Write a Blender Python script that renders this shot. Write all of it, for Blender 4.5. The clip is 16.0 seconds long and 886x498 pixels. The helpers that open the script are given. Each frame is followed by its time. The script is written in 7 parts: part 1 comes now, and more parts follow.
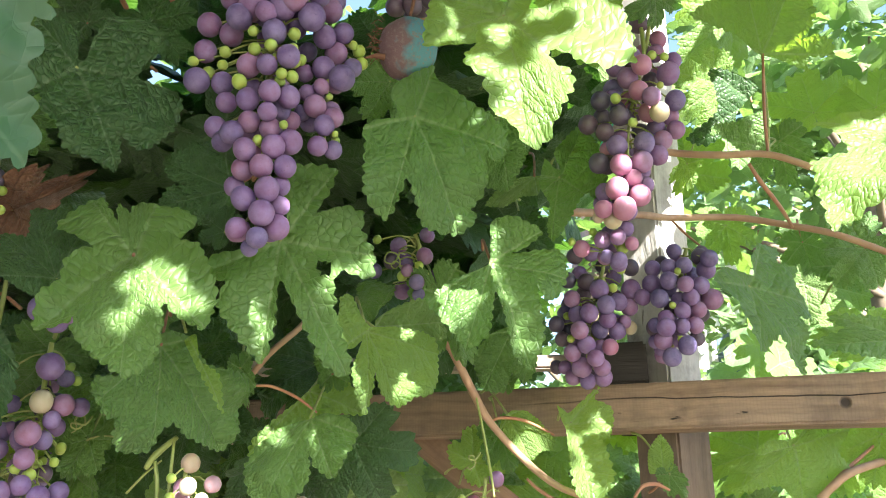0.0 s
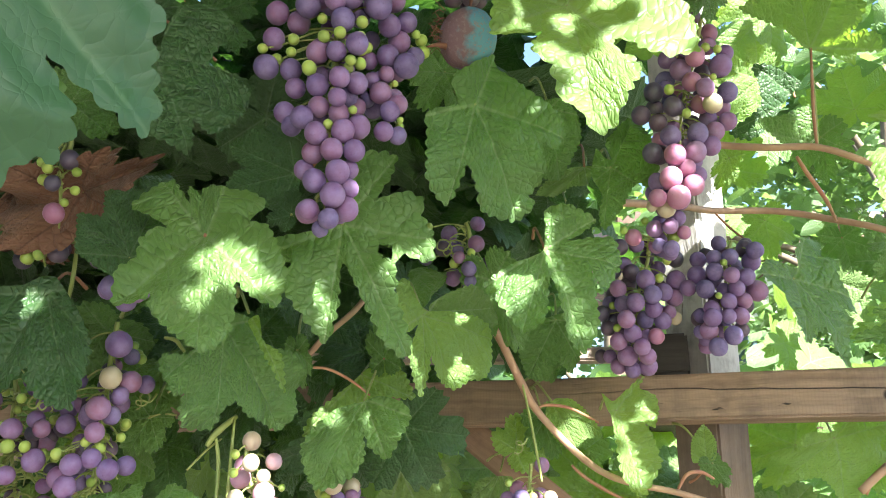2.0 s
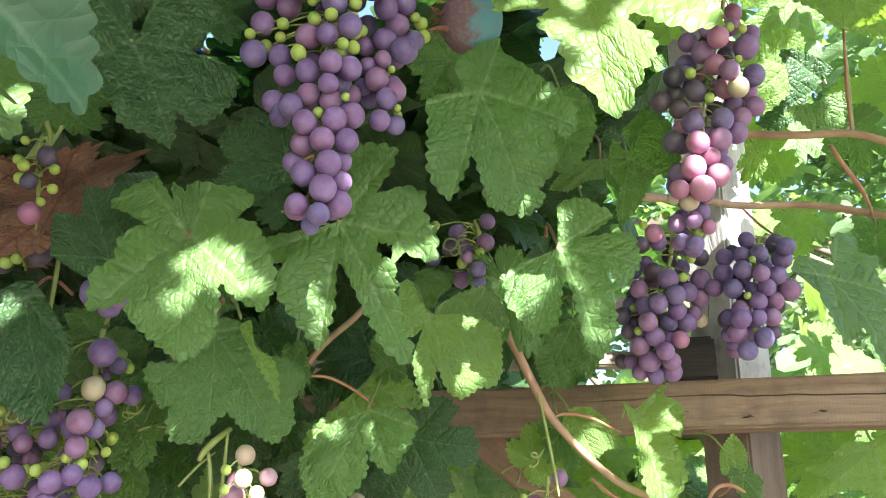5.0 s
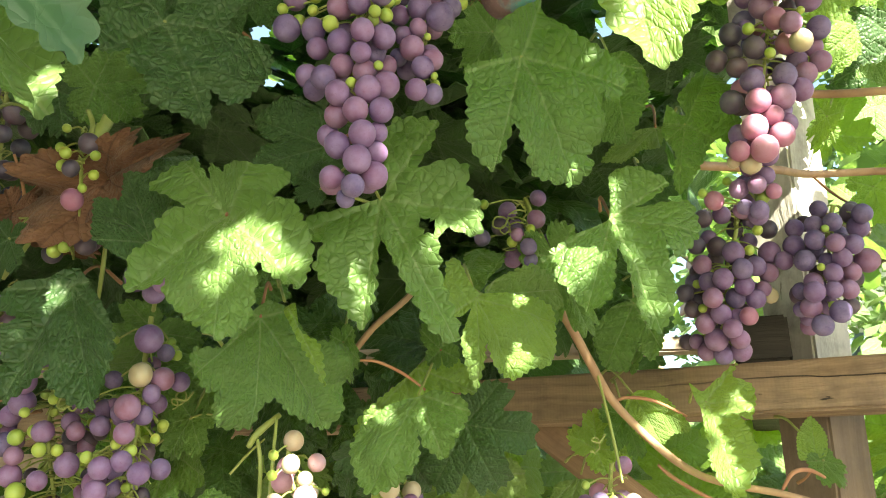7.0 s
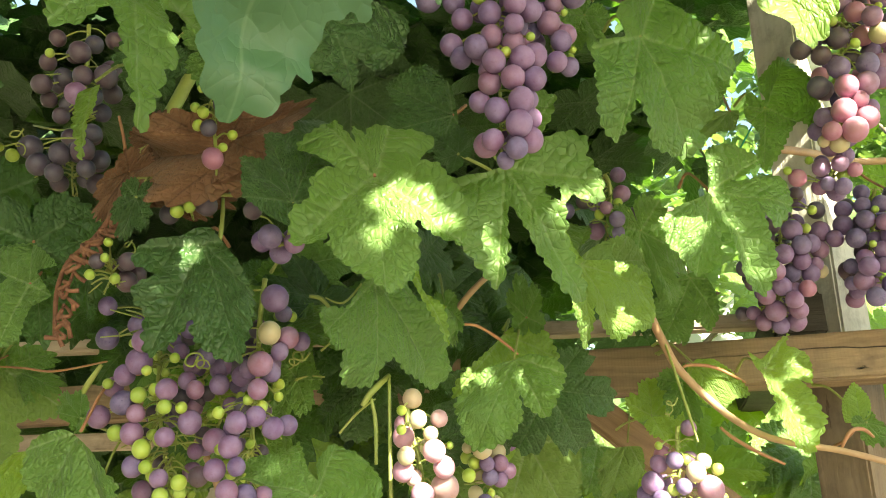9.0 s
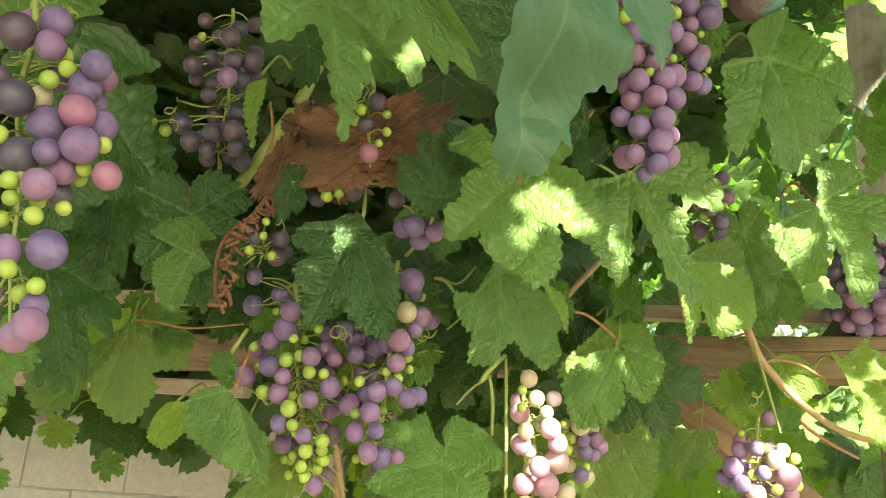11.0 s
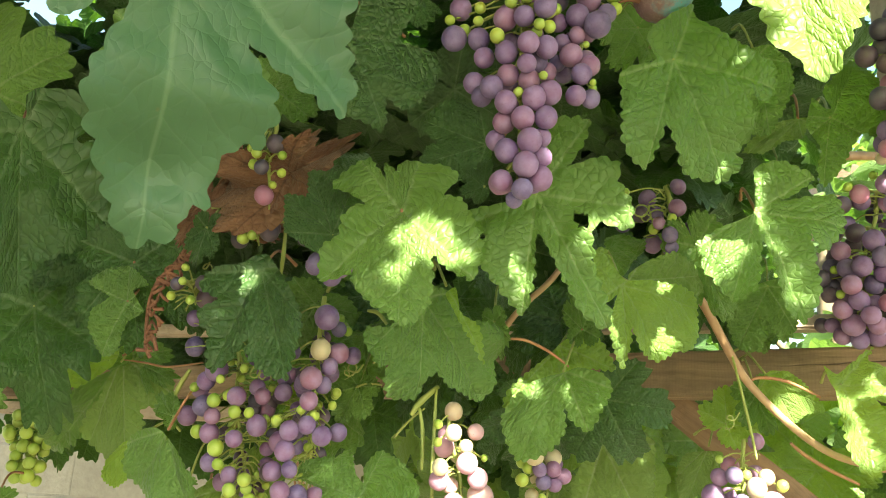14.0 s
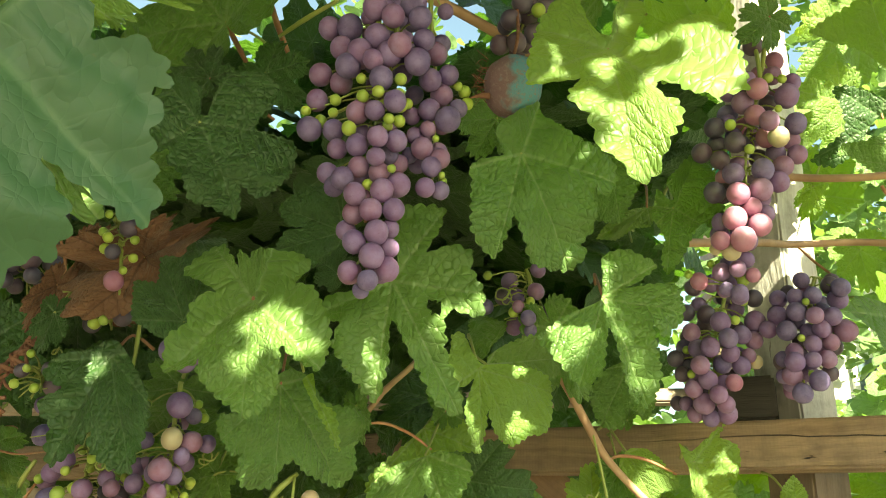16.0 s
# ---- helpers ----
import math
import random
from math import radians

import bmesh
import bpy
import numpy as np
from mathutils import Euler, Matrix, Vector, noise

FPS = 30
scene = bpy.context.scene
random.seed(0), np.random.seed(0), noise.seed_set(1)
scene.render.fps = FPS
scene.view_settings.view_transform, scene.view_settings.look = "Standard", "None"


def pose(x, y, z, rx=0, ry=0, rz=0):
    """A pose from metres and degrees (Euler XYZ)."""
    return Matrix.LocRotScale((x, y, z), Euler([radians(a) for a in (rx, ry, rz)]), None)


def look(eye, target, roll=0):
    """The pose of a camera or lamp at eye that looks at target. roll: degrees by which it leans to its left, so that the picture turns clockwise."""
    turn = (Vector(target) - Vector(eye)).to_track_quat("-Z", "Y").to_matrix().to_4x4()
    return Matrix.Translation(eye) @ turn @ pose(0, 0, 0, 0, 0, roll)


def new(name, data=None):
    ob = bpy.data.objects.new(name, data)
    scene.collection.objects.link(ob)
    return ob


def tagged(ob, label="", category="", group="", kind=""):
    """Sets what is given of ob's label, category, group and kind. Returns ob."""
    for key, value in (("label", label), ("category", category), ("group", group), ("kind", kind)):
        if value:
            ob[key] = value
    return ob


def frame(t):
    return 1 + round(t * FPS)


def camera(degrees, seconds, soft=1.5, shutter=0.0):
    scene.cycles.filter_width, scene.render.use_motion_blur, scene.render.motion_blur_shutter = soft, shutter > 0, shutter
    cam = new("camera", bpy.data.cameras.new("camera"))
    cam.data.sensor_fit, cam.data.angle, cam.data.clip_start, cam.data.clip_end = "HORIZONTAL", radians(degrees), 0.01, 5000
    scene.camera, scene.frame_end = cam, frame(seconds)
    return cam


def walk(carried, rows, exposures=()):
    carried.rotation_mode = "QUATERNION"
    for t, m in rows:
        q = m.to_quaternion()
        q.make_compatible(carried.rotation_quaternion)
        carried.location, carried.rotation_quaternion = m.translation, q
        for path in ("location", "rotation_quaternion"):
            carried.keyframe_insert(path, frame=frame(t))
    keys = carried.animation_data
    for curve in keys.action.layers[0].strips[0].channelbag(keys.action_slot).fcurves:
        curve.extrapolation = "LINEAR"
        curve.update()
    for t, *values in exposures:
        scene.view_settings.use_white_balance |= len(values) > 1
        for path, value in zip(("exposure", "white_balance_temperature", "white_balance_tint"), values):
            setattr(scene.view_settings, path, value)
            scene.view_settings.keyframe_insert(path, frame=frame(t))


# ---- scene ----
from mathutils import geometry

cam = camera(57.5, 16.0, soft=1.0)
METRES, EYE, TILT, LEAN, TURN = 0.85, 1.6, 18.0, 0.0, 0.0
ROWS = [
    (0.0, 0.0, 0.0, 0.0, 0.0, 0.0, 0.0),
    (0.5, 0.0037, -0.0006, -0.0084, 0.1, 0.19, 0.28),
    (1.0, -0.0126, -0.004, -0.0084, 0.86, 0.11, -0.39),
    (1.5, -0.036, -0.0056, -0.0133, 0.97, 0.08, -0.71),
    (2.0, -0.0421, -0.0162, -0.0149, 0.95, 0.05, -0.67),
    (2.5, -0.004, 0.0032, -0.0201, 0.85, -0.02, -0.6),
    (3.0, 0.0321, 0.0255, -0.0184, 1.38, 0.07, -0.29),
    (3.5, 0.0421, 0.0433, -0.0296, 1.98, -0.01, -0.22),
    (4.0, 0.0376, 0.0469, -0.0276, 2.32, -0.0, -0.15),
    (4.5, 0.0216, 0.0585, -0.0342, 2.28, 0.02, -0.02),
    (5.0, -0.0258, 0.0389, -0.0219, 2.63, 0.49, -0.01),
    (5.2, -0.0442, 0.0338, -0.0213, 2.89, 0.60, 0.01),
    (7.3, -0.0054, 0.0693, -0.0513, 8.51, 0.78, 2.59),
    (7.5, -0.009, 0.0687, -0.0539, 8.93, 0.71, 3.01),
    (8.0, -0.0602, 0.0558, -0.0401, 8.24, 0.93, 3.17),
    (8.5, -0.1122, 0.0403, -0.0531, 3.95, 0.77, 2.81),
    (9.0, -0.179, 0.0197, -0.0725, 2.13, 0.6, 0.93),
    (9.5, -0.2096, -0.0184, -0.0371, 1.88, 0.44, 0.18),
    (10.0, -0.2525, -0.0437, -0.0354, 2.11, 0.57, -1.02),
    (10.2, -0.2677, -0.0446, -0.0356, 2.10, -0.06, -1.68),
    (12.3, -0.2416, -0.0604, -0.0453, 8.45, -3.49, -2.13),
    (12.5, -0.211, -0.0563, -0.0384, 8.51, -3.42, -1.69),
    (13.0, -0.1359, -0.0235, -0.0268, 10.09, -3.43, -0.72),
    (13.5, -0.086, -0.0066, -0.0166, 13.16, -3.15, 0.25),
    (14.0, -0.0484, -0.0017, -0.0127, 14.34, -2.16, 1.46),
    (14.5, -0.0083, -0.0065, 0.0169, 14.27, -0.09, 1.58),
    (15.0, 0.0142, -0.0122, 0.0378, 11.29, 1.58, 1.34),
    (15.5, 0.003, -0.0063, 0.0206, 9.48, 2.07, 1.2),
    (16.0, 0.0071, 0.0014, 0.0102, 8.29, 1.98, 1.24),
]
walk(cam, [(t, pose(0, 0, EYE, TILT, LEAN, TURN) @ pose(METRES * x, METRES * y, METRES * z, 90 + pitch, roll, yaw)) for t, x, y, z, yaw, pitch, roll in ROWS],
     exposures=[(0.0, 2.95, 6400, 8), (2.0, 2.95, 6200, 8), (3.5, 2.96, 5850, 9), (5.0, 2.96, 6100, 8), (7.5, 3.05, 8000, -3), (9.0, 3.12, 8400, -6), (10.0, 3.15, 8400, -6), (12.5, 3.16, 8350, -6), (14.0, 3.14, 8250, -7), (15.0, 2.92, 8800, -11), (16.0, 2.76, 9100, -12)])

# ---- light ----
SUN = Vector((0.424, -0.734, 0.545)).normalized()
world = bpy.data.worlds.new("sky")
scene.world = world
world.use_nodes = True
wn = world.node_tree
sky = wn.nodes.new("ShaderNodeTexSky")
sky.sky_type = "NISHITA"
sky.sun_disc = False
sky.sun_elevation = math.asin(SUN.z)
sky.sun_rotation = math.atan2(SUN.x, SUN.y)
wn.links.new(sky.outputs[0], wn.nodes["Background"].inputs[0])
wn.nodes["Background"].inputs[1].default_value = 0.068
sun = new("sun", bpy.data.lights.new("sun", "SUN"))
sun.data.energy, sun.data.angle, sun.data.color = 5.0, radians(0.53), (1.0, 0.95, 0.86)
sun.matrix_basis = look(SUN * 20, (0, 0, 0))
scene.view_settings.exposure = 0.0


# ---- materials ----
class Nodes:
    """A short way to write node trees."""

    def __init__(self, name):
        self.mat = bpy.data.materials.new(name)
        self.mat.use_nodes = True
        self.tree = self.mat.node_tree
        self.tree.nodes.clear()
        self.out = self.tree.nodes.new("ShaderNodeOutputMaterial")

    def put(self, kind, settings=None, **sockets):
        n = self.tree.nodes.new("ShaderNode" + kind)
        if kind == "Math":
            n.operation = settings or "ADD"
        elif kind == "VectorMath":
            n.operation = settings or "ADD"
        elif kind == "MixRGB":
            n.blend_type = settings or "MIX"
        for key, value in sockets.items():
            s = n.inputs[int(key[1:])] if key[0] == "i" and key[1:].isdigit() else n.inputs[key.replace("_", " ")]
            if hasattr(value, "is_linked"):
                self.tree.links.new(value, s)
            elif hasattr(value, "outputs"):
                self.tree.links.new(value.outputs[0], s)
            else:
                s.default_value = value
        return n

    def math(self, op, a, b=0.0, c=0.0):
        return self.put("Math", op, i0=a, i1=b, i2=c).outputs[0]

    def ramp01(self, v, lo, hi):
        n = self.put("MapRange", Value=v)
        n.inputs[1].default_value, n.inputs[2].default_value = lo, hi
        return n.outputs[0]

    def mix(self, f, a, b, kind="MIX"):
        return self.put("MixRGB", kind, i0=f, i1=a, i2=b).outputs[0]

    def noise(self, scale, detail=3.0, vector=None, rough=0.55):
        n = self.put("TexNoise", Scale=scale, Detail=detail, Roughness=rough)
        if vector:
            self.tree.links.new(vector, n.inputs["Vector"])
        return n.outputs["Fac"]

    def bump(self, height, strength=0.5, distance=0.002):
        return self.put("Bump", Height=height, Strength=strength, Distance=distance).outputs[0]

    def done(self, shader):
        self.tree.links.new(shader.outputs[0], self.out.inputs[0])
        return self.mat


def rgb(r, g, b):
    return (r, g, b, 1.0)


def leaf_material(name, base, other, vein, through_colour, thin=0.32, rough=0.40, spots=0.25, crinkle=0.66):
    n = Nodes(name)
    uv = n.put("UVMap").outputs[0]
    sep = n.put("SeparateXYZ", Vector=uv)
    x, y = sep.outputs[0], sep.outputs[1]
    r = n.math("SQRT", n.math("ADD", n.math("MULTIPLY", x, x), n.math("MULTIPLY", y, y)))
    th = n.math("ABSOLUTE", n.math("ARCTAN2", x, y))
    s = n.math("SUBTRACT", th, n.math("MULTIPLY", n.math("GREATER_THAN", th, 0.47), 0.95))
    s = n.math("SUBTRACT", s, n.math("MULTIPLY", n.math("GREATER_THAN", th, 1.45), 1.0))
    p = n.math("MULTIPLY", r, n.math("ABSOLUTE", n.math("SINE", s)))
    a = n.math("MULTIPLY", r, n.math("COSINE", s))
    wide = n.math("MULTIPLY_ADD", n.math("SUBTRACT", 1.05, r), 0.0105, 0.0026)
    main = n.math("SUBTRACT", 1.0, n.ramp01(n.math("DIVIDE", p, wide), 0.5, 1.5))
    sunk = n.math("SUBTRACT", 1.0, n.ramp01(n.math("DIVIDE", p, wide), 0.5, 4.5))
    wob = n.noise(5.0, 1.0, uv)
    q = n.math("FRACT", n.math("MULTIPLY_ADD", n.math("SUBTRACT", a, n.math("MULTIPLY", p, 0.72)), 7.5, n.math("MULTIPLY", wob, 0.9)))
    tri = n.math("MULTIPLY", n.math("ABSOLUTE", n.math("SUBTRACT", q, 0.5)), 2.0)
    second = n.ramp01(tri, 0.91, 1.0)
    cell = n.put("TexVoronoi", Vector=n.put("VectorMath", "ADD", i0=uv, i1=n.put("VectorMath", "SCALE", i0=n.put("TexNoise", Vector=uv, Scale=9.0).outputs["Color"], Scale=0.05).outputs[0]).outputs[0], Scale=19.0)
    cell.feature = "DISTANCE_TO_EDGE"
    edge = n.math("SUBTRACT", 1.0, n.ramp01(cell.outputs[0], 0.0, 0.06))
    veins = n.math("MAXIMUM", main, n.math("MAXIMUM", n.math("MULTIPLY", second, 0.40), n.math("MULTIPLY", edge, 0.10)))
    info = n.put("ObjectInfo").outputs["Random"]
    geo = n.put("NewGeometry")
    blotch = n.ramp01(n.noise(38.0, 5.0, geo.outputs["Position"]), 0.32, 0.7)
    pick = n.math("MULTIPLY_ADD", info, 0.55, n.math("MULTIPLY", blotch, 0.45))
    colour = n.mix(pick, base, other)
    colour = n.mix(n.math("MULTIPLY", veins, 0.75), colour, vein)
    fleck = n.ramp01(n.noise(160.0, 2.0, geo.outputs["Position"]), 0.70, 0.76)
    colour = n.mix(n.math("MULTIPLY", fleck, spots), colour, rgb(0.16, 0.10, 0.03))
    swell = n.math("SUBTRACT", 1.0, n.math("MULTIPLY", tri, n.math("MULTIPLY", tri, tri)))
    pillow = n.math("SUBTRACT", n.math("MULTIPLY", swell, 0.75), n.math("MULTIPLY", sunk, 0.7))
    pillow = n.math("ADD", pillow, n.math("MULTIPLY", n.noise(7.0, 2.0, uv, 0.5), 1.3))
    pillow = n.math("ADD", pillow, n.math("MULTIPLY", n.math("SQRT", n.ramp01(cell.outputs[0], 0.0, 0.42)), 0.6))
    pillow = n.math("ADD", pillow, n.math("MULTIPLY", n.noise(420.0, 2.0, geo.outputs["Position"]), 0.06))
    nor = n.bump(pillow, crinkle, 0.0026)
    glossy = n.math("MULTIPLY_ADD", blotch, 0.14, rough)
    top = n.put("BsdfPrincipled", Base_Color=colour, Roughness=glossy, Normal=nor)
    top.inputs["Specular IOR Level"].default_value = 0.5
    top.inputs["Sheen Weight"].default_value = 0.08
    low = n.mix(n.math("MULTIPLY", veins, 0.4), through_colour, vein)
    under = n.put("BsdfTranslucent", Color=low, Normal=nor)
    return n.done(n.put("MixShader", i0=thin, i1=top, i2=under))


LEAF = {
    "green": leaf_material("leaf_green", rgb(0.067, 0.144, 0.036), rgb(0.112, 0.206, 0.053), rgb(0.190, 0.290, 0.110), rgb(0.210, 0.420, 0.035)),
    # near leaf: bluish sky reflection mixed into the base colour
    "cool": leaf_material("leaf_sky_sheen", rgb(0.036, 0.098, 0.046), rgb(0.052, 0.126, 0.056), rgb(0.10, 0.19, 0.09), rgb(0.11, 0.27, 0.05), crinkle=0.2),
    # same vine leaf with deep shade put into its base colour
    "dark": leaf_material("leaf_shaded", rgb(0.018, 0.056, 0.014), rgb(0.034, 0.088, 0.022), rgb(0.100, 0.170, 0.070), rgb(0.110, 0.260, 0.025), thin=0.28, spots=0.15),
    "young": leaf_material("leaf_young", rgb(0.122, 0.222, 0.058), rgb(0.170, 0.276, 0.081), rgb(0.260, 0.370, 0.130), rgb(0.360, 0.580, 0.045), thin=0.5),
    "pale": leaf_material("leaf_pale", rgb(0.104, 0.180, 0.051), rgb(0.140, 0.224, 0.066), rgb(0.230, 0.310, 0.150), rgb(0.260, 0.420, 0.060), rough=0.6),
    "dead": leaf_material("leaf_dead", rgb(0.12, 0.056, 0.032), rgb(0.22, 0.115, 0.066), rgb(0.08, 0.035, 0.02), rgb(0.20, 0.07, 0.03), thin=0.12, rough=0.75, spots=0.6),
}


def grape_material(name, stops, bloom, bloom_amount, rough=0.38, glow=0.12):
    n = Nodes(name)
    info = n.put("ObjectInfo").outputs["Random"]
    ramp = n.put("ValToRGB", Fac=info)
    while len(ramp.color_ramp.elements) < len(stops):
        ramp.color_ramp.elements.new(0.5)
    for i, (at, c) in enumerate(stops):
        ramp.color_ramp.elements[i].position, ramp.color_ramp.elements[i].color = at, rgb(*c)
    pos = n.put("NewGeometry").outputs["Position"]
    dust = n.ramp01(n.noise(95.0, 4.0, pos, 0.6), 0.25, 0.75)
    scuff = n.ramp01(n.noise(420.0, 3.0, pos, 0.7), 0.60, 0.72)
    fac = n.math("MULTIPLY", n.math("MULTIPLY_ADD", scuff, -0.35, dust), bloom_amount)
    colour = n.mix(fac, ramp.outputs[0], bloom)
    speck = n.ramp01(n.noise(700.0, 1.0, pos), 0.75, 0.79)
    colour = n.mix(n.math("MULTIPLY", speck, 0.35), colour, rgb(0.05, 0.03, 0.03))
    sh = n.put("BsdfPrincipled", Base_Color=colour, Roughness=n.math("MULTIPLY_ADD", dust, 0.22, rough), Normal=n.bump(scuff, 0.15, 0.0004))
    sh.inputs["Subsurface Weight"].default_value = glow
    sh.inputs["Subsurface Radius"].default_value = (0.006, 0.003, 0.002)
    sh.inputs["Subsurface Scale"].default_value = 1.0
    return n.done(sh)


GRAPE = {
    "purple": grape_material("grape_purple", [(0.0, (0.060, 0.044, 0.132)), (0.4, (0.106, 0.050, 0.158)), (0.75, (0.158, 0.064, 0.166)), (1.0, (0.205, 0.080, 0.150))], rgb(0.34, 0.28, 0.48), 0.48, 0.52),
    "pink": grape_material("grape_pink", [(0.0, (0.23, 0.070, 0.145)), (1.0, (0.32, 0.120, 0.195))], rgb(0.50, 0.36, 0.50), 0.28),
    "blush": grape_material("grape_blush", [(0.0, (0.27, 0.11, 0.21)), (0.6, (0.35, 0.17, 0.25)), (1.0, (0.40, 0.34, 0.17))], rgb(0.58, 0.46, 0.54), 0.3, 0.42, 0.2),
    "pale": grape_material("grape_pale", [(0.0, (0.36, 0.30, 0.20)), (1.0, (0.42, 0.36, 0.22))], rgb(0.50, 0.45, 0.40), 0.35),
    "green": grape_material("grape_green", [(0.0, (0.200, 0.300, 0.040)), (1.0, (0.320, 0.420, 0.070))], rgb(0.45, 0.52, 0.22), 0.3, 0.32, 0.2),
    # purple grapes set deep in the vine, shade included in their colour
    "dark": grape_material("grape_shaded", [(0.0, (0.035, 0.030, 0.060)), (1.0, (0.085, 0.040, 0.060))], rgb(0.20, 0.19, 0.26), 0.35),
}


def bark_material(name, a, b, scale=60.0, rough=0.7, stretch=6.0):
    n = Nodes(name)
    co = n.put("TexCoord").outputs["Object"]
    v = n.put("Mapping", Vector=co, Scale=(1.0, 1.0, 1.0)).outputs[0]
    f = n.ramp01(n.noise(scale, 5.0, v), 0.3, 0.7)
    fine = n.noise(scale * stretch, 3.0, v)
    c = n.mix(f, a, b)
    sh = n.put("BsdfPrincipled", Base_Color=c, Roughness=rough, Normal=n.bump(fine, 0.5, 0.001))
    return n.done(sh)


def wood_material(name, a, b, crack, along="x", rough=0.8, split=False, weather=(0.12, 0.098, 0.080)):
    """Weathered sawn timber, its grain along one axis of the object."""
    n = Nodes(name)
    co = n.put("TexCoord").outputs["Object"]
    k = {"x": (1.5, 40.0, 40.0), "y": (40.0, 1.5, 40.0), "z": (40.0, 40.0, 1.5)}[along]
    v = n.put("Mapping", Vector=co, Scale=k).outputs[0]
    warp = n.put("VectorMath", "ADD", i0=v, i1=n.put("TexNoise", Vector=co, Scale=7.0, Detail=2.0).outputs["Color"]).outputs[0]
    grain = n.noise(2.6, 6.0, warp, 0.65)
    patches = n.ramp01(n.noise(6.0, 4.0, co), 0.3, 0.72)
    c = n.mix(n.ramp01(grain, 0.3, 0.7), a, b)
    c = n.mix(n.math("MULTIPLY", patches, 0.55), c, rgb(*weather))
    stain = n.ramp01(n.noise(14.0, 5.0, co, 0.7), 0.50, 0.68)
    c = n.mix(n.math("MULTIPLY", stain, 0.5), c, rgb(0.055, 0.040, 0.030))
    line = n.ramp01(n.noise(1.6, 4.0, warp, 0.8), 0.66, 0.70)
    c = n.mix(line, c, crack)
    if split:
        sep = n.put("SeparateXYZ", Vector=co)
        sway = n.math("SUBTRACT", n.put("TexNoise", Vector=co, Scale=5.0, Detail=3.0).outputs["Fac"], 0.5)
        way = n.math("ABSOLUTE", n.math("SUBTRACT", n.math("SUBTRACT", sep.outputs[2], 0.006), n.math("MULTIPLY", sway, 0.03)))
        gap = n.math("MULTIPLY", n.math("SUBTRACT", 1.0, n.ramp01(way, 0.0003, 0.0008)), n.ramp01(sep.outputs[0], 0.55, 0.75))
        dx, dz = n.math("SUBTRACT", sep.outputs[0], 0.94), n.math("ADD", sep.outputs[2], 0.004)
        knot = n.math("SQRT", n.math("ADD", n.math("MULTIPLY", dx, dx), n.math("MULTIPLY", dz, dz)))
        knot = n.math("SUBTRACT", 1.0, n.ramp01(n.math("ADD", knot, n.math("MULTIPLY", sway, 0.008)), 0.003, 0.006))
        saw = n.put("TexWave", Vector=co, Scale=85.0, Distortion=3.0, Detail=2.0)
        c = n.mix(n.math("MULTIPLY", n.math("MULTIPLY", n.ramp01(saw.outputs["Fac"], 0.55, 1.0), patches), 0.16), c, rgb(0.05, 0.035, 0.025))
        line = n.math("MAXIMUM", line, n.math("MAXIMUM", gap, knot))
        c = n.mix(line, c, crack)
    h = n.math("SUBTRACT", grain, n.math("MULTIPLY", line, 0.9))
    sh = n.put("BsdfPrincipled", Base_Color=c, Roughness=rough, Normal=n.bump(h, 0.9, 0.003))
    return n.done(sh)


BEAM_WOOD = wood_material("beam_wood", rgb(0.165, 0.102, 0.060), rgb(0.370, 0.255, 0.160), rgb(0.030, 0.020, 0.014), split=True)
BRACE_WOOD = wood_material("brace_wood", rgb(0.17, 0.095, 0.058), rgb(0.34, 0.215, 0.135), rgb(0.07, 0.04, 0.02))
POST_WOOD = wood_material("post_wood", rgb(0.13, 0.088, 0.060), rgb(0.21, 0.15, 0.105), rgb(0.08, 0.05, 0.035), "x")
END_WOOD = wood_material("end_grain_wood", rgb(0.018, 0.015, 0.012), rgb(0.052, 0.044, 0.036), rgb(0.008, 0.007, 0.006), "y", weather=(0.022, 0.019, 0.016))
SLAT_WOOD = wood_material("slat_wood", rgb(0.42, 0.32, 0.25), rgb(0.55, 0.45, 0.37), rgb(0.15, 0.1, 0.07))
UPPER_WOOD = wood_material("whitish_wood", rgb(0.60, 0.575, 0.54), rgb(0.74, 0.72, 0.69), rgb(0.30, 0.27, 0.24), "x")
CANE = bark_material("cane_bark", rgb(0.27, 0.16, 0.095), rgb(0.40, 0.26, 0.155), 40.0, 0.6)
SHOOT = bark_material("green_shoot", rgb(0.22, 0.28, 0.07), rgb(0.30, 0.33, 0.10), 40.0, 0.5)
RUSSET = bark_material("russet_stalk", rgb(0.30, 0.12, 0.07), rgb(0.36, 0.20, 0.10), 60.0, 0.6)
DRY = bark_material("dried_stalk", rgb(0.12, 0.05, 0.032), rgb(0.22, 0.10, 0.06), 200.0, 0.85)
TIE = bark_material("green_tie", rgb(0.01, 0.22, 0.14), rgb(0.01, 0.28, 0.18), 30.0, 0.4)
TRUNK = bark_material("tree_bark", rgb(0.10, 0.075, 0.055), rgb(0.18, 0.14, 0.10), 12.0, 0.9)


def wall_material():
    n = Nodes("rendered_block")
    co = n.put("NewGeometry").outputs["Position"]
    big = n.ramp01(n.noise(2.2, 5.0, co), 0.3, 0.7)
    fine = n.noise(45.0, 5.0, co)
    c = n.mix(big, rgb(0.36, 0.335, 0.295), rgb(0.47, 0.44, 0.39))
    c = n.mix(n.math("MULTIPLY", n.ramp01(fine, 0.35, 0.75), 0.35), c, rgb(0.22, 0.20, 0.18))
    return n.done(n.put("BsdfPrincipled", Base_Color=c, Roughness=0.92, Normal=n.bump(fine, 0.6, 0.006)))


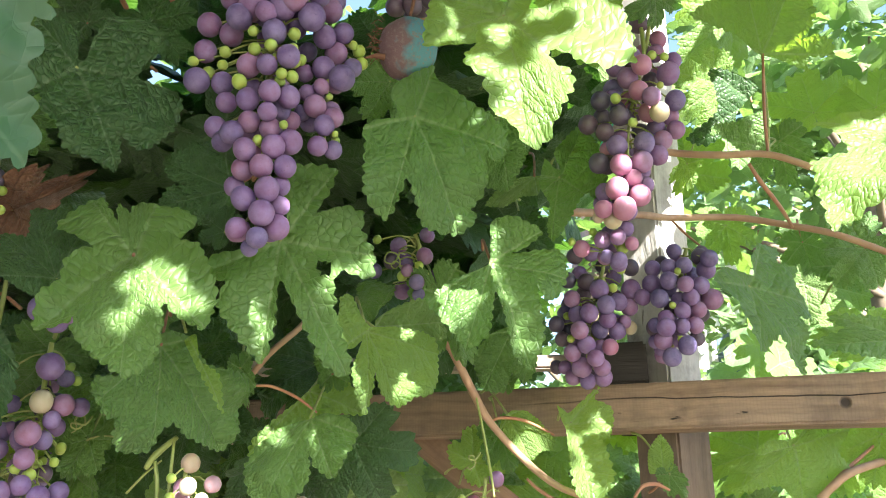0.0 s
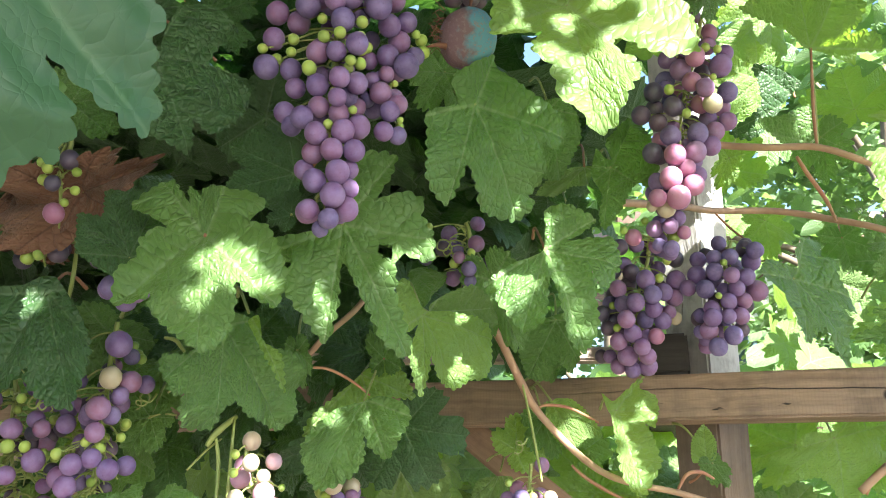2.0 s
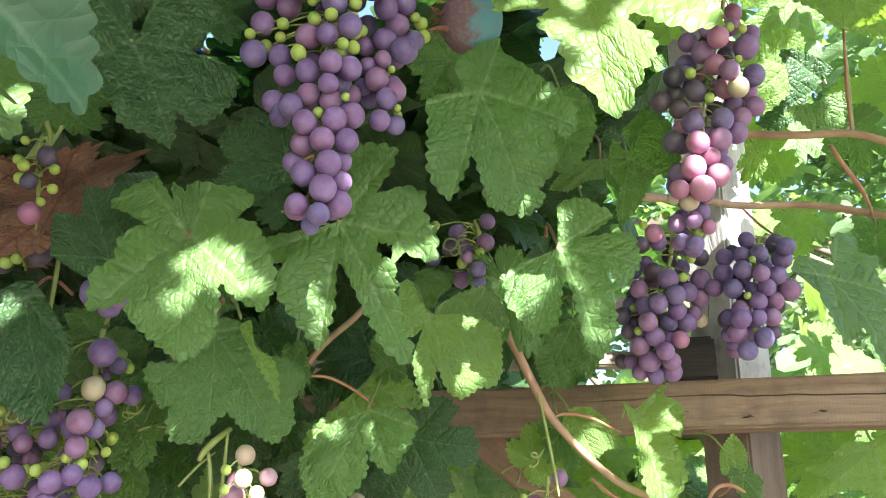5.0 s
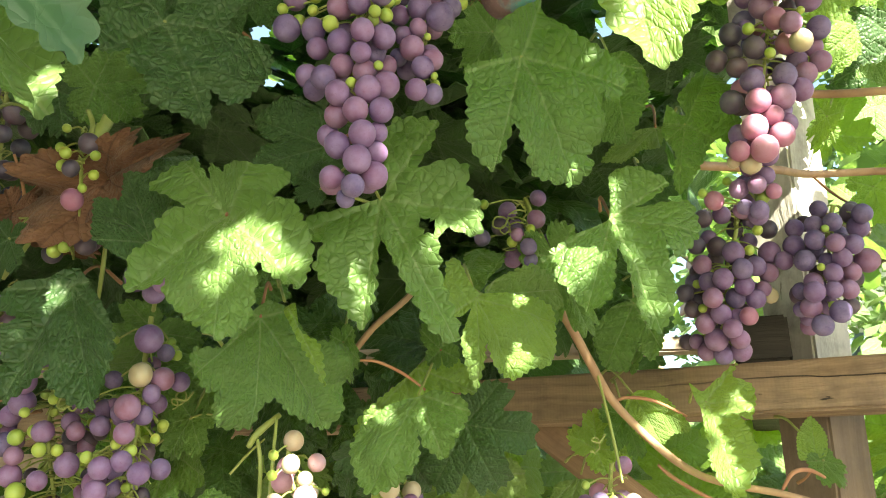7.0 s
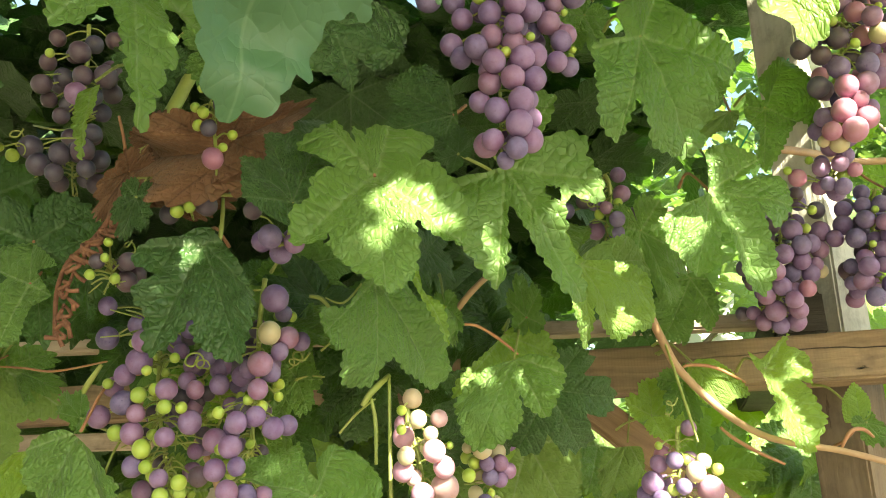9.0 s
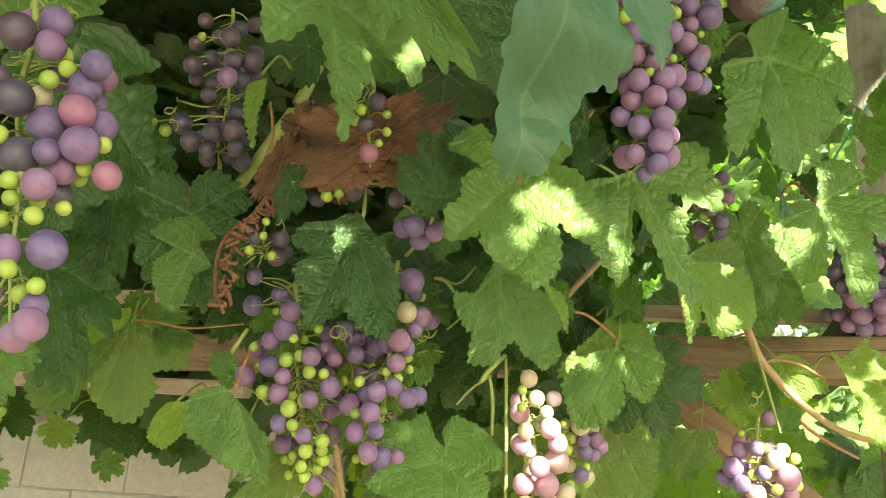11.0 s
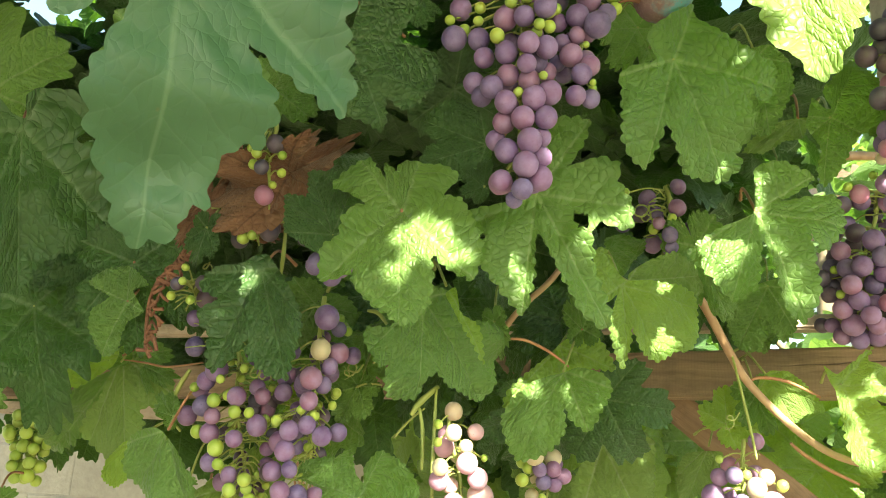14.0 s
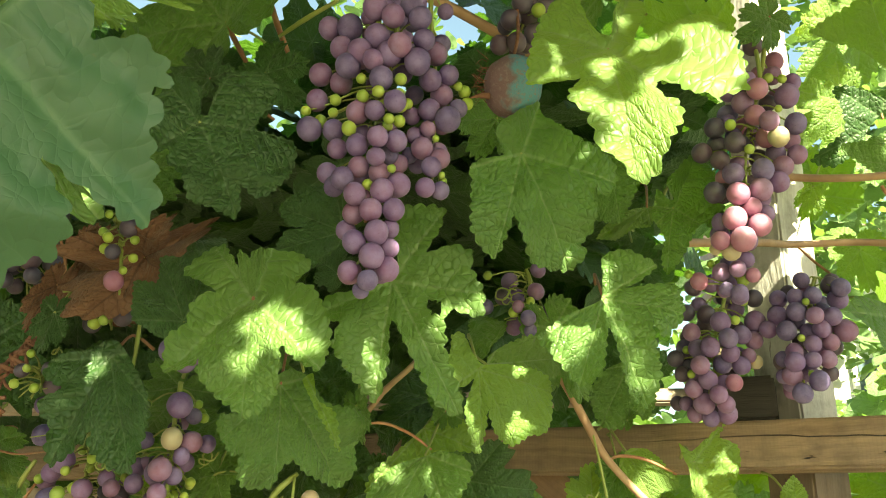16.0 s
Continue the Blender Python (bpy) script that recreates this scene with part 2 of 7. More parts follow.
def plain_material(name, a, b, scale, rough=0.9, bump=0.5):
    n = Nodes(name)
    co = n.put("NewGeometry").outputs["Position"]
    f = n.noise(scale, 6.0, co, 0.65)
    c = n.mix(n.ramp01(f, 0.3, 0.7), a, b)
    return n.done(n.put("BsdfPrincipled", Base_Color=c, Roughness=rough, Normal=n.bump(f, bump, 0.01)))


WALL = wall_material()
SOIL = plain_material("dry_soil", rgb(0.09, 0.075, 0.055), rgb(0.14, 0.115, 0.085), 9.0)
WHITE = plain_material("white_paint", rgb(0.74, 0.74, 0.72), rgb(0.82, 0.82, 0.80), 5.0, 0.7, 0.1)
FARLEAF = leaf_material("tree_leaf", rgb(0.095, 0.175, 0.075), rgb(0.165, 0.260, 0.110), rgb(0.16, 0.25, 0.11), rgb(0.26, 0.44, 0.08), thin=0.42)


# ---- makers ----
def mesh_of(bm, name, material, smooth=True):
    me = bpy.data.meshes.new(name)
    bm.to_mesh(me)
    bm.free()
    me.materials.append(material)
    if smooth:
        me.shade_smooth()
    return me


def part(name, data, parent, label="", material=None):
    if isinstance(data, bmesh.types.BMesh):
        data = mesh_of(data, name, material)
    ob = new(name, data)
    ob.parent = parent
    return tagged(ob, label)


def outline(theta, deep, rnd):
    """Radius of a vine leaf at an angle from its tip: five lobes, sinuses, and an open stalk notch."""
    d = abs(math.degrees(theta))
    k = rnd[0] if theta < 0 else rnd[1]
    knots = [(0, 0.95), (28, 0.95), (55, 0.90), (84, 0.78), (112, 0.70), (142, 0.54), (168, 0.36), (180, 0.05)]
    for (a, ra), (b, rb) in zip(knots, knots[1:]):
        if d <= b:
            f = (d - a) / (b - a)
            rim = ra + (rb - ra) * (f if b < 170 else f ** 3)
            break
    for at, cut, wide in ((27, 0.15 + 0.36 * deep, 6.5 + 2 * k), (83, 0.13 + 0.33 * deep, 7.5 - 2 * k)):
        rim -= cut * math.exp(-(((d - at) / wide) ** 2))
    for at, high in ((0, 0.05), (55, 0.04), (112, 0.03)):
        rim += high * math.exp(-abs(d - at) / 9)
    return rim * (1 + k * math.sin(math.radians(d)) * 0.12)


def plain_rim(r, seed, deep, width, lop, around):
    """The toothed rim of an ordinary leaf, from one side of the stalk round to the other."""
    rnd = (r.uniform(-1, 1), r.uniform(-1, 1))
    teeth, ph, rim = r.randint(27, 34), r.uniform(0, 6.28), []
    for j in range(around):
        th = (j + 0.5) / around * 2 * math.pi - math.pi
        rad = outline(th, deep, rnd)
        ta = (th / (2 * math.pi) * teeth + 0.3 * math.sin(3 * th + ph)) % 1.0
        tooth = math.sin((ta / 0.62 if ta < 0.62 else (1 - ta) / 0.38) * math.pi / 2)
        size = 0.5 + 0.5 * noise.noise(Vector((th * 4, seed, 0)))
        rad *= 1 + (0.085 + 0.07 * size) * (tooth - 0.5) * (1 if abs(th) < 2.9 else 0.2)
        rim.append((rad * math.sin(th) * width * (lop if th > 0 else 1.0), rad * math.cos(th)))
    return rim


def lobed_rim(r, seed, lobes, around):
    """The toothed rim of a leaf with lobes and sinuses of its own: degrees from the tip and reach, in turn."""
    corner = []
    for word in lobes.split():
        a, reach = word.split(":")
        corner.append(Vector((float(reach) * math.sin(radians(float(a))), float(reach) * math.cos(radians(float(a))))))
    n, way = len(corner), []
    for i in range(n):
        p0, p1, p2, p3 = corner[i - 1], corner[i], corner[(i + 1) % n], corner[(i + 2) % n]
        a, b = (p2 - p0) * 0.30, (p3 - p1) * 0.30
        short = (p2 - p1).length
        a, b = a * min(1, 0.7 * short / max(a.length, 1e-6)), b * min(1, 0.7 * short / max(b.length, 1e-6))
        for k in range(12):
            t = k / 12
            way.append(p1 * (2 * t ** 3 - 3 * t * t + 1) + a * (t ** 3 - 2 * t * t + t) + p2 * (3 * t * t - 2 * t ** 3) + b * (t ** 3 - t * t))
    run = [0.0]
    for p, q in zip(way, way[1:] + way[:1]):
        run.append(run[-1] + (q - p).length)
    count = max(8, round(run[-1] / 0.092))
    rim, i, ph = [], 0, r.uniform(0, 1)
    for j in range(around):
        s = run[-1] * j / around
        while run[i + 1] < s:
            i += 1
        p, q = way[i], way[(i + 1) % len(way)]
        at = p + (q - p) * ((s - run[i]) / max(run[i + 1] - run[i], 1e-9))
        d = (way[(i + 4) % len(way)] - way[i - 3]).normalized()
        ta = (s / run[-1] * count + ph + 0.3 * noise.noise(Vector((s * 6, seed, 1)))) % 1.0
        tooth = ta / 0.6 if ta < 0.6 else (1 - ta) / 0.4
        high = (0.030 + 0.022 * noise.noise(Vector((s * 9, seed, 5)))) * min(1.0, max(0.0, at.length * 2.5 - 0.5))
        at = at + Vector((-d.y, d.x)) * high * (math.sin(tooth * math.pi / 2) - 0.45)
        rim.append((at.x, at.y))
    return rim


def filled(rim, step, seed):
    """A flat net of triangles inside a rim."""
    inside = []
    ring = np.array(rim)
    nxt = np.roll(ring, -1, axis=0)
    r = random.Random(seed)
    low, high = ring.min(axis=0), ring.max(axis=0)
    for row in range(int((high[1] - low[1]) / (step * 0.87)) + 1):
        for col in range(int((high[0] - low[0]) / step) + 1):
            x = low[0] + (col + 0.5 * (row % 2) + r.uniform(-0.15, 0.15)) * step
            y = low[1] + (row * 0.87 + r.uniform(-0.15, 0.15)) * step
            if np.hypot(ring[:, 0] - x, ring[:, 1] - y).min() < 0.55 * step:
                continue
            cross = ((ring[:, 1] > y) != (nxt[:, 1] > y)) & (x < (nxt[:, 0] - ring[:, 0]) * (y - ring[:, 1]) / (nxt[:, 1] - ring[:, 1] + 1e-12) + ring[:, 0])
            if cross.sum() % 2:
                inside.append(Vector((x, y)))
    n = len(rim)
    made = geometry.delaunay_2d_cdt([Vector(p) for p in rim] + inside, [(i, (i + 1) % n) for i in range(n)], [], 1, 1e-5)
    return [(v.x, v.y) for v in made[0]], [tuple(f) for f in made[2]]


def leaf_mesh(seed, deep=0.5, cup=0.15, bend=0.2, fold=0.0, width=1.0, wave=0.05, around=208, rings=9, material=None, lop=1.0, holes=(), lobes="", veins=(-112, -54, 54, 112)):
    """A vine leaf of length one from stalk to tip, lying in x, y with its upper side to z."""
    r = random.Random(seed)
    bends = [(-math.pi, -math.pi)] + [(radians(a), b) for a, b in zip((veins[0], veins[1], 0, veins[2], veins[3]), (-1.95, -0.95, 0.0, 0.95, 1.95))] + [(math.pi, math.pi)]
    off = Vector((seed * 3.7 % 50, seed * 1.3 % 50, 0))
    if lobes:
        flat, faces = filled(lobed_rim(r, seed, lobes, around), 0.034, seed)
    else:
        rim = plain_rim(r, seed, deep, width, lop, around)
        flat, faces = [(0.0, 0.0)], []
        for i in range(1, rings + 1):
            f = 1.0 if i == rings else 0.95 if i == rings - 1 else (i / rings) ** 0.85
            flat += [(x * f, y * f) for x, y in rim]
        for j in range(around - 1):
            faces.append((0, 1 + j, 2 + j))
            for i in range(rings - 1):
                p, q = 1 + i * around + j, 1 + (i + 1) * around + j
                faces.append((p, q, q + 1, p + 1))
    ph = [r.uniform(0, 6.28) for _ in range(6)]
    verts, uvs = [], []
    for x, y in flat:
        rad, th = math.hypot(x, y), math.atan2(x / (1.0 if lobes else width * (lop if x > 0 else 1.0)), y)
        if lobes:
            for (a, fa), (b, fb) in zip(bends, bends[1:]):
                if th <= b:
                    th = fa + (fb - fa) * (th - a) / max(b - a, 1e-4)
                    break
        a = abs(th)
        s = a if a < 0.47 else (a - 0.95 if a < 1.45 else a - 1.95)
        puff = min(1.0, abs(math.sin(s)) * 2.3)
        puff = puff * puff * (3 - 2 * puff) * min(rad, 0.7) ** 1.5
        z = -cup * (rad * rad - rad) * 1.6 + 0.065 * puff + fold * abs(x)
        z -= bend * (max(0.0, y) ** 2 - max(0.0, y)) * 0.9
        z += wave * min(rad, 1.0) ** 2.2 * (math.sin(3 * th + ph[1]) + 0.7 * math.sin(5 * th + ph[2]) + 0.5 * math.sin(9 * th + ph[3]))
        z += 0.10 * rad * noise.noise(Vector((x * 3.2, y * 4, 0)) + off) + 0.022 * noise.noise(Vector((x * 8, y * 8, 3)) + off)
        across, along = abs(math.sin(s)) * rad, math.cos(s) * rad
        rib = abs(((along - 0.72 * across) * 7.5 + 0.5 * noise.noise(Vector((x * 5, y * 5, 7)) + off)) % 1.0 - 0.5) * 2
        z += 0.008 * (1 - rib ** 2.5) * min(1.0, across * 14)
        verts.append((x, y, z))
        uvs.append((rad * math.sin(th), rad * math.cos(th)))
    if holes:
        def torn(f):
            u, v = sum(verts[i][0] for i in f) / len(f), sum(verts[i][1] for i in f) / len(f)
            return any(math.hypot((u - hu) * 1.3, v - hv) < hr * (1 + 0.35 * noise.noise(Vector((u * 30, v * 30, seed)))) for hu, hv, hr in holes)
        faces = [f for f in faces if not torn(f)]
    up = sum((flat[f[1]][0] - flat[f[0]][0]) * (flat[f[2]][1] - flat[f[0]][1]) - (flat[f[1]][1] - flat[f[0]][1]) * (flat[f[2]][0] - flat[f[0]][0]) for f in faces[:40])
    me = bpy.data.meshes.new("leaf")
    me.from_pydata(verts, [], faces if up > 0 else [f[::-1] for f in faces])
    layer = me.uv_layers.new(name="leaf")
    flat_uv = np.array(uvs, dtype=np.float32)[np.array([l.vertex_index for l in me.loops])]
    layer.data.foreach_set("uv", flat_uv.ravel())
    me.materials.append(material)
    me.shade_smooth()
    return me


def tube_bm(bm, points, radii, sides=7, caps=True):
    """A round stalk through points, smoothed, added to bm."""
    pts = [Vector(p) for p in points]
    if isinstance(radii, (int, float)):
        radii = [radii] * len(pts)
    fine, rr = [], []
    steps = 5 if len(pts) > 2 else 1
    for i in range(len(pts) - 1):
        p0, p1, p2, p3 = pts[max(i - 1, 0)], pts[i], pts[i + 1], pts[min(i + 2, len(pts) - 1)]
        for k in range(steps):
            t = k / steps
            fine.append(0.5 * (2 * p1 + (p2 - p0) * t + (2 * p0 - 5 * p1 + 4 * p2 - p3) * t * t + (3 * p1 - p0 - 3 * p2 + p3) * t ** 3))
            rr.append(radii[i] + (radii[i + 1] - radii[i]) * t)
    fine.append(pts[-1])
    rr.append(radii[-1])
    up, last = Vector((0.31, 0.22, 0.92)), None
    for i, p in enumerate(fine):
        d = (fine[min(i + 1, len(fine) - 1)] - fine[max(i - 1, 0)]).normalized()
        a = d.cross(up).normalized() if abs(d.dot(up)) < 0.98 else d.orthogonal().normalized()
        b = d.cross(a)
        ring = [bm.verts.new(p + (a * math.cos(q) + b * math.sin(q)) * rr[i]) for q in [2 * math.pi * k / sides for k in range(sides)]]
        if last:
            for k in range(sides):
                bm.faces.new((last[k], last[(k + 1) % sides], ring[(k + 1) % sides], ring[k]))
        elif caps:
            bm.faces.new(ring[::-1])
        last = ring
    if caps:
        bm.faces.new(last)
    return bm


def tube(points, radii, sides=7):
    bm = bmesh.new()
    tube_bm(bm, points, radii, sides)
    return bm


def basis(j, tip, normal):
    """The turn and size that lay a leaf of length one from j to tip, its upper side to the normal."""
    j, tip, z = Vector(j), Vector(tip), Vector(normal)
    y = tip - j
    size = y.length
    y.normalize()
    z = (z - y * z.dot(y)).normalized()
    x = y.cross(z)
    m = Matrix((x, y, z)).transposed().to_4x4()
    m.translation = j
    return m @ Matrix.Scale(size, 4), size


vine = tagged(new("grapevine"), "old grapevine with lobed green leaves trained over a wooden pergola", "grapevine")


def leaf(jx, jy, jz, tx, ty, tz, nx, ny, nz, look_="green", width=1.0, deep=0.5, cup=0.12, bend=0.2, fold=0.0, wave=0.095, lop=1.0, seed=1, stalk=None, label="", holes=(), lobes="", veins=(-112, -54, 54, 112)):
    """One leaf of the vine, with its stalk."""
    m, size = basis((jx, jy, jz), (tx, ty, tz), (nx, ny, nz))
    if lobes:
        me = leaf_mesh(seed, cup=0.10, bend=0.12, wave=0.028, around=288, material=LEAF[look_], holes=holes, lobes=lobes, veins=veins)
    else:
        me = leaf_mesh(seed, deep, cup, bend, fold, width * 0.88, wave, rings=14, material=LEAF[look_], lop=lop, holes=holes)
    ob = part("leaf", me, vine, label)
    ob.matrix_basis = m
    n, y = Vector((nx, ny, nz)).normalized(), (Vector((tx, ty, tz)) - Vector((jx, jy, jz))).normalized()
    inv = m.inverted()
    r = random.Random(seed + 500)
    j = Vector((jx, jy, jz))
    end = Vector(stalk) if stalk else j - y * 0.03 - n * r.uniform(0.04, 0.06) + Vector((r.uniform(-0.02, 0.02), 0.02, r.uniform(0.0, 0.03)))
    mid = (j + end) / 2 + Vector((0, 0, 0.006)) - y * 0.01
    st = part("petiole", tube([inv @ (j + n * 0.0004), inv @ mid, inv @ end], [0.0012 / size, 0.0013 / size, 0.0017 / size], 6), ob, "", RUSSET if seed % 3 == 0 else SHOOT)
    return ob


def sphere_mesh(name, material, u=18, v=12, squash=1.0):
    bm = bmesh.new()
    bmesh.ops.create_uvsphere(bm, u_segments=u, v_segments=v, radius=1.0)
    for q in bm.verts:
        if q.co.z < -0.96:
            q.co.z += 0.035
        q.co.z *= squash
    return mesh_of(bm, name, material)


BERRY = {k: sphere_mesh("grape", m, squash=1.04) for k, m in GRAPE.items()}


class Bunch:
    """A hanging bunch: a branched stem, and grapes that are parts of it."""

    def __init__(self, top, bottom, label, seed=1):
        self.top, self.bottom = Vector(top), Vector(bottom)
        self.ob = tagged(new("grape_bunch"), label, "grape bunch", "bunches on the vine")
        self.ob.location = self.top
        self.stem = bmesh.new()
        self.r = random.Random(seed)
        pts = [self.top + (self.bottom - self.top) * (k / 5) + Vector([self.r.uniform(-0.004, 0.004) for _ in range(3)]) * (0 < k < 5) for k in range(6)]
        self.axis = pts
        tube_bm(self.stem, [p - self.top for p in pts], [0.0021, 0.0021, 0.0018, 0.0015, 0.0012, 0.0008], 6)
        self.made = []

    def grape(self, x, y, z, size, kind="purple"):
        p = Vector((x, y, z))
        ob = part("grape", BERRY[kind], self.ob)
        r = self.r
        ob.matrix_basis = Matrix.LocRotScale(p - self.top, Euler((r.uniform(-0.5, 0.5), r.uniform(-0.5, 0.5), r.uniform(0, 6))), (size, size, size * r.uniform(0.97, 1.05)))
        self.made.append((p, size))
        d = self.bottom - self.top
        f = min(0.98, max(0.02, (p - self.top).dot(d) / d.length_squared - 0.06))
        a = self.top + d * f
        top = p + (a - p).normalized() * size * 0.9
        mid = (a + top) / 2 + Vector((0, 0, 0.003))
        tube_bm(self.stem, [a - self.top, mid - self.top, top - self.top], [0.0010, 0.0007, 0.0009], 5)
        return self

    def fill(self, count, radius, size, kinds, spread=1.0, front=True, taper=0.55):
        """Grapes packed round the axis, clear of those already there."""
        d, r = self.bottom - self.top, self.r
        side = d.orthogonal().normalized()
        other = d.normalized().cross(side)
        tries = 0
        while count > 0 and tries < 4000:
            tries += 1
            f = r.random() ** 0.85
            wide = radius * (1 - (1 - taper) * f ** 1.5) * (0.55 + 0.45 * min(1, f * 6)) * r.uniform(0.35, 1.0)
            q = r.uniform(0, 2 * math.pi)
            p = self.top + d * f + (side * math.cos(q) + other * math.sin(q)) * wide
            kind = r.choice(kinds)
            s = size * r.uniform(0.86, 1.1) * (0.55 if kind == "green" else 1.0)
            if not front and p.y < (self.top + d * f).y - 0.3 * radius:
                continue
            if all((p - o).length > 0.86 * (s + t) for o, t in self.made):
                self.grape(p.x, p.y, p.z, s, kind)
                count -= 1
        return self

    def strands(self, count, radius):
        """Bare forked stalks where grapes did not set."""
        d, r = self.bottom - self.top, self.r
        for _ in range(count):
            a = d * r.uniform(0.05, 0.95)
            b = a + Vector((r.uniform(-1, 1), r.uniform(-1, 0.4), r.uniform(-0.7, 0.3))) * radius
            c = b + Vector((r.uniform(-1, 1), r.uniform(-1, 1), r.uniform(-1, 0.6))) * radius * 0.35
            tube_bm(self.stem, [a, (a + b) / 2 + Vector((0, 0, 0.003)), b], [0.0010, 0.0008, 0.0006], 5)
            tube_bm(self.stem, [(a + b) / 2, c], [0.0007, 0.0005], 5)
        return self

    def close(self, material=None):
        part("stem", self.stem, self.ob, "", material or SHOOT)
        return self.ob


def timber(name, size, m, material, parent, label="", worn=0.003, seed=1, cuts=14):
    """A sawn timber with bevelled, slightly uneven edges; size along x, y, z."""
    bm = bmesh.new()
    bmesh.ops.create_cube(bm, size=1.0)
    for v in bm.verts:
        v.co = Vector((v.co.x * size[0], v.co.y * size[1], v.co.z * size[2]))
    longest = max(range(3), key=lambda i: size[i])
    edges = [e for e in bm.edges if abs((e.verts[0].co - e.verts[1].co)[longest]) > 0.5 * size[longest]]
    bmesh.ops.subdivide_edges(bm, edges=edges, cuts=cuts, use_grid_fill=True)
    sharp = [e for e in bm.edges if len(e.link_faces) == 2 and e.calc_face_angle(0) > 0.8]
    bmesh.ops.bevel(bm, geom=sharp, offset=worn, segments=2, affect="EDGES")
    for v in bm.verts:
        v.co += Vector([noise.noise(v.co * 9 + Vector((seed * 7, k * 11, 0))) for k in range(3)]) * 0.0022
    ob = part(name, mesh_of(bm, name, material, False), parent, label)
    ob.matrix_basis = m
    return ob


# ---- ground, wall and distance ----
def sheet(name, x0, x1, y0, y1, n, material, rough=0.02):
    bm = bmesh.new()
    bmesh.ops.create_grid(bm, x_segments=n, y_segments=n, size=0.5)
    for v in bm.verts:
        v.co.x, v.co.y = x0 + (v.co.x + 0.5) * (x1 - x0), y0 + (v.co.y + 0.5) * (y1 - y0)
        v.co.z = rough * noise.noise(v.co * 0.8)
    return new(name, mesh_of(bm, name, material))


tagged(sheet("ground", -300, 300, -300, 300, 60, SOIL), "dry trodden earth under the pergola", "ground", kind="structure")
def frame_along(a, b, up=(0, 0, 1), twist=0.0):
    """A pose midway between a and b, its x axis along them and z up."""
    a, b = Vector(a), Vector(b)
    x = (b - a).normalized()
    y = Vector(up).cross(x).normalized()
    z = x.cross(y)
    m = Matrix((x, y, z)).transposed().to_4x4()
    m.translation = (a + b) / 2
    return m @ Matrix.Rotation(radians(twist), 4, "X"), (b - a).length


pergola = tagged(new("pergola"), "weathered brown timber pergola that carries the vine", "pergola")


def member(name, a, b, wide, high, material, label="", twist=0.0, up=(0, 0, 1), seed=1):
    m, n = frame_along(a, b, up, twist)
    return timber(name, (n, wide, high), m, material, pergola, label, seed=seed)


beam = member("beam", (-1.9, 1.59, 1.711), (0.95, 0.70, 1.711), 0.05, 0.052, BEAM_WOOD, "rough-sawn brown beam with a long crack", seed=3)
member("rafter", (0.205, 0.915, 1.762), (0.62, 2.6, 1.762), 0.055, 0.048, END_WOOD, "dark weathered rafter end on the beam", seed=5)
member("post", (0.277, 0.995, 0.0), (0.277, 0.995, 1.705), 0.062, 0.062, POST_WOOD, "brown upright post under the beam", up=(0.80, 0.60, 0), seed=7)
# upper length, much whiter than the post below the beam
member("upper_post", (0.274, 0.995, 1.706), (0.274, 0.995, 2.55), 0.062, 0.062, UPPER_WOOD, "whitish upper post", up=(0.80, 0.60, 0), seed=8)
member("brace", (-0.041, 1.037, 1.698), (0.278, 1.007, 1.444), 0.034, 0.037, BRACE_WOOD, "brown diagonal brace", seed=9)
member("batten", (-1.6, 1.30, 1.793), (0.25, 1.09, 1.793), 0.03, 0.019, SLAT_WOOD, "thin pale batten", seed=11)
member("batten", (-2.2, 1.45, 1.66), (-0.62, 1.24, 1.66), 0.03, 0.024, SLAT_WOOD, "thin pale batten", seed=13)

# block wall behind
wall = tagged(new("wall_north"), "grey rendered block wall behind the vine", "wall", kind="structure")
core = bmesh.new()
bmesh.ops.create_cube(core, size=1.0, matrix=Matrix.Translation((-2.9, 3.114, 1.03)) @ Matrix.Diagonal((4.2, 0.16, 2.06, 1)))
part("mortar", core, wall, "", WALL)


def block_mesh(seed):
    bm = bmesh.new()
    bmesh.ops.create_cube(bm, size=1.0)
    for v in bm.verts:
        v.co = Vector((v.co.x * 0.397, v.co.y * 0.03, v.co.z * 0.197))
    bmesh.ops.bevel(bm, geom=list(bm.edges), offset=0.0045, segments=1, affect="EDGES")
    r = random.Random(seed)
    for v in bm.verts:
        v.co += Vector([r.uniform(-0.003, 0.003) for _ in range(3)])
    return mesh_of(bm, "block", WALL, False)


BLOCKS = [block_mesh(s) for s in range(4)]
for row in range(10):
    for col in range(10):
        ob = part("block", BLOCKS[(row * 3 + col) % 4], wall)
        ob.location = (-4.8 + 0.4 * col + 0.2 * (row % 2), 3.041 + 0.004 * ((row * 7 + col * 3) % 3), 0.1 + 0.2 * row)

# white house in full sun, far behind the trees
house = tagged(new("house"), "white-rendered house in full sun beyond the garden", "house")
house.location = (5.0, 10.0, 0)


def box(x, y, z, sx, sy, sz, bevel=0.01):
    bm = bmesh.new()
    bmesh.ops.create_cube(bm, size=1.0, matrix=Matrix.Translation((x, y, z)) @ Matrix.Diagonal((sx, sy, sz, 1)))
    bmesh.ops.bevel(bm, geom=list(bm.edges), offset=bevel, segments=1, affect="EDGES")
    return bm


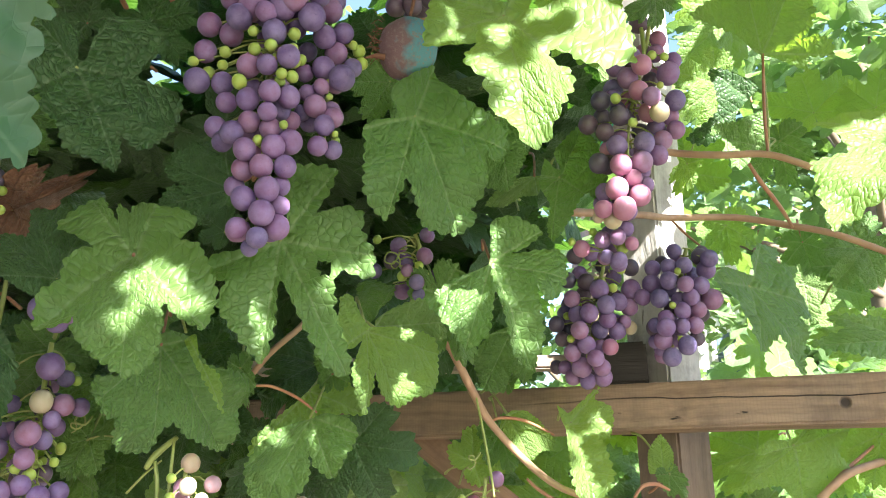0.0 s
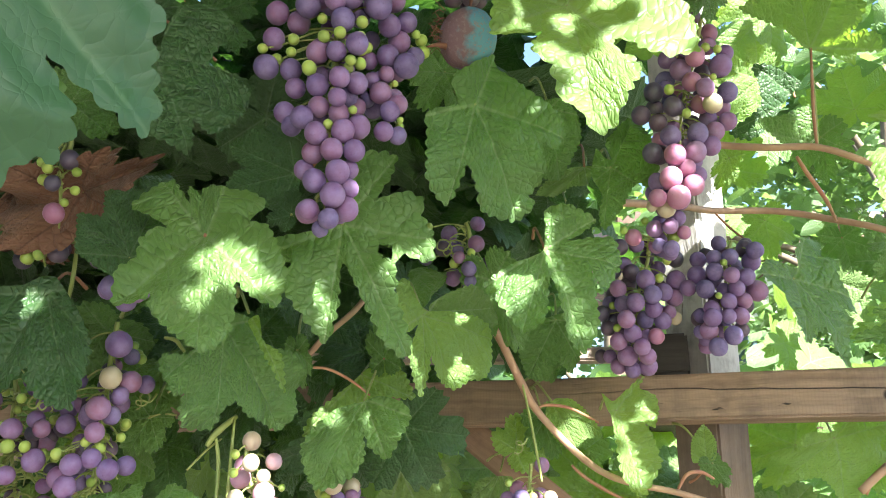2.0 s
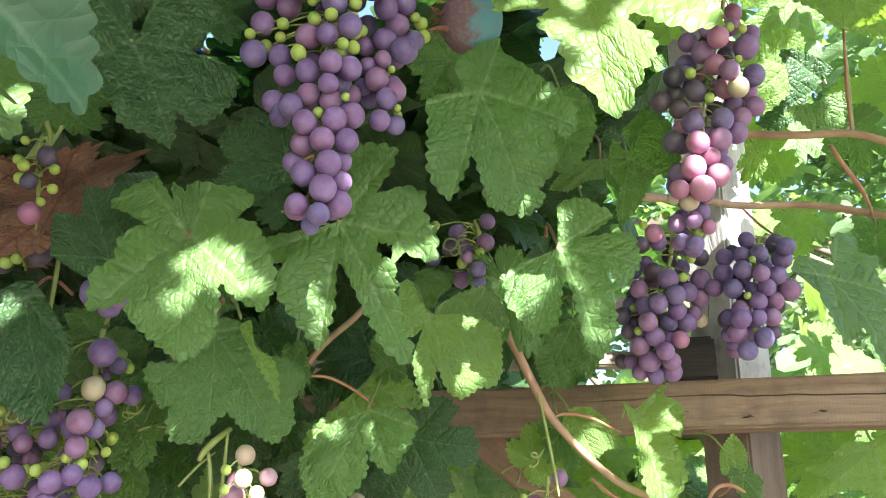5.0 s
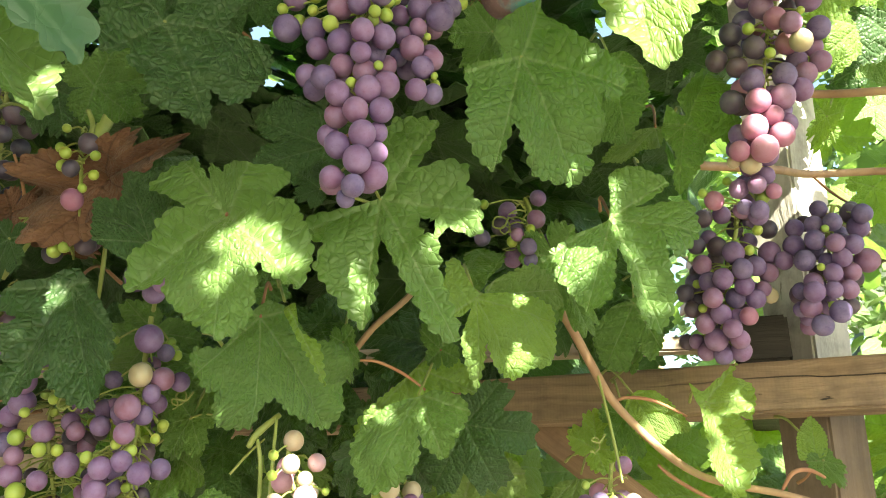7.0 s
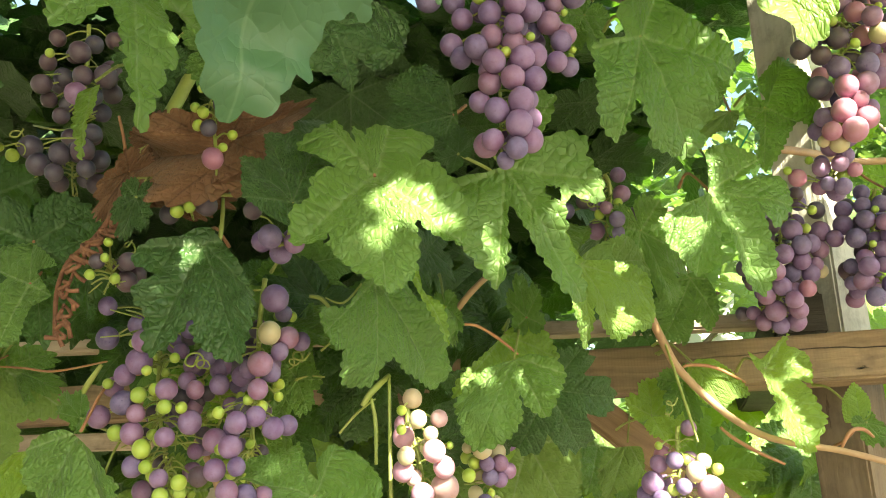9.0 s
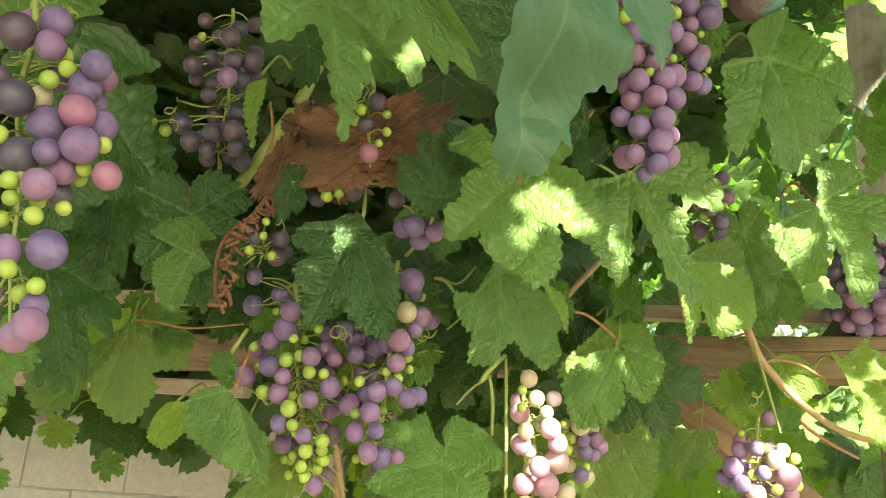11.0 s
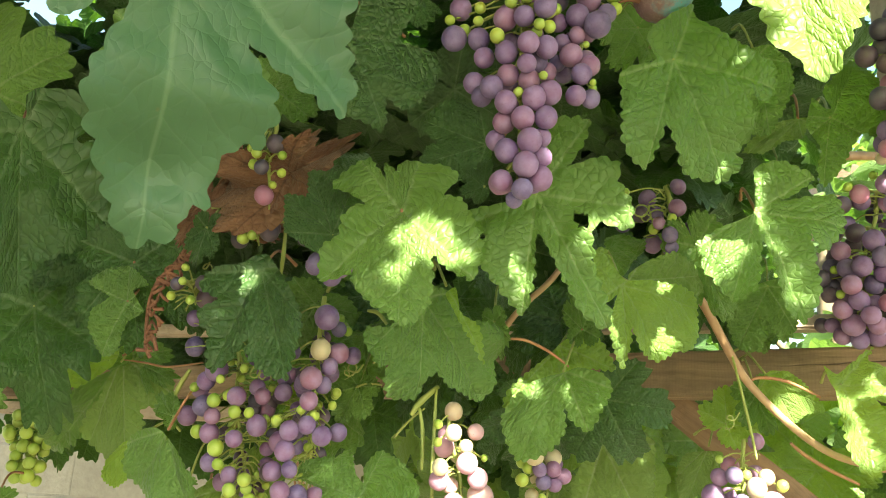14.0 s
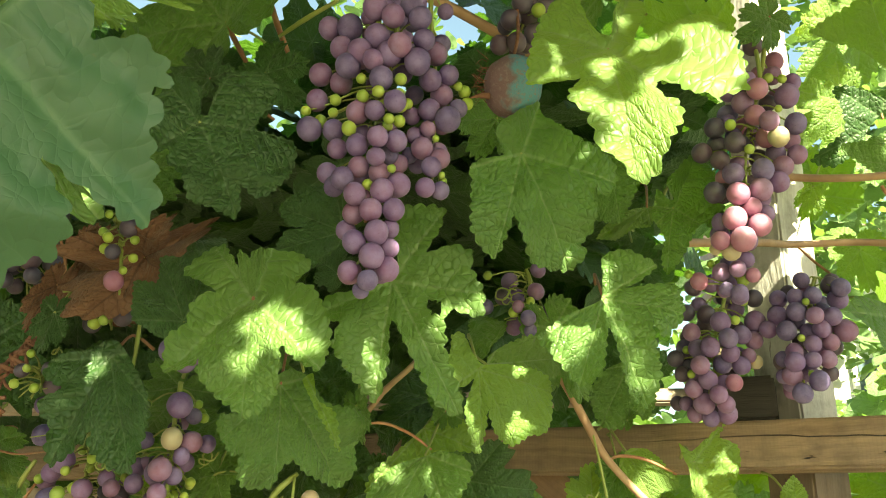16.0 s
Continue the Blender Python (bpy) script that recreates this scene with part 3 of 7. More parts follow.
part("wall", box(0, 2.0, 2.5, 5.0, 4.0, 5.0), house, "", WHITE)
ridge = bmesh.new()
va = [ridge.verts.new(p) for p in ((-2.8, -0.3, 5.0), (2.8, -0.3, 5.0), (2.8, 4.3, 5.0), (-2.8, 4.3, 5.0), (-2.8, 2.0, 6.2), (2.8, 2.0, 6.2))]
for q in ((0, 1, 5, 4), (2, 3, 4, 5), (1, 2, 5), (3, 0, 4), (3, 2, 1, 0)):
    ridge.faces.new([va[i] for i in q])
part("roof", ridge, house, "brown tiled roof", BRACE_WOOD)
win = part("window", box(-1.2, -0.03, 3.2, 0.9, 0.08, 1.2), house, "white window frame", WHITE)
glass = Nodes("window_glass")
GLASS = glass.done(glass.put("BsdfPrincipled", Base_Color=rgb(0.10, 0.14, 0.18), Roughness=0.05))
for k in (-1, 1):
    part("pane", box(-1.2 + 0.21 * k, -0.075, 3.2, 0.36, 0.02, 1.05, 0.003), win, "", GLASS)

# faded ball among the leaves
def globe():
    bm = bmesh.new()
    bmesh.ops.create_uvsphere(bm, u_segments=28, v_segments=18, radius=1.0)
    for v in bm.verts:
        k = 1 + 0.05 * noise.noise(v.co * 1.8) + 0.015 * noise.noise(v.co * 7)
        v.co = Vector((v.co.x * k, v.co.y * k, v.co.z * (1.12 if v.co.z < 0 else 0.95) * k))
    return bm


def globe_material():
    n = Nodes("faded_blue_plastic")
    co = n.put("TexCoord").outputs["Object"]
    sep = n.put("SeparateXYZ", Vector=co)
    f = n.math("ADD", sep.outputs[0], n.math("MULTIPLY", n.math("SUBTRACT", n.noise(2.2, 4.0, co), 0.5), 2.2))
    c = n.mix(n.ramp01(f, -0.25, 0.25), rgb(0.17, 0.10, 0.11), rgb(0.10, 0.24, 0.31))
    c = n.mix(n.ramp01(n.noise(9.0, 4.0, co), 0.52, 0.72), c, rgb(0.24, 0.17, 0.16))
    return n.done(n.put("BsdfPrincipled", Base_Color=c, Roughness=0.8, Normal=n.bump(n.noise(30.0, 3.0, co), 0.3, 0.02)))


ball = tagged(new("hanging_ball"), "faded blue and mauve plastic ball with a frayed net", "ball")
ball.location = (-0.028, 0.57, 1.956)
shell = part("shell", globe(), ball, "", globe_material())
shell.scale = (0.024, 0.024, 0.026)
net = bmesh.new()
r = random.Random(8)
for k in range(26):
    a = Vector((-0.021 + r.uniform(-0.003, 0.003), r.uniform(-0.014, 0.006), r.uniform(-0.012, 0.018)))
    tube_bm(net, [a, a + Vector((-0.004, -0.003, r.uniform(-0.003, 0.004))), a + Vector((-0.009, -0.004, r.uniform(-0.006, 0.007)))], [0.0005, 0.0004, 0.0002], 4)
tube_bm(net, [(-0.018, -0.012, -0.016), (-0.025, -0.014, -0.016), (-0.034, -0.014, -0.018)], [0.003, 0.002, 0.0004], 6)
part("frayed_net", net, ball, "brown frayed fibres", DRY)
cord = tube([(0, 0, 0.024), (0.004, 0.01, 0.06), (0.0, 0.03, 0.12)], 0.0015, 6)
part("cord", cord, ball, "", DRY)

# ---- leaves of the vine ----
leaf(-0.263, 0.512, 1.903, -0.233, 0.530, 1.833, 0.501, -0.865, -0.008, "dark", veins=(-133, -63, 71, 162), lobes="-178:0.46 -159:0.35 -158:0.09 -121:0.11 -136:0.32 -133:0.65 -117:0.82 -93:0.89 -82:0.61 -64:0.53 -63:0.88 -52:0.97 -38:0.99 -21:0.96 -14:0.91 -11:0.73 0:1.00 27:0.82 36:0.63 54:0.56 60:0.43 71:0.64 95:0.56 125:0.52 148:0.45 162:0.56", label="lobed vine leaf, its green darkened for shade", seed=11)
leaf(-0.219, 0.545, 1.772, -0.207, 0.522, 1.681, 0.115, -0.957, 0.265, "green", veins=(-164, -38, 44, 147), lobes="-164:0.46 -138:0.51 -117:0.52 -106:0.35 -96:0.48 -60:0.71 -38:0.89 -31:0.64 -28:0.52 -21:0.71 -13:0.90 0:1.00 28:0.74 38:0.48 34:0.65 37:0.75 44:0.86 51:0.79 61:0.69 65:0.53 83:0.46 98:0.36 103:0.28 114:0.60 120:0.62 147:0.63 154:0.55 170:0.04 155:0.25 163:0.48 174:0.36 177:0.43", label="large green vine leaf with patches of sun", seed=12)
leaf(-0.127, 0.600, 1.801, -0.073, 0.610, 1.697, 0.139, -0.990, -0.026, "green", veins=(-119, -53, 33, 91), lobes="-154:0.35 -146:0.52 -136:0.57 -119:0.62 -111:0.47 -103:0.30 -93:0.48 -82:0.58 -73:0.54 -53:0.63 -39:0.65 -36:0.47 -26:0.45 -10:0.62 -4:0.92 0:1.00 7:0.87 24:0.28 28:0.58 33:0.82 65:0.60 74:0.45 86:0.54 102:0.45 99:0.14 -119:0.05 -144:0.19", label="deeply lobed green vine leaf with a torn hole", holes=((-0.17, 0.31, 0.05),), seed=13)
leaf(-0.022, 0.572, 1.895, 0.012, 0.600, 1.807, 0.243, -0.947, -0.211, "green", veins=(-140, -51, 36, 94), lobes="-156:0.36 -140:0.44 -131:0.36 -65:0.72 -51:0.79 -40:0.73 -45:0.61 -33:0.67 -30:0.73 -20:0.83 -12:0.86 -11:0.95 0:1.00 17:0.88 31:0.47 26:0.35 36:0.86 55:0.76 83:0.46 93:0.45 101:0.35 107:0.14 147:0.26 168:0.30", seed=14)
leaf(0.044, 0.505, 1.941, 0.056, 0.472, 1.826, 0.018, -0.960, 0.279, "young", veins=(-158, -22, 63, 121), lobes="-165:0.31 -158:0.55 -136:0.38 -103:0.16 -97:0.25 -107:0.63 -74:0.72 -64:0.77 -50:0.85 -37:0.68 -34:0.50 -27:0.43 -23:0.56 -26:0.66 -22:0.75 -6:0.97 0:1.00 12:0.80 19:0.64 30:0.58 35:0.49 37:0.34 50:0.49 63:0.57 123:0.47 151:0.52 164:0.51 159:0.24 162:0.12 -164:0.10", label="sunlit yellow-green vine leaf with shadows across it", seed=15)
leaf(-0.064, 0.668, 1.744, -0.037, 0.678, 1.682, 0.341, -0.940, 0.000, "young", veins=(-109, -51, 23, 79), lobes="-179:0.20 -125:0.07 -76:0.37 -63:0.88 -39:1.01 -23:1.10 -13:0.99 0:1.00 8:0.88 13:0.73 15:0.52 23:1.01 35:0.80 46:0.55 52:0.15 62:0.28 79:0.43 99:0.44 127:0.44 144:0.42 162:0.53 177:0.49", seed=16)
leaf(-0.060, 0.698, 1.754, 0.002, 0.724, 1.765, 0.408, -0.896, -0.178, "pale", veins=(-112, -54, 54, 112), lobes="-86:0.09 -45:0.31 -27:0.72 0:1.00 13:0.96 18:0.79 56:0.08", seed=17)
leaf(0.040, 0.647, 1.798, 0.069, 0.639, 1.707, 0.106, -0.988, 0.114, "green", veins=(-106, -59, 34, 71), lobes="-165:0.14 -161:0.38 -137:0.48 -106:0.56 -98:0.35 -98:0.21 -84:0.61 -59:0.67 -33:0.60 -40:0.44 -13:0.82 0:1.00 6:0.88 12:0.29 22:0.70 34:0.82 71:0.69 77:0.39 65:0.04", seed=18)
leaf(0.073, 0.850, 1.784, 0.043, 0.860, 1.723, -0.056, -0.989, -0.140, "green", veins=(-112, -54, 54, 112), lobes="-154:0.18 -93:0.34 -65:0.61 -54:0.73 -40:0.84 -26:0.65 -18:0.95 0:1.00 20:0.80 33:0.66 56:0.30", seed=19)
leaf(0.106, 0.678, 1.888, 0.095, 0.671, 1.826, -0.251, -0.956, 0.152, "green", veins=(-165, -53, 36, 94), lobes="-179:0.63 -165:0.90 -128:0.71 -88:0.68 -53:0.83 -58:0.51 -31:0.58 -12:0.83 0:1.00 6:0.79 7:0.50 61:0.31 139:0.37 150:0.16 180:0.14 163:0.39", seed=20)
leaf(-0.231, 0.653, 1.729, -0.231, 0.653, 1.645, 0.641, -0.768, -0.001, "green", veins=(-109, -37, 43, 101), lobes="-157:0.17 -109:0.32 -73:0.50 -77:0.90 -71:1.03 -59:1.02 -48:1.15 -37:1.21 -20:0.91 -13:0.76 -4:0.82 0:1.00 14:1.04 24:0.94 26:0.78 31:0.87 43:0.82 52:0.79 58:0.69 46:0.47 133:0.09", seed=21)
leaf(-0.118, 0.730, 1.679, -0.153, 0.712, 1.600, 0.000, -0.974, 0.227, "green", veins=(-94, -47, 25, 83), lobes="-127:0.17 -109:0.40 -94:0.52 -63:0.60 -47:0.68 -34:0.52 -27:0.36 -28:0.63 -17:0.84 0:1.00 9:0.94 25:0.78 32:0.61 43:0.30 43:0.12", seed=22)
leaf(-0.125, 0.760, 1.707, -0.172, 0.733, 1.647, 0.376, -0.919, 0.116, "young", veins=(-111, -55, 54, 112), lobes="-179:0.11 -159:0.39 -136:0.52 -111:0.70 -95:0.44 -56:0.35 -21:0.48 -8:0.85 0:1.00 6:0.82 6:0.24", seed=23)
leaf(-0.166, 0.587, 1.840, -0.220, 0.583, 1.824, 0.182, -0.904, -0.387, "dark", veins=(-112, -54, 37, 95), lobes="-120:0.11 -67:0.51 -30:0.68 -12:0.91 0:1.00 16:0.81 21:0.53 23:0.79 37:0.96 57:0.86 77:0.74 99:0.39", seed=24)
leaf(-0.162, 0.565, 1.797, -0.176, 0.56, 1.807, 0.163, -0.955, -0.249, "dark", width=1.3, deep=0.2, seed=25)
leaf(-0.279, 0.560, 1.760, -0.299, 0.550, 1.808, 0.530, -0.847, 0.040, "dark", veins=(-72, -30, 42, 100), lobes="-169:0.24 -148:0.22 -150:0.39 -72:0.68 -49:0.75 -30:0.89 -16:0.66 0:1.00 12:0.95 18:1.15 42:1.54 52:1.11 71:0.95 97:0.61 159:0.42", seed=26)
leaf(0.352, 0.567, 1.877, 0.276, 0.544, 1.791, -0.199, -0.886, 0.418, "young", veins=(-65, -31, 27, 72), lobes="-156:0.28 -65:0.41 -31:0.78 -16:0.71 -8:0.79 -4:0.92 0:1.00 27:0.68 24:0.41 58:0.41 72:0.51 111:0.28 138:0.21 178:0.10", label="bright sunlit vine leaf", seed=27)
leaf(0.319, 0.811, 1.822, 0.360, 0.806, 1.729, 0.373, -0.902, 0.218, "green", veins=(-131, -54, 31, 111), lobes="-147:0.32 -131:0.60 -112:0.78 -105:0.53 -91:0.70 -78:0.55 -54:0.66 -38:0.70 -33:0.57 -20:0.74 0:1.00 6:0.82 10:0.58 31:0.75 70:0.36 111:0.45 140:0.36 -132:0.14", label="shaded vine leaf against the light", seed=28)
leaf(0.320, 0.710, 2.037, 0.286, 0.654, 2.098, -0.201, -0.662, -0.722, "young", veins=(-99, -41, 33, 110), lobes="-70:0.05 -35:0.38 -41:0.94 -11:0.83 0:1.00 33:0.84 63:0.68 77:0.52 87:0.40 86:0.55 97:0.71 110:0.74 113:0.49 128:0.50 128:0.14", stalk=(0.309, 0.7, 1.923), seed=29)
leaf(0.362, 0.848, 2.057, 0.284, 0.855, 2.013, 0.107, -0.937, -0.333, "dark", veins=(-112, -54, 62, 120), lobes="-17:0.49 -14:0.84 0:1.00 16:0.51 62:0.71 79:0.49 141:0.20 -1:0.22", seed=30)
leaf(0.363, 0.826, 1.987, 0.298, 0.820, 2.000, 0.000, -0.902, -0.432, "green", veins=(-112, -54, 69, 127), lobes="-54:0.09 -19:0.45 3:0.87 0:1.00 12:0.98 26:0.72 69:0.64 81:0.47", seed=31)
leaf(0.334, 0.88, 2.098, 0.27, 0.88, 2.048, 0.117, -0.897, -0.425, "young", width=0.9, seed=32)
leaf(0.412, 1, 2.285, 0.335, 1, 2.202, -0.2, -0.66, -0.72, "young", width=0.8, seed=33)
leaf(0.485, 0.95, 2.096, 0.475, 0.95, 2.155, -0.2, -0.66, -0.72, "young", width=1.4, seed=34)
leaf(0.538, 0.9, 2.078, 0.504, 0.9, 2.109, -0.2, -0.66, -0.72, "young", width=1.2, seed=35)
leaf(0.368, 1.1, 2.072, 0.361, 1.12, 2.161, -0.2, -0.66, -0.72, "young", width=0.8, seed=36)
leaf(0.296, 0.9, 2.001, 0.284, 0.92, 1.969, -0.2, -0.66, -0.72, "young", width=0.6, seed=37)
leaf(0.372, 1, 1.957, 0.377, 1, 1.903, -0.36, -0.897, 0.257, "young", width=0.8, seed=38)
leaf(0.46, 0.98, 1.927, 0.468, 0.98, 1.882, -0.445, -0.869, 0.215, "green", seed=39)
leaf(0.436, 0.95, 2.055, 0.438, 0.95, 1.992, -0.421, -0.888, 0.183, "green", width=0.8, seed=40)
leaf(0.471, 0.9, 1.872, 0.508, 0.9, 1.935, -0.246, -0.958, 0.145, "green", width=0.8, seed=41)
leaf(0.467, 0.85, 1.877, 0.429, 0.85, 1.835, -0.138, -0.983, 0.124, "green", width=0.9, seed=42)
leaf(0.487, 0.840, 1.773, 0.387, 0.839, 1.766, 0.017, -0.991, -0.135, "green", veins=(-112, -54, 20, 78), lobes="-80:0.24 0:1.00 12:0.69 20:0.84 32:0.52 50:0.25", seed=43)
leaf(0.511, 0.95, 1.803, 0.436, 0.95, 1.796, 0.015, -0.987, -0.16, "young", width=0.6, seed=44)
leaf(0.386, 1.02, 1.669, 0.316, 1.05, 1.641, -0.361, -0.905, 0.225, "young", width=0.8, seed=45)
leaf(0.389, 0.920, 1.669, 0.388, 0.915, 1.600, -0.018, -0.998, 0.061, "young", veins=(-136, -107, 54, 73), lobes="-153:0.18 -136:0.54 -111:0.41 -107:0.94 -84:0.67 -67:0.87 -45:0.61 -28:0.90 0:1.00 18:0.74 32:0.74 54:1.27 56:0.89 73:1.13 68:0.62 81:0.65 101:0.40 138:0.12", label="pale green vine leaf lit through", seed=46)
leaf(0.492, 1.05, 1.685, 0.503, 1.05, 1.617, -0.424, -0.903, -0.069, "young", width=0.9, seed=47)
leaf(0.505, 0.95, 1.684, 0.486, 0.95, 1.627, -0.408, -0.903, 0.136, "young", width=0.9, seed=48)
leaf(0.422, 1.1, 1.697, 0.379, 1.1, 1.675, -0.044, -0.995, 0.085, "young", width=0.9, seed=49)
leaf(0.128, 0.823, 1.684, 0.135, 0.762, 1.600, -0.037, -0.806, 0.591, "young", veins=(-138, -79, 20, 78), lobes="-138:0.54 -130:0.36 -109:0.44 -79:0.40 -43:0.42 -42:0.33 -20:0.74 -8:0.89 0:1.00 9:0.79 11:0.67 37:0.12 152:0.22 177:0.11", seed=50)
leaf(0.068, 0.850, 1.694, 0.089, 0.838, 1.649, -0.097, -0.973, 0.208, "young", veins=(-89, -31, 54, 112), lobes="-125:0.12 -78:0.36 -55:0.58 -31:1.13 -16:0.99 0:1.00 22:0.79 50:0.42 82:0.17", seed=52)
leaf(0.061, 0.88, 1.68, 0.072, 0.88, 1.64, -0.087, -0.996, -0.024, "green", width=0.8, deep=0.3, seed=53)
leaf(0.227, 0.861, 1.637, 0.226, 0.859, 1.676, -0.258, -0.965, -0.038, "young", veins=(-112, -54, 54, 112), lobes="-89:0.35 -31:0.66 0:1.00 27:0.62 69:0.23", seed=54)
leaf(0.233, 0.86, 1.636, 0.248, 0.86, 1.614, -0.198, -0.971, -0.135, "green", width=0.7, deep=0.2, seed=55)
leaf(0.073, 0.9, 1.735, 0.083, 0.9, 1.76, -0.018, -1, 0.007, "green", width=0.4, deep=0.2, seed=56)
leaf(-0.049, 0.66, 1.976, -0.069, 0.66, 1.939, 0.28, -0.948, -0.152, "green", deep=0.2, seed=59)
leaf(0.087, 0.712, 1.904, 0.057, 0.713, 1.873, 0.158, -0.967, -0.200, "pale", veins=(-112, -54, 14, 72), lobes="-137:0.19 -53:0.42 -11:0.58 0:1.00 14:1.26 24:0.89 37:0.32", seed=60)
leaf(0.051, 0.678, 1.949, 0.061, 0.700, 1.886, -0.080, -0.935, -0.346, "green", veins=(-125, -67, 33, 91), lobes="-123:0.21 -67:0.40 -35:0.62 0:1.00 18:0.96 33:0.78 57:0.37 117:0.20", seed=61)
leaf(0.08, 0.76, 1.871, 0.098, 0.76, 1.842, -0.227, -0.964, -0.141, "dark", width=0.9, deep=0.3, seed=62)
leaf(-0.065, 0.709, 1.753, -0.046, 0.737, 1.803, -0.217, -0.817, 0.535, "green", veins=(-112, -54, 54, 112), lobes="-36:0.93 -32:1.19 -23:1.20 0:1.00 8:0.72 -34:0.14", seed=63)
leaf(-0.002, 0.72, 1.791, 0.024, 0.74, 1.731, 0.024, -0.952, -0.307, "green", width=0.6, deep=0.3, seed=64)
leaf(-0.209, 0.228, 1.783, -0.225, 0.253, 1.663, 0.722, -0.655, -0.226, "cool", veins=(-148, -50, 43, 108), lobes="-171:0.04 -148:0.26 -123:0.36 -105:0.32 -106:0.46 -98:0.55 -91:0.57 -85:0.52 -82:0.58 -73:0.56 -57:0.72 -50:0.75 -46:0.68 -34:0.40 -34:0.58 -26:0.71 -20:0.69 -13:0.77 -12:0.86 -7:0.88 -6:0.94 0:1.00 4:0.95 21:0.62 22:0.34 29:0.31 35:0.34 35:0.47 43:0.50 64:0.44 83:0.37 108:0.26 134:0.15 154:0.05", label="large vine leaf hanging close in front", seed=65)
leaf(-0.309, 0.36, 1.875, -0.254, 0.37, 1.769, -0.408, -0.865, -0.293, "green", width=0.4, deep=0.2, seed=66)
leaf(-0.249, 0.23, 1.837, -0.212, 0.23, 1.797, 0.142, -0.981, 0.132, "green", deep=0.2, seed=67)
leaf(-0.25, 0.3, 1.876, -0.172, 0.31, 1.858, 0.127, -0.954, -0.271, "young", width=0.35, deep=0.4, seed=68)
leaf(-0.348, 0.585, 1.738, -0.313, 0.581, 1.649, 0.204, -0.971, 0.123, "dark", veins=(-81, -23, 38, 103), lobes="-142:0.14 -37:0.34 -23:0.58 -13:0.74 0:1.00 9:0.93 19:0.79 22:0.70 17:0.55 30:0.83 38:0.95 45:0.84 52:0.68 63:0.66 69:0.57 66:0.43 89:0.53 103:0.46 112:0.37 125:0.19 168:0.15", label="dark vine leaf with two spots of sun", seed=69)
leaf(-0.269, 0.640, 1.563, -0.262, 0.604, 1.507, 0.049, -0.841, 0.538, "green", veins=(-163, -35, 71, 110), lobes="-178:0.40 -163:0.68 -122:0.68 -97:0.73 -78:0.71 -70:0.53 -56:0.67 -35:0.75 -19:0.62 0:1.00 24:0.69 41:0.74 71:0.95 94:0.50 105:0.61 110:0.91 124:0.94 147:0.67 164:0.72 165:0.33 -171:0.20", seed=70)
leaf(-0.613, 0.788, 1.692, -0.598, 0.798, 1.585, 0.469, -0.883, -0.019, "pale", veins=(-106, -48, 21, 79), lobes="-68:0.44 -48:0.68 -40:0.70 -17:0.57 -15:0.74 0:1.00 10:1.00 29:0.83 33:0.61 29:0.47 35:0.17 -66:0.16", seed=71)
leaf(-0.610, 0.783, 1.693, -0.693, 0.735, 1.658, 0.536, -0.836, -0.114, "young", veins=(-112, -54, 13, 71), lobes="-35:0.14 -24:0.49 -16:0.74 -7:0.81 0:1.00 4:0.87 9:0.88 13:0.82 65:0.08", seed=72)
leaf(-0.614, 0.787, 1.686, -0.728, 0.842, 1.588, 0.167, -0.764, -0.623, "green", veins=(-112, -54, 20, 78), lobes="-10:0.27 -8:0.70 -5:0.85 0:1.00 20:0.76 16:0.11", seed=73)
leaf(-0.608, 0.8, 1.691, -0.548, 0.8, 1.666, 0.018, -0.999, 0.043, "green", width=0.6, deep=0.3, seed=74)
leaf(-0.443, 0.631, 1.610, -0.406, 0.628, 1.537, -0.194, -0.979, -0.067, "green", veins=(-74, -16, 50, 100), lobes="-17:0.64 0:1.00 67:0.65 100:0.54 112:0.39 124:0.15 -12:0.20 -16:0.53", seed=75)
leaf(-0.459, 0.66, 1.623, -0.477, 0.66, 1.643, 0.168, -0.974, 0.152, "green", width=0.6, deep=0.2, seed=76)
leaf(-0.511, 0.685, 1.601, -0.524, 0.661, 1.568, 0.393, -0.816, 0.425, "young", veins=(-103, -45, 18, 76), lobes="-104:0.14 -64:0.42 -45:0.76 -22:1.12 0:1.00 18:0.52 40:0.17", seed=77)
leaf(-0.406, 0.71, 1.567, -0.448, 0.68, 1.504, 0.371, -0.81, 0.454, "pale", width=0.5, seed=78)
leaf(-0.351, 0.427, 1.853, -0.329, 0.414, 1.742, 0.497, -0.845, 0.199, "green", veins=(-158, -41, 41, 120), lobes="-164:0.21 -158:0.45 -140:0.60 -126:0.65 -114:0.64 -98:0.41 -72:0.58 -41:0.76 -35:0.62 -33:0.50 -39:0.34 -33:0.28 -16:0.67 -12:0.67 -3:0.95 0:1.00 19:0.35 30:0.53 41:0.59 64:0.44 98:0.31 120:0.37 136:0.32 143:0.26 163:0.37 170:0.24 170:0.08 -158:0.07", label="vine leaf with a sunlit curled edge", seed=79)
leaf(-0.428, 0.550, 1.855, -0.422, 0.535, 1.785, -0.205, -0.961, 0.183, "young", veins=(-112, -54, 54, 112), lobes="-40:0.13 -10:0.46 0:1.00 10:0.65 40:0.22", seed=80)
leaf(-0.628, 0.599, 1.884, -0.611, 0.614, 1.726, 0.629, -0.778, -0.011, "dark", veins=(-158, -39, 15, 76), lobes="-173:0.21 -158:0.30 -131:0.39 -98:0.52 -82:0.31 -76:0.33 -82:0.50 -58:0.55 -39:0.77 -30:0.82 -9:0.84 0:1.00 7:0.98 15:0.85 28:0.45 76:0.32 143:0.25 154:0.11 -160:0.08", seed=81)
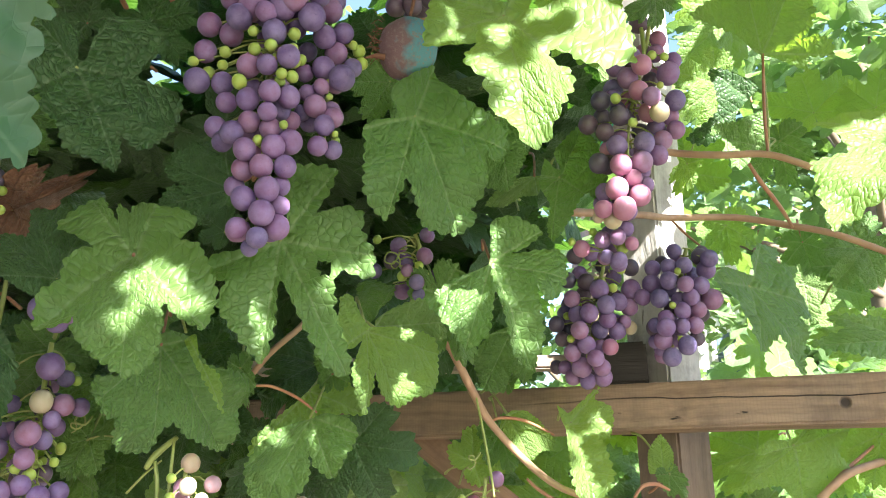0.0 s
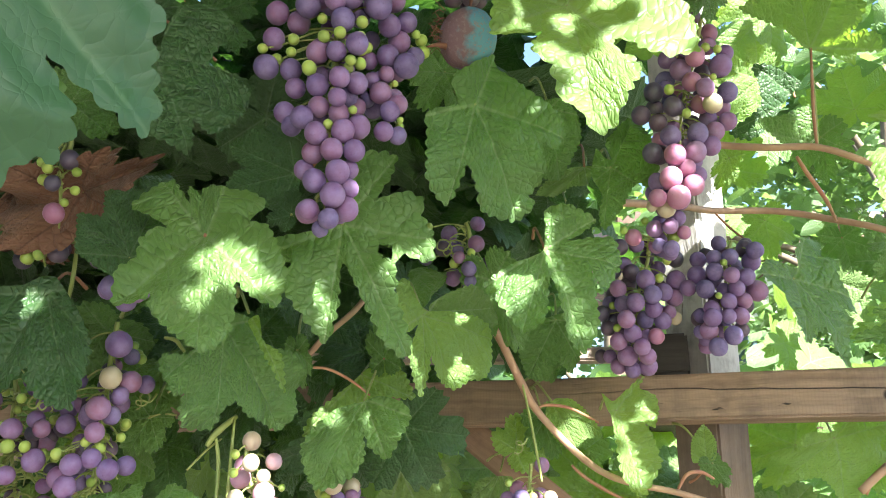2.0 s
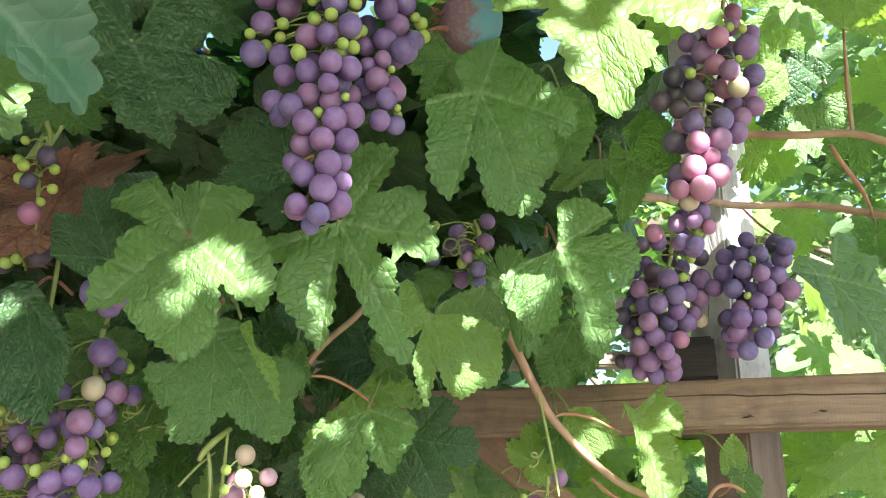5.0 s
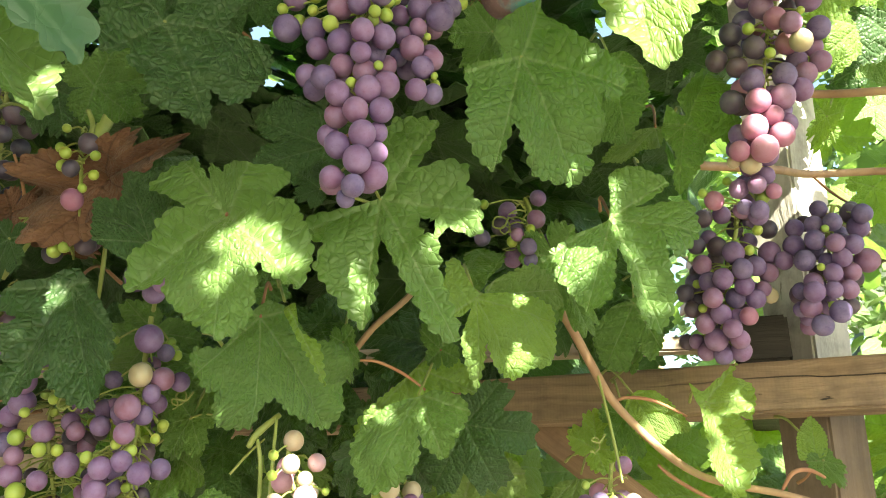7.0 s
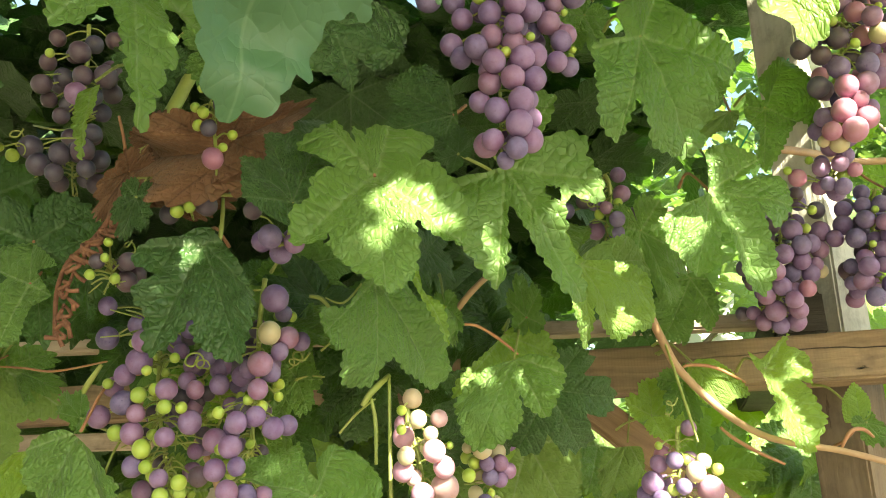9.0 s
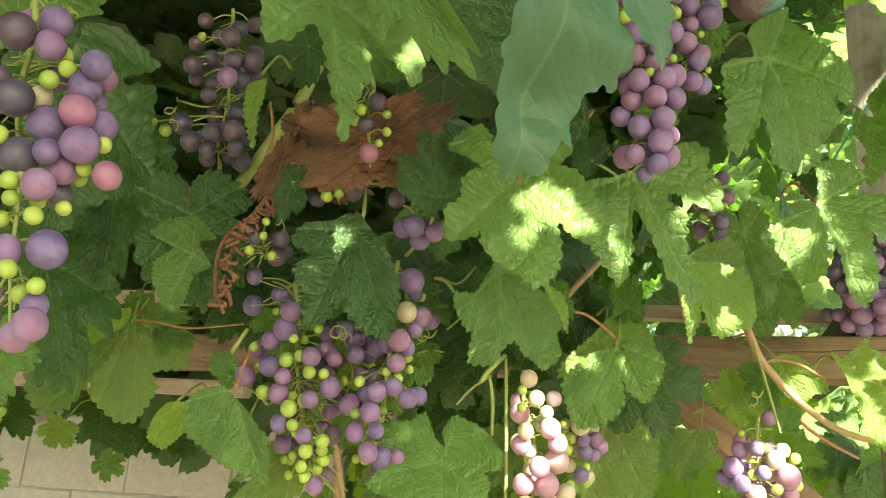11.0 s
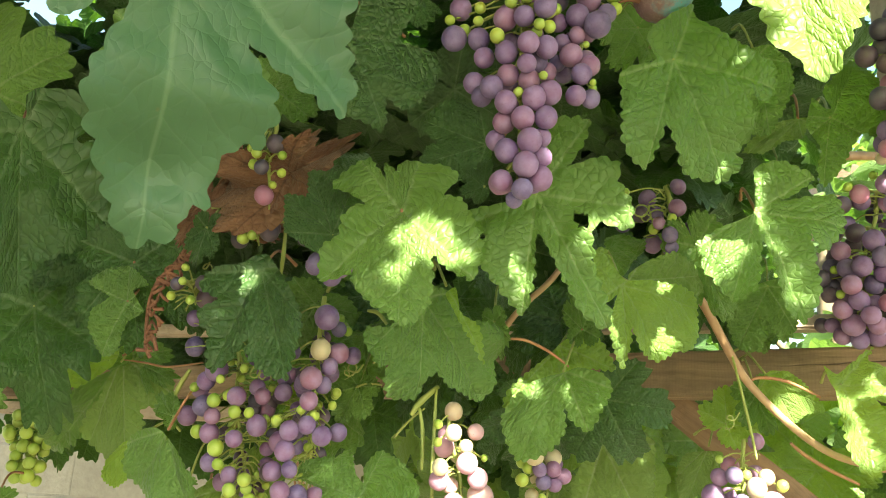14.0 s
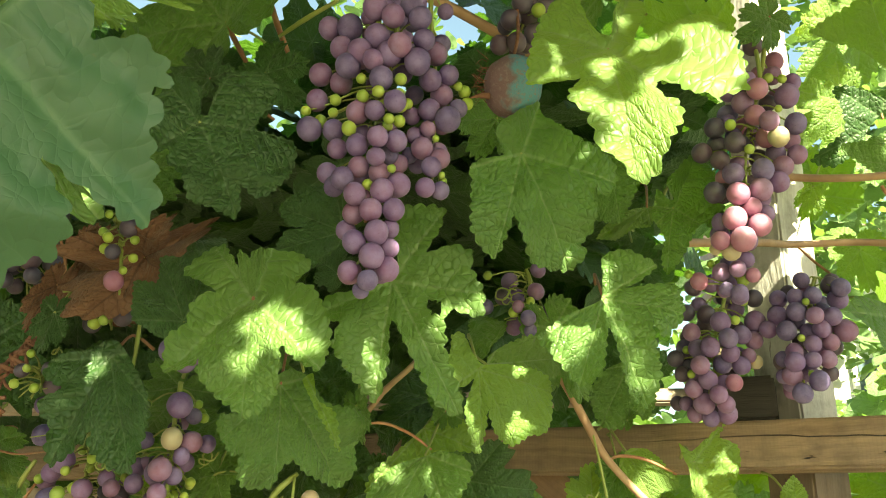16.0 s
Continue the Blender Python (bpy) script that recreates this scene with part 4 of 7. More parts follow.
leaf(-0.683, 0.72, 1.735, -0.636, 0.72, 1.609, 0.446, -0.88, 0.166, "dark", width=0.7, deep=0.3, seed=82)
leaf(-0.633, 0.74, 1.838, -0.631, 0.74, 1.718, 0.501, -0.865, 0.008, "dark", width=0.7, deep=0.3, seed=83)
leaf(-0.487, 0.609, 1.717, -0.501, 0.605, 1.669, 0.211, -0.977, 0.021, "green", veins=(-150, -79, 95, 160), lobes="-175:0.22 -79:0.37 -29:0.39 -15:0.87 0:1.00 29:0.76 54:0.59 86:0.33 95:0.79 121:0.73 160:0.63 -150:0.47", seed=84)
leaf(-0.696, 0.62, 1.94, -0.709, 0.62, 2.043, 0.573, -0.816, 0.072, "green", seed=85)
leaf(-0.66, 0.62, 1.632, -0.634, 0.62, 1.589, 0.422, -0.87, 0.255, "green", deep=0.2, seed=86)
leaf(-0.757, 0.8, 1.525, -0.739, 0.8, 1.491, 0.47, -0.847, 0.249, "green", width=1.1, seed=87)
leaf(-0.948, 1.3, 1.586, -0.964, 1.3, 1.551, 0.428, -0.882, -0.196, "young", width=1.2, deep=0.4, seed=88)
leaf(-0.956, 1.5, 1.532, -0.918, 1.5, 1.513, 0.104, -0.973, 0.208, "green", seed=89)
leaf(-0.465, 0.75, 1.527, -0.465, 0.75, 1.508, 0.342, -0.94, 0, "dark", seed=90)
leaf(-0.413, 0.62, 1.921, -0.45, 0.64, 1.897, 0.04, -0.737, -0.675, "dark", width=0.9, deep=0.2, seed=91)
leaf(-0.353, 0.58, 1.899, -0.299, 0.58, 1.904, 0.046, -0.864, -0.502, "green", width=0.8, deep=0.2, seed=92)
leaf(-0.502, 0.63, 1.758, -0.482, 0.63, 1.673, 0.429, -0.898, 0.101, "dark", width=0.8, deep=0.4, seed=93)
leaf(-0.401, 0.58, 1.774, -0.408, 0.58, 1.741, 0.46, -0.882, -0.098, "dark", width=0.6, deep=0.2, seed=94)
leaf(-0.176, 0.7, 1.718, -0.169, 0.7, 1.686, -0.051, -0.999, -0.011, "green", width=0.5, deep=0.2, seed=95)
leaf(0.029, 0.9, 1.805, 0.04, 0.9, 1.733, -0.249, -0.968, -0.038, "dark", width=0.9, deep=0.3, seed=96)
leaf(-0.365, 0.72, 1.636, -0.362, 0.72, 1.664, 0.246, -0.969, -0.026, "young", width=0.8, deep=0.2, seed=97)
leaf(-0.3, 0.7, 1.658, -0.316, 0.7, 1.626, 0.184, -0.979, -0.092, "green", width=0.9, deep=0.2, seed=98)
leaf(-0.096, 0.949, 1.628, -0.048, 0.949, 1.536, -0.094, -0.995, -0.044, "pale", veins=(-121, -63, 43, 132), lobes="-121:0.22 -81:0.45 -63:0.55 -29:0.65 0:1.00 23:1.04 43:0.92 54:0.80 69:0.38 82:0.15 132:0.27", seed=99)
leaf(0.019, 0.978, 1.630, -0.009, 0.979, 1.564, -0.155, -0.987, 0.037, "pale", veins=(-105, -47, 21, 79), lobes="-90:0.21 -47:0.52 -23:0.71 -7:0.79 0:1.00 21:0.71 46:0.36", seed=100)
leaf(0.032, 0.9, 1.65, 0.068, 0.92, 1.68, 0.25, -0.917, 0.312, "young", width=0.9, deep=0.2, seed=101)
leaf(-0.104, 0.76, 1.723, -0.11, 0.76, 1.763, -0.123, -0.992, -0.018, "green", width=0.6, deep=0.2, seed=102)
leaf(-0.332, 0.6, 1.821, -0.418, 0.6, 1.814, 0.037, -0.891, -0.453, "dead", width=0.55, deep=0.05, fold=0.25, cup=0.45, wave=0.26, label="withered brown curled leaf", seed=103)
leaf(-0.336, 0.59, 1.824, -0.273, 0.57, 1.84, -0.11, -0.808, -0.578, "dead", width=0.5, deep=0.05, fold=0.35, cup=0.45, wave=0.26, label="withered brown curled leaf", seed=104)
leaf(-0.418, 0.6, 1.804, -0.439, 0.6, 1.765, 0.469, -0.846, -0.253, "dead", width=0.45, deep=0.1, cup=0.4, fold=0.3, wave=0.2, label="withered brown curled leaf", seed=105)
leaf(-0.401, 0.64, 1.809, -0.344, 0.64, 1.793, -0.079, -0.956, -0.282, "dead", width=0.5, deep=0.1, fold=0.3, cup=0.45, wave=0.28, label="withered brown curled leaf", seed=106)
leaf(-0.416, 0.63, 1.845, -0.389, 0.63, 1.866, 0.341, -0.832, -0.438, "dead", width=0.8, deep=0.1, fold=0.3, cup=0.45, wave=0.28, label="withered brown curled leaf", seed=107)
leaf(-0.294, 0.4, 1.943, -0.28, 0.42, 1.925, 0.379, -0.639, -0.67, "young", width=0.6, deep=0.2, seed=108)
leaf(-0.425, 0.75, 2.191, -0.436, 0.75, 2.122, 0.56, -0.824, -0.089, "dark", width=0.9, seed=109)
leaf(-0.308, 0.62, 2.074, -0.381, 0.66, 2.179, -0.188, -0.968, -0.168, "green", seed=110)
leaf(-0.306, 0.6, 1.999, -0.33, 0.6, 2.03, 0.01, -1, 0.008, "dark", seed=111)
leaf(-0.27, 0.64, 2.027, -0.233, 0.64, 1.988, -0.098, -0.991, -0.093, "dark", seed=112)
leaf(0.047, 0.62, 2.076, 0.019, 0.66, 2.156, -0.556, -0.809, -0.191, "green", seed=113)
leaf(0.184, 0.6, 2.026, 0.159, 0.6, 2.003, 0.189, -0.9, -0.394, "green", seed=114)
leaf(0.149, 0.68, 2.068, 0.093, 0.72, 2.127, -0.58, -0.576, -0.576, "young", width=0.8, seed=115)
# backing row before the beam, its shade carried by the dark leaf colour
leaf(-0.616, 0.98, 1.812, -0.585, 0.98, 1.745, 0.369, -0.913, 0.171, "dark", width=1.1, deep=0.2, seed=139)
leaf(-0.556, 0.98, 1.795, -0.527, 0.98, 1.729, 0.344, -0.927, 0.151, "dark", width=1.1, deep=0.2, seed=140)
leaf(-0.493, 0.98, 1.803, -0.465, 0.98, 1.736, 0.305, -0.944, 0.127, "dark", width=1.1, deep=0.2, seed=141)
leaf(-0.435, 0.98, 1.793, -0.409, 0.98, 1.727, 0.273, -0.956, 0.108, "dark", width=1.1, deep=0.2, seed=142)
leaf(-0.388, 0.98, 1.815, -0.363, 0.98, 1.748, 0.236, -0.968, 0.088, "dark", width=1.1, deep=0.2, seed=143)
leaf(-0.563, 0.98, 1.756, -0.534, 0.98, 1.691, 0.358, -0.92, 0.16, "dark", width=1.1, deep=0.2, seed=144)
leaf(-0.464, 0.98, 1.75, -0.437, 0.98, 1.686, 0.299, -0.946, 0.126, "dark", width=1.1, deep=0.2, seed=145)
leaf(-0.204, 0.630, 1.735, -0.171, 0.635, 1.673, 0.354, -0.930, 0.101, "young", veins=(-112, -54, 54, 112), lobes="-52:0.11 0:0.37 -11:0.61 0:1.00 9:0.42 32:0.11", seed=146)
# ---- bunches of grapes ----
b = Bunch((-0.132, 0.545, 2.065), (-0.132, 0.535, 1.78), "long ripening bunch of purple and green grapes", 116)
b.grape(-0.122, 0.507, 1.93, 0.0091)
b.grape(-0.149, 0.509, 1.944, 0.0097)
b.grape(-0.16, 0.531, 1.943, 0.0091)
b.grape(-0.177, 0.53, 1.951, 0.0092)
b.grape(-0.178, 0.53, 1.928, 0.0086)
b.grape(-0.181, 0.526, 1.901, 0.0097)
b.grape(-0.163, 0.53, 1.901, 0.0084)
b.grape(-0.125, 0.505, 1.902, 0.0076)
b.grape(-0.14, 0.512, 1.905, 0.0086)
b.grape(-0.157, 0.524, 1.882, 0.0078)
b.grape(-0.122, 0.504, 1.864, 0.0069)
b.grape(-0.121, 0.502, 1.879, 0.0078)
b.grape(-0.138, 0.51, 1.877, 0.0083)
b.grape(-0.117, 0.507, 1.839, 0.0084)
b.grape(-0.108, 0.519, 1.848, 0.0090)
b.grape(-0.124, 0.506, 1.824, 0.0083)
b.grape(-0.136, 0.505, 1.836, 0.0080)
b.grape(-0.148, 0.512, 1.852, 0.0083)
b.grape(-0.165, 0.53, 1.865, 0.0082)
b.grape(-0.137, 0.515, 1.862, 0.0079)
b.grape(-0.122, 0.516, 1.857, 0.0078)
b.grape(-0.11, 0.514, 1.881, 0.0083)
b.grape(-0.118, 0.526, 1.877, 0.0076)
b.grape(-0.119, 0.506, 1.807, 0.0086)
b.grape(-0.135, 0.508, 1.801, 0.0083)
b.grape(-0.121, 0.504, 1.789, 0.0089)
b.grape(-0.109, 0.512, 1.826, 0.0080)
b.grape(-0.138, 0.509, 1.78, 0.0074)
b.grape(-0.123, 0.505, 1.772, 0.0073)
b.grape(-0.113, 0.518, 1.784, 0.0086)
b.grape(-0.112, 0.517, 1.799, 0.0071)
b.grape(-0.113, 0.521, 1.815, 0.0068)
b.grape(-0.13, 0.515, 1.768, 0.0058)
b.grape(-0.113, 0.54, 1.875, 0.0073)
b.grape(-0.139, 0.516, 1.826, 0.0081)
b.grape(-0.146, 0.524, 1.816, 0.0074)
b.grape(-0.158, 0.526, 1.852, 0.0076)
b.grape(-0.11, 0.504, 1.908, 0.0084)
b.grape(-0.144, 0.52, 1.959, 0.0100)
b.grape(-0.117, 0.507, 1.951, 0.0097)
b.grape(-0.136, 0.535, 1.962, 0.0083)
b.grape(-0.162, 0.526, 1.925, 0.0045, "green")
b.grape(-0.185, 0.526, 1.917, 0.0040, "green")
b.grape(-0.176, 0.536, 1.913, 0.0050, "green")
b.grape(-0.163, 0.526, 1.914, 0.0040, "green")
b.grape(-0.145, 0.51, 1.891, 0.0055, "green")
b.grape(-0.137, 0.506, 1.93, 0.0039, "green")
b.grape(-0.123, 0.504, 1.917, 0.0047, "green")
b.grape(-0.108, 0.51, 1.93, 0.0047, "green")
b.grape(-0.135, 0.506, 1.915, 0.0047, "green")
b.grape(-0.121, 0.515, 1.912, 0.0047, "green")
b.grape(-0.109, 0.517, 1.912, 0.0056, "green")
b.grape(-0.105, 0.524, 1.917, 0.0043, "green")
b.grape(-0.114, 0.504, 1.894, 0.0042, "green")
b.grape(-0.117, 0.513, 1.893, 0.0042, "green")
b.grape(-0.108, 0.512, 1.896, 0.0046, "green")
b.grape(-0.109, 0.513, 1.92, 0.0039, "green")
b.grape(-0.111, 0.508, 1.856, 0.0032, "green")
b.grape(-0.128, 0.507, 1.844, 0.0036, "green")
b.fill(25, 0.026, 0.0082, ["purple"], front=False, taper=0.55)
b.close()
b = Bunch((-0.116, 0.54, 2.046), (-0.122, 0.535, 1.952), "upper shoulder of purple grapes on the vine", 117)
b.grape(-0.14, 0.508, 1.955, 0.0097)
b.grape(-0.154, 0.524, 1.989, 0.0103)
b.grape(-0.128, 0.51, 1.969, 0.0099)
b.grape(-0.108, 0.501, 1.954, 0.0091)
b.grape(-0.096, 0.511, 1.945, 0.0100)
b.grape(-0.114, 0.501, 1.98, 0.0089)
b.grape(-0.094, 0.506, 1.98, 0.0089)
b.grape(-0.128, 0.503, 1.944, 0.0078)
b.grape(-0.152, 0.525, 1.953, 0.0086)
b.grape(-0.092, 0.514, 1.966, 0.0084)
b.grape(-0.172, 0.529, 1.993, 0.0095)
b.grape(-0.16, 0.525, 1.971, 0.0092)
b.grape(-0.129, 0.504, 1.991, 0.0100)
b.grape(-0.102, 0.511, 1.995, 0.0091)
b.fill(12, 0.028, 0.0082, ["purple"], front=False, taper=0.55)
b.close()
b = Bunch((-0.096, 0.56, 2.061), (-0.091, 0.56, 1.859), "side bunch of purple grapes", 118)
b.grape(-0.076, 0.538, 1.91, 0.0101)
b.grape(-0.091, 0.542, 1.921, 0.0089)
b.grape(-0.09, 0.534, 1.943, 0.0090)
b.grape(-0.101, 0.536, 1.963, 0.0105)
b.grape(-0.083, 0.549, 1.938, 0.0091)
b.grape(-0.077, 0.543, 1.952, 0.0082)
b.grape(-0.095, 0.537, 1.886, 0.0086)
b.grape(-0.087, 0.535, 1.869, 0.0076)
b.grape(-0.091, 0.534, 1.852, 0.0075)
b.grape(-0.081, 0.543, 1.853, 0.0068)
b.grape(-0.082, 0.544, 1.88, 0.0078)
b.grape(-0.106, 0.546, 1.885, 0.0061)
b.grape(-0.106, 0.546, 1.919, 0.0072)
b.grape(-0.091, 0.537, 1.902, 0.0061)
b.grape(-0.07, 0.552, 1.927, 0.0072)
b.grape(-0.088, 0.546, 1.974, 0.0093)
b.grape(-0.102, 0.541, 1.899, 0.0066)
b.grape(-0.07, 0.549, 1.945, 0.0037, "green")
b.grape(-0.066, 0.556, 1.944, 0.0051, "green")
b.grape(-0.064, 0.559, 1.935, 0.0050, "green")
b.grape(-0.079, 0.535, 1.862, 0.0025, "green")
b.grape(-0.08, 0.546, 1.862, 0.0034, "green")
b.grape(-0.084, 0.534, 1.892, 0.0026, "green")
b.fill(8, 0.02, 0.008, ["purple"], front=False, taper=0.55)
b.close()
b = Bunch((-0.019, 0.62, 2.113), (-0.027, 0.62, 2.025), "bunch of purple grapes with shade in their colour", 119)
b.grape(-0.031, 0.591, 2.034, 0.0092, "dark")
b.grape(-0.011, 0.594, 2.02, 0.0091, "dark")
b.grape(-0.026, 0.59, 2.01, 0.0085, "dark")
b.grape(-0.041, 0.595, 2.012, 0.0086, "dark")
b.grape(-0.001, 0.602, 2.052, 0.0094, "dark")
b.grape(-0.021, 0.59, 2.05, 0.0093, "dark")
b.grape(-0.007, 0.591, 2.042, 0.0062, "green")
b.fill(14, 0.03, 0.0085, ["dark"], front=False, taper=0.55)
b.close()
b = Bunch((0.191, 0.645, 2.03), (0.148, 0.65, 1.835), "long bunch of pink and purple grapes partly in sun", 120)
b.grape(0.186, 0.623, 1.926, 0.0087, "pale")
b.grape(0.199, 0.631, 1.968, 0.0101)
b.grape(0.172, 0.616, 1.968, 0.0088, "pink")
b.grape(0.205, 0.637, 1.945, 0.0090)
b.grape(0.178, 0.615, 1.937, 0.0081)
b.grape(0.17, 0.625, 1.948, 0.0087, "pink")
b.grape(0.18, 0.637, 1.933, 0.0088, "pink")
b.grape(0.139, 0.637, 1.944, 0.0088, "dark")
b.grape(0.151, 0.622, 1.922, 0.0085, "dark")
b.grape(0.127, 0.639, 1.922, 0.0086, "dark")
b.grape(0.142, 0.65, 1.934, 0.0083, "dark")
b.grape(0.14, 0.633, 1.912, 0.0081, "dark")
b.grape(0.147, 0.622, 1.894, 0.0089)
b.grape(0.17, 0.621, 1.896, 0.0089)
b.grape(0.191, 0.639, 1.907, 0.0087)
b.grape(0.204, 0.641, 1.918, 0.0083)
b.grape(0.163, 0.632, 1.964, 0.0094)
b.grape(0.206, 0.636, 1.984, 0.0076)
b.grape(0.148, 0.617, 1.874, 0.0092, "pink")
b.grape(0.133, 0.632, 1.882, 0.0089, "dark")
b.grape(0.167, 0.622, 1.879, 0.0093)
b.grape(0.185, 0.635, 1.891, 0.0086)
b.grape(0.144, 0.62, 1.854, 0.0096, "pink")
b.grape(0.159, 0.624, 1.865, 0.0078, "pink")
b.grape(0.164, 0.625, 1.85, 0.0092, "pink")
b.grape(0.148, 0.616, 1.835, 0.0099, "pink")
b.grape(0.131, 0.618, 1.835, 0.0075, "pink")
b.grape(0.141, 0.63, 1.83, 0.0077, "pale")
b.grape(0.171, 0.632, 1.862, 0.0074)
b.grape(0.203, 0.65, 1.936, 0.0080)
b.grape(0.167, 0.625, 1.982, 0.0074)
b.grape(0.129, 0.63, 1.832, 0.0048, "pale")
b.grape(0.182, 0.617, 1.978, 0.0042, "green")
b.grape(0.194, 0.621, 1.979, 0.0037, "green")
b.grape(0.188, 0.621, 1.951, 0.0031, "green")
b.grape(0.16, 0.615, 1.912, 0.0040, "green")
b.grape(0.149, 0.623, 1.939, 0.0046, "green")
b.fill(34, 0.026, 0.0084, ["purple", "purple", "pink", "dark"], front=False, taper=0.6)
b.strands(3, 0.018)
b.close()
b = Bunch((0.165, 0.68, 1.851), (0.15, 0.68, 1.806), "small tail of mixed grapes", 121)
b.grape(0.138, 0.661, 1.823, 0.0075)
b.grape(0.121, 0.67, 1.818, 0.0075, "pink")
b.grape(0.149, 0.651, 1.822, 0.0069)
b.grape(0.161, 0.653, 1.817, 0.0059, "pink")
b.grape(0.149, 0.652, 1.802, 0.0068)
b.grape(0.14, 0.658, 1.807, 0.0059)
b.grape(0.158, 0.658, 1.832, 0.0070)
b.grape(0.155, 0.662, 1.816, 0.0050, "green")
b.grape(0.131, 0.666, 1.832, 0.0035, "green")
b.grape(0.112, 0.666, 1.823, 0.0035, "green")
b.fill(4, 0.018, 0.007, ["purple"], front=False, taper=0.55)
b.strands(4, 0.014)
b.close()
b = Bunch((0.173, 0.82, 1.873), (0.141, 0.825, 1.72), "plump bunch of purple grapes above the beam", 122)
b.grape(0.195, 0.81, 1.819, 0.0102)
b.grape(0.162, 0.779, 1.795, 0.0092)
b.grape(0.157, 0.784, 1.812, 0.0098)
b.grape(0.178, 0.795, 1.802, 0.0088)
b.grape(0.145, 0.781, 1.787, 0.0091)
b.grape(0.136, 0.797, 1.789, 0.0093)
b.grape(0.131, 0.795, 1.805, 0.0087)
b.grape(0.192, 0.81, 1.8, 0.0090)
b.grape(0.165, 0.791, 1.783, 0.0087)
b.grape(0.159, 0.804, 1.775, 0.0088)
b.grape(0.176, 0.801, 1.773, 0.0088)
b.grape(0.134, 0.778, 1.769, 0.0090)
b.grape(0.142, 0.789, 1.757, 0.0091)
b.grape(0.185, 0.807, 1.784, 0.0071)
b.grape(0.149, 0.782, 1.742, 0.0085)
b.grape(0.129, 0.797, 1.75, 0.0086)
b.grape(0.139, 0.805, 1.737, 0.0104)
b.grape(0.157, 0.794, 1.735, 0.0086)
b.grape(0.165, 0.787, 1.754, 0.0080, "pink")
b.grape(0.146, 0.816, 1.725, 0.0082)
b.grape(0.133, 0.823, 1.73, 0.0083)
b.grape(0.126, 0.829, 1.741, 0.0071)
b.grape(0.158, 0.8, 1.757, 0.0070)
b.grape(0.193, 0.817, 1.78, 0.0072, "pale")
b.grape(0.116, 0.81, 1.782, 0.0082, "dark")
b.grape(0.121, 0.807, 1.766, 0.0076, "dark")
b.grape(0.119, 0.84, 1.743, 0.0072, "dark")
b.grape(0.138, 0.804, 1.801, 0.0041, "green")
b.grape(0.144, 0.8, 1.765, 0.0046, "green")
b.grape(0.171, 0.785, 1.814, 0.0047, "green")
b.grape(0.157, 0.817, 1.77, 0.0048, "green")
b.grape(0.127, 0.791, 1.763, 0.0040, "green")
b.grape(0.181, 0.788, 1.834, 0.0047, "green")
b.grape(0.162, 0.792, 1.823, 0.0035, "green")
b.grape(0.127, 0.807, 1.79, 0.0041, "green")
b.fill(34, 0.036, 0.0086, ["purple", "dark"], front=False, taper=0.55)
b.strands(8, 0.022)
b.close()
b = Bunch((0.257, 0.81, 1.864), (0.233, 0.815, 1.748), "compact bunch of dark purple grapes beside the post", 123)
b.grape(0.217, 0.77, 1.77, 0.0092)
b.grape(0.214, 0.8, 1.822, 0.0096)
b.grape(0.226, 0.779, 1.82, 0.0088)
b.grape(0.217, 0.785, 1.803, 0.0094)
b.grape(0.217, 0.801, 1.839, 0.0085)
b.grape(0.229, 0.785, 1.836, 0.0083)
b.grape(0.204, 0.8, 1.808, 0.0083)
b.grape(0.242, 0.776, 1.835, 0.0083)
b.grape(0.269, 0.779, 1.843, 0.0090)
b.grape(0.27, 0.795, 1.836, 0.0098)
b.grape(0.24, 0.771, 1.814, 0.0082)
b.grape(0.258, 0.78, 1.815, 0.0089)
b.grape(0.247, 0.78, 1.803, 0.0083)
b.grape(0.275, 0.8, 1.806, 0.0110)
b.grape(0.236, 0.775, 1.788, 0.0081)
b.grape(0.256, 0.788, 1.792, 0.0083)
b.grape(0.221, 0.782, 1.782, 0.0082)
b.grape(0.214, 0.796, 1.778, 0.0077)
b.grape(0.235, 0.776, 1.773, 0.0075)
b.grape(0.25, 0.783, 1.775, 0.0082)
b.grape(0.217, 0.784, 1.76, 0.0093)
b.grape(0.237, 0.773, 1.753, 0.0092)
b.grape(0.222, 0.776, 1.742, 0.0092)
b.grape(0.213, 0.799, 1.762, 0.0071)
b.grape(0.238, 0.792, 1.804, 0.0072)
b.grape(0.226, 0.773, 1.793, 0.0035, "green")
b.grape(0.234, 0.773, 1.828, 0.0035, "green")
b.grape(0.234, 0.782, 1.761, 0.0035, "green")
b.fill(24, 0.032, 0.0085, ["purple", "dark"], front=False, taper=0.55)
b.close()
b = Bunch((-0.544, 0.415, 1.854), (-0.501, 0.405, 1.61), "near bunch of purple grapes with many unripe green ones", 124)
b.grape(-0.473, 0.388, 1.723, 0.0110)
b.grape(-0.479, 0.389, 1.744, 0.0104, "pink")
b.grape(-0.5, 0.395, 1.738, 0.0111)
b.grape(-0.475, 0.392, 1.776, 0.0091)
b.grape(-0.486, 0.403, 1.766, 0.0101)
b.grape(-0.507, 0.394, 1.805, 0.0100)
b.grape(-0.502, 0.386, 1.785, 0.0089)
b.grape(-0.52, 0.379, 1.79, 0.0111, "dark")
b.grape(-0.482, 0.416, 1.779, 0.0082)
b.grape(-0.473, 0.407, 1.743, 0.0095)
b.grape(-0.487, 0.42, 1.764, 0.0074)
b.grape(-0.49, 0.385, 1.717, 0.0077)
b.grape(-0.509, 0.389, 1.715, 0.0110, "dark")
b.grape(-0.488, 0.4, 1.712, 0.0090)
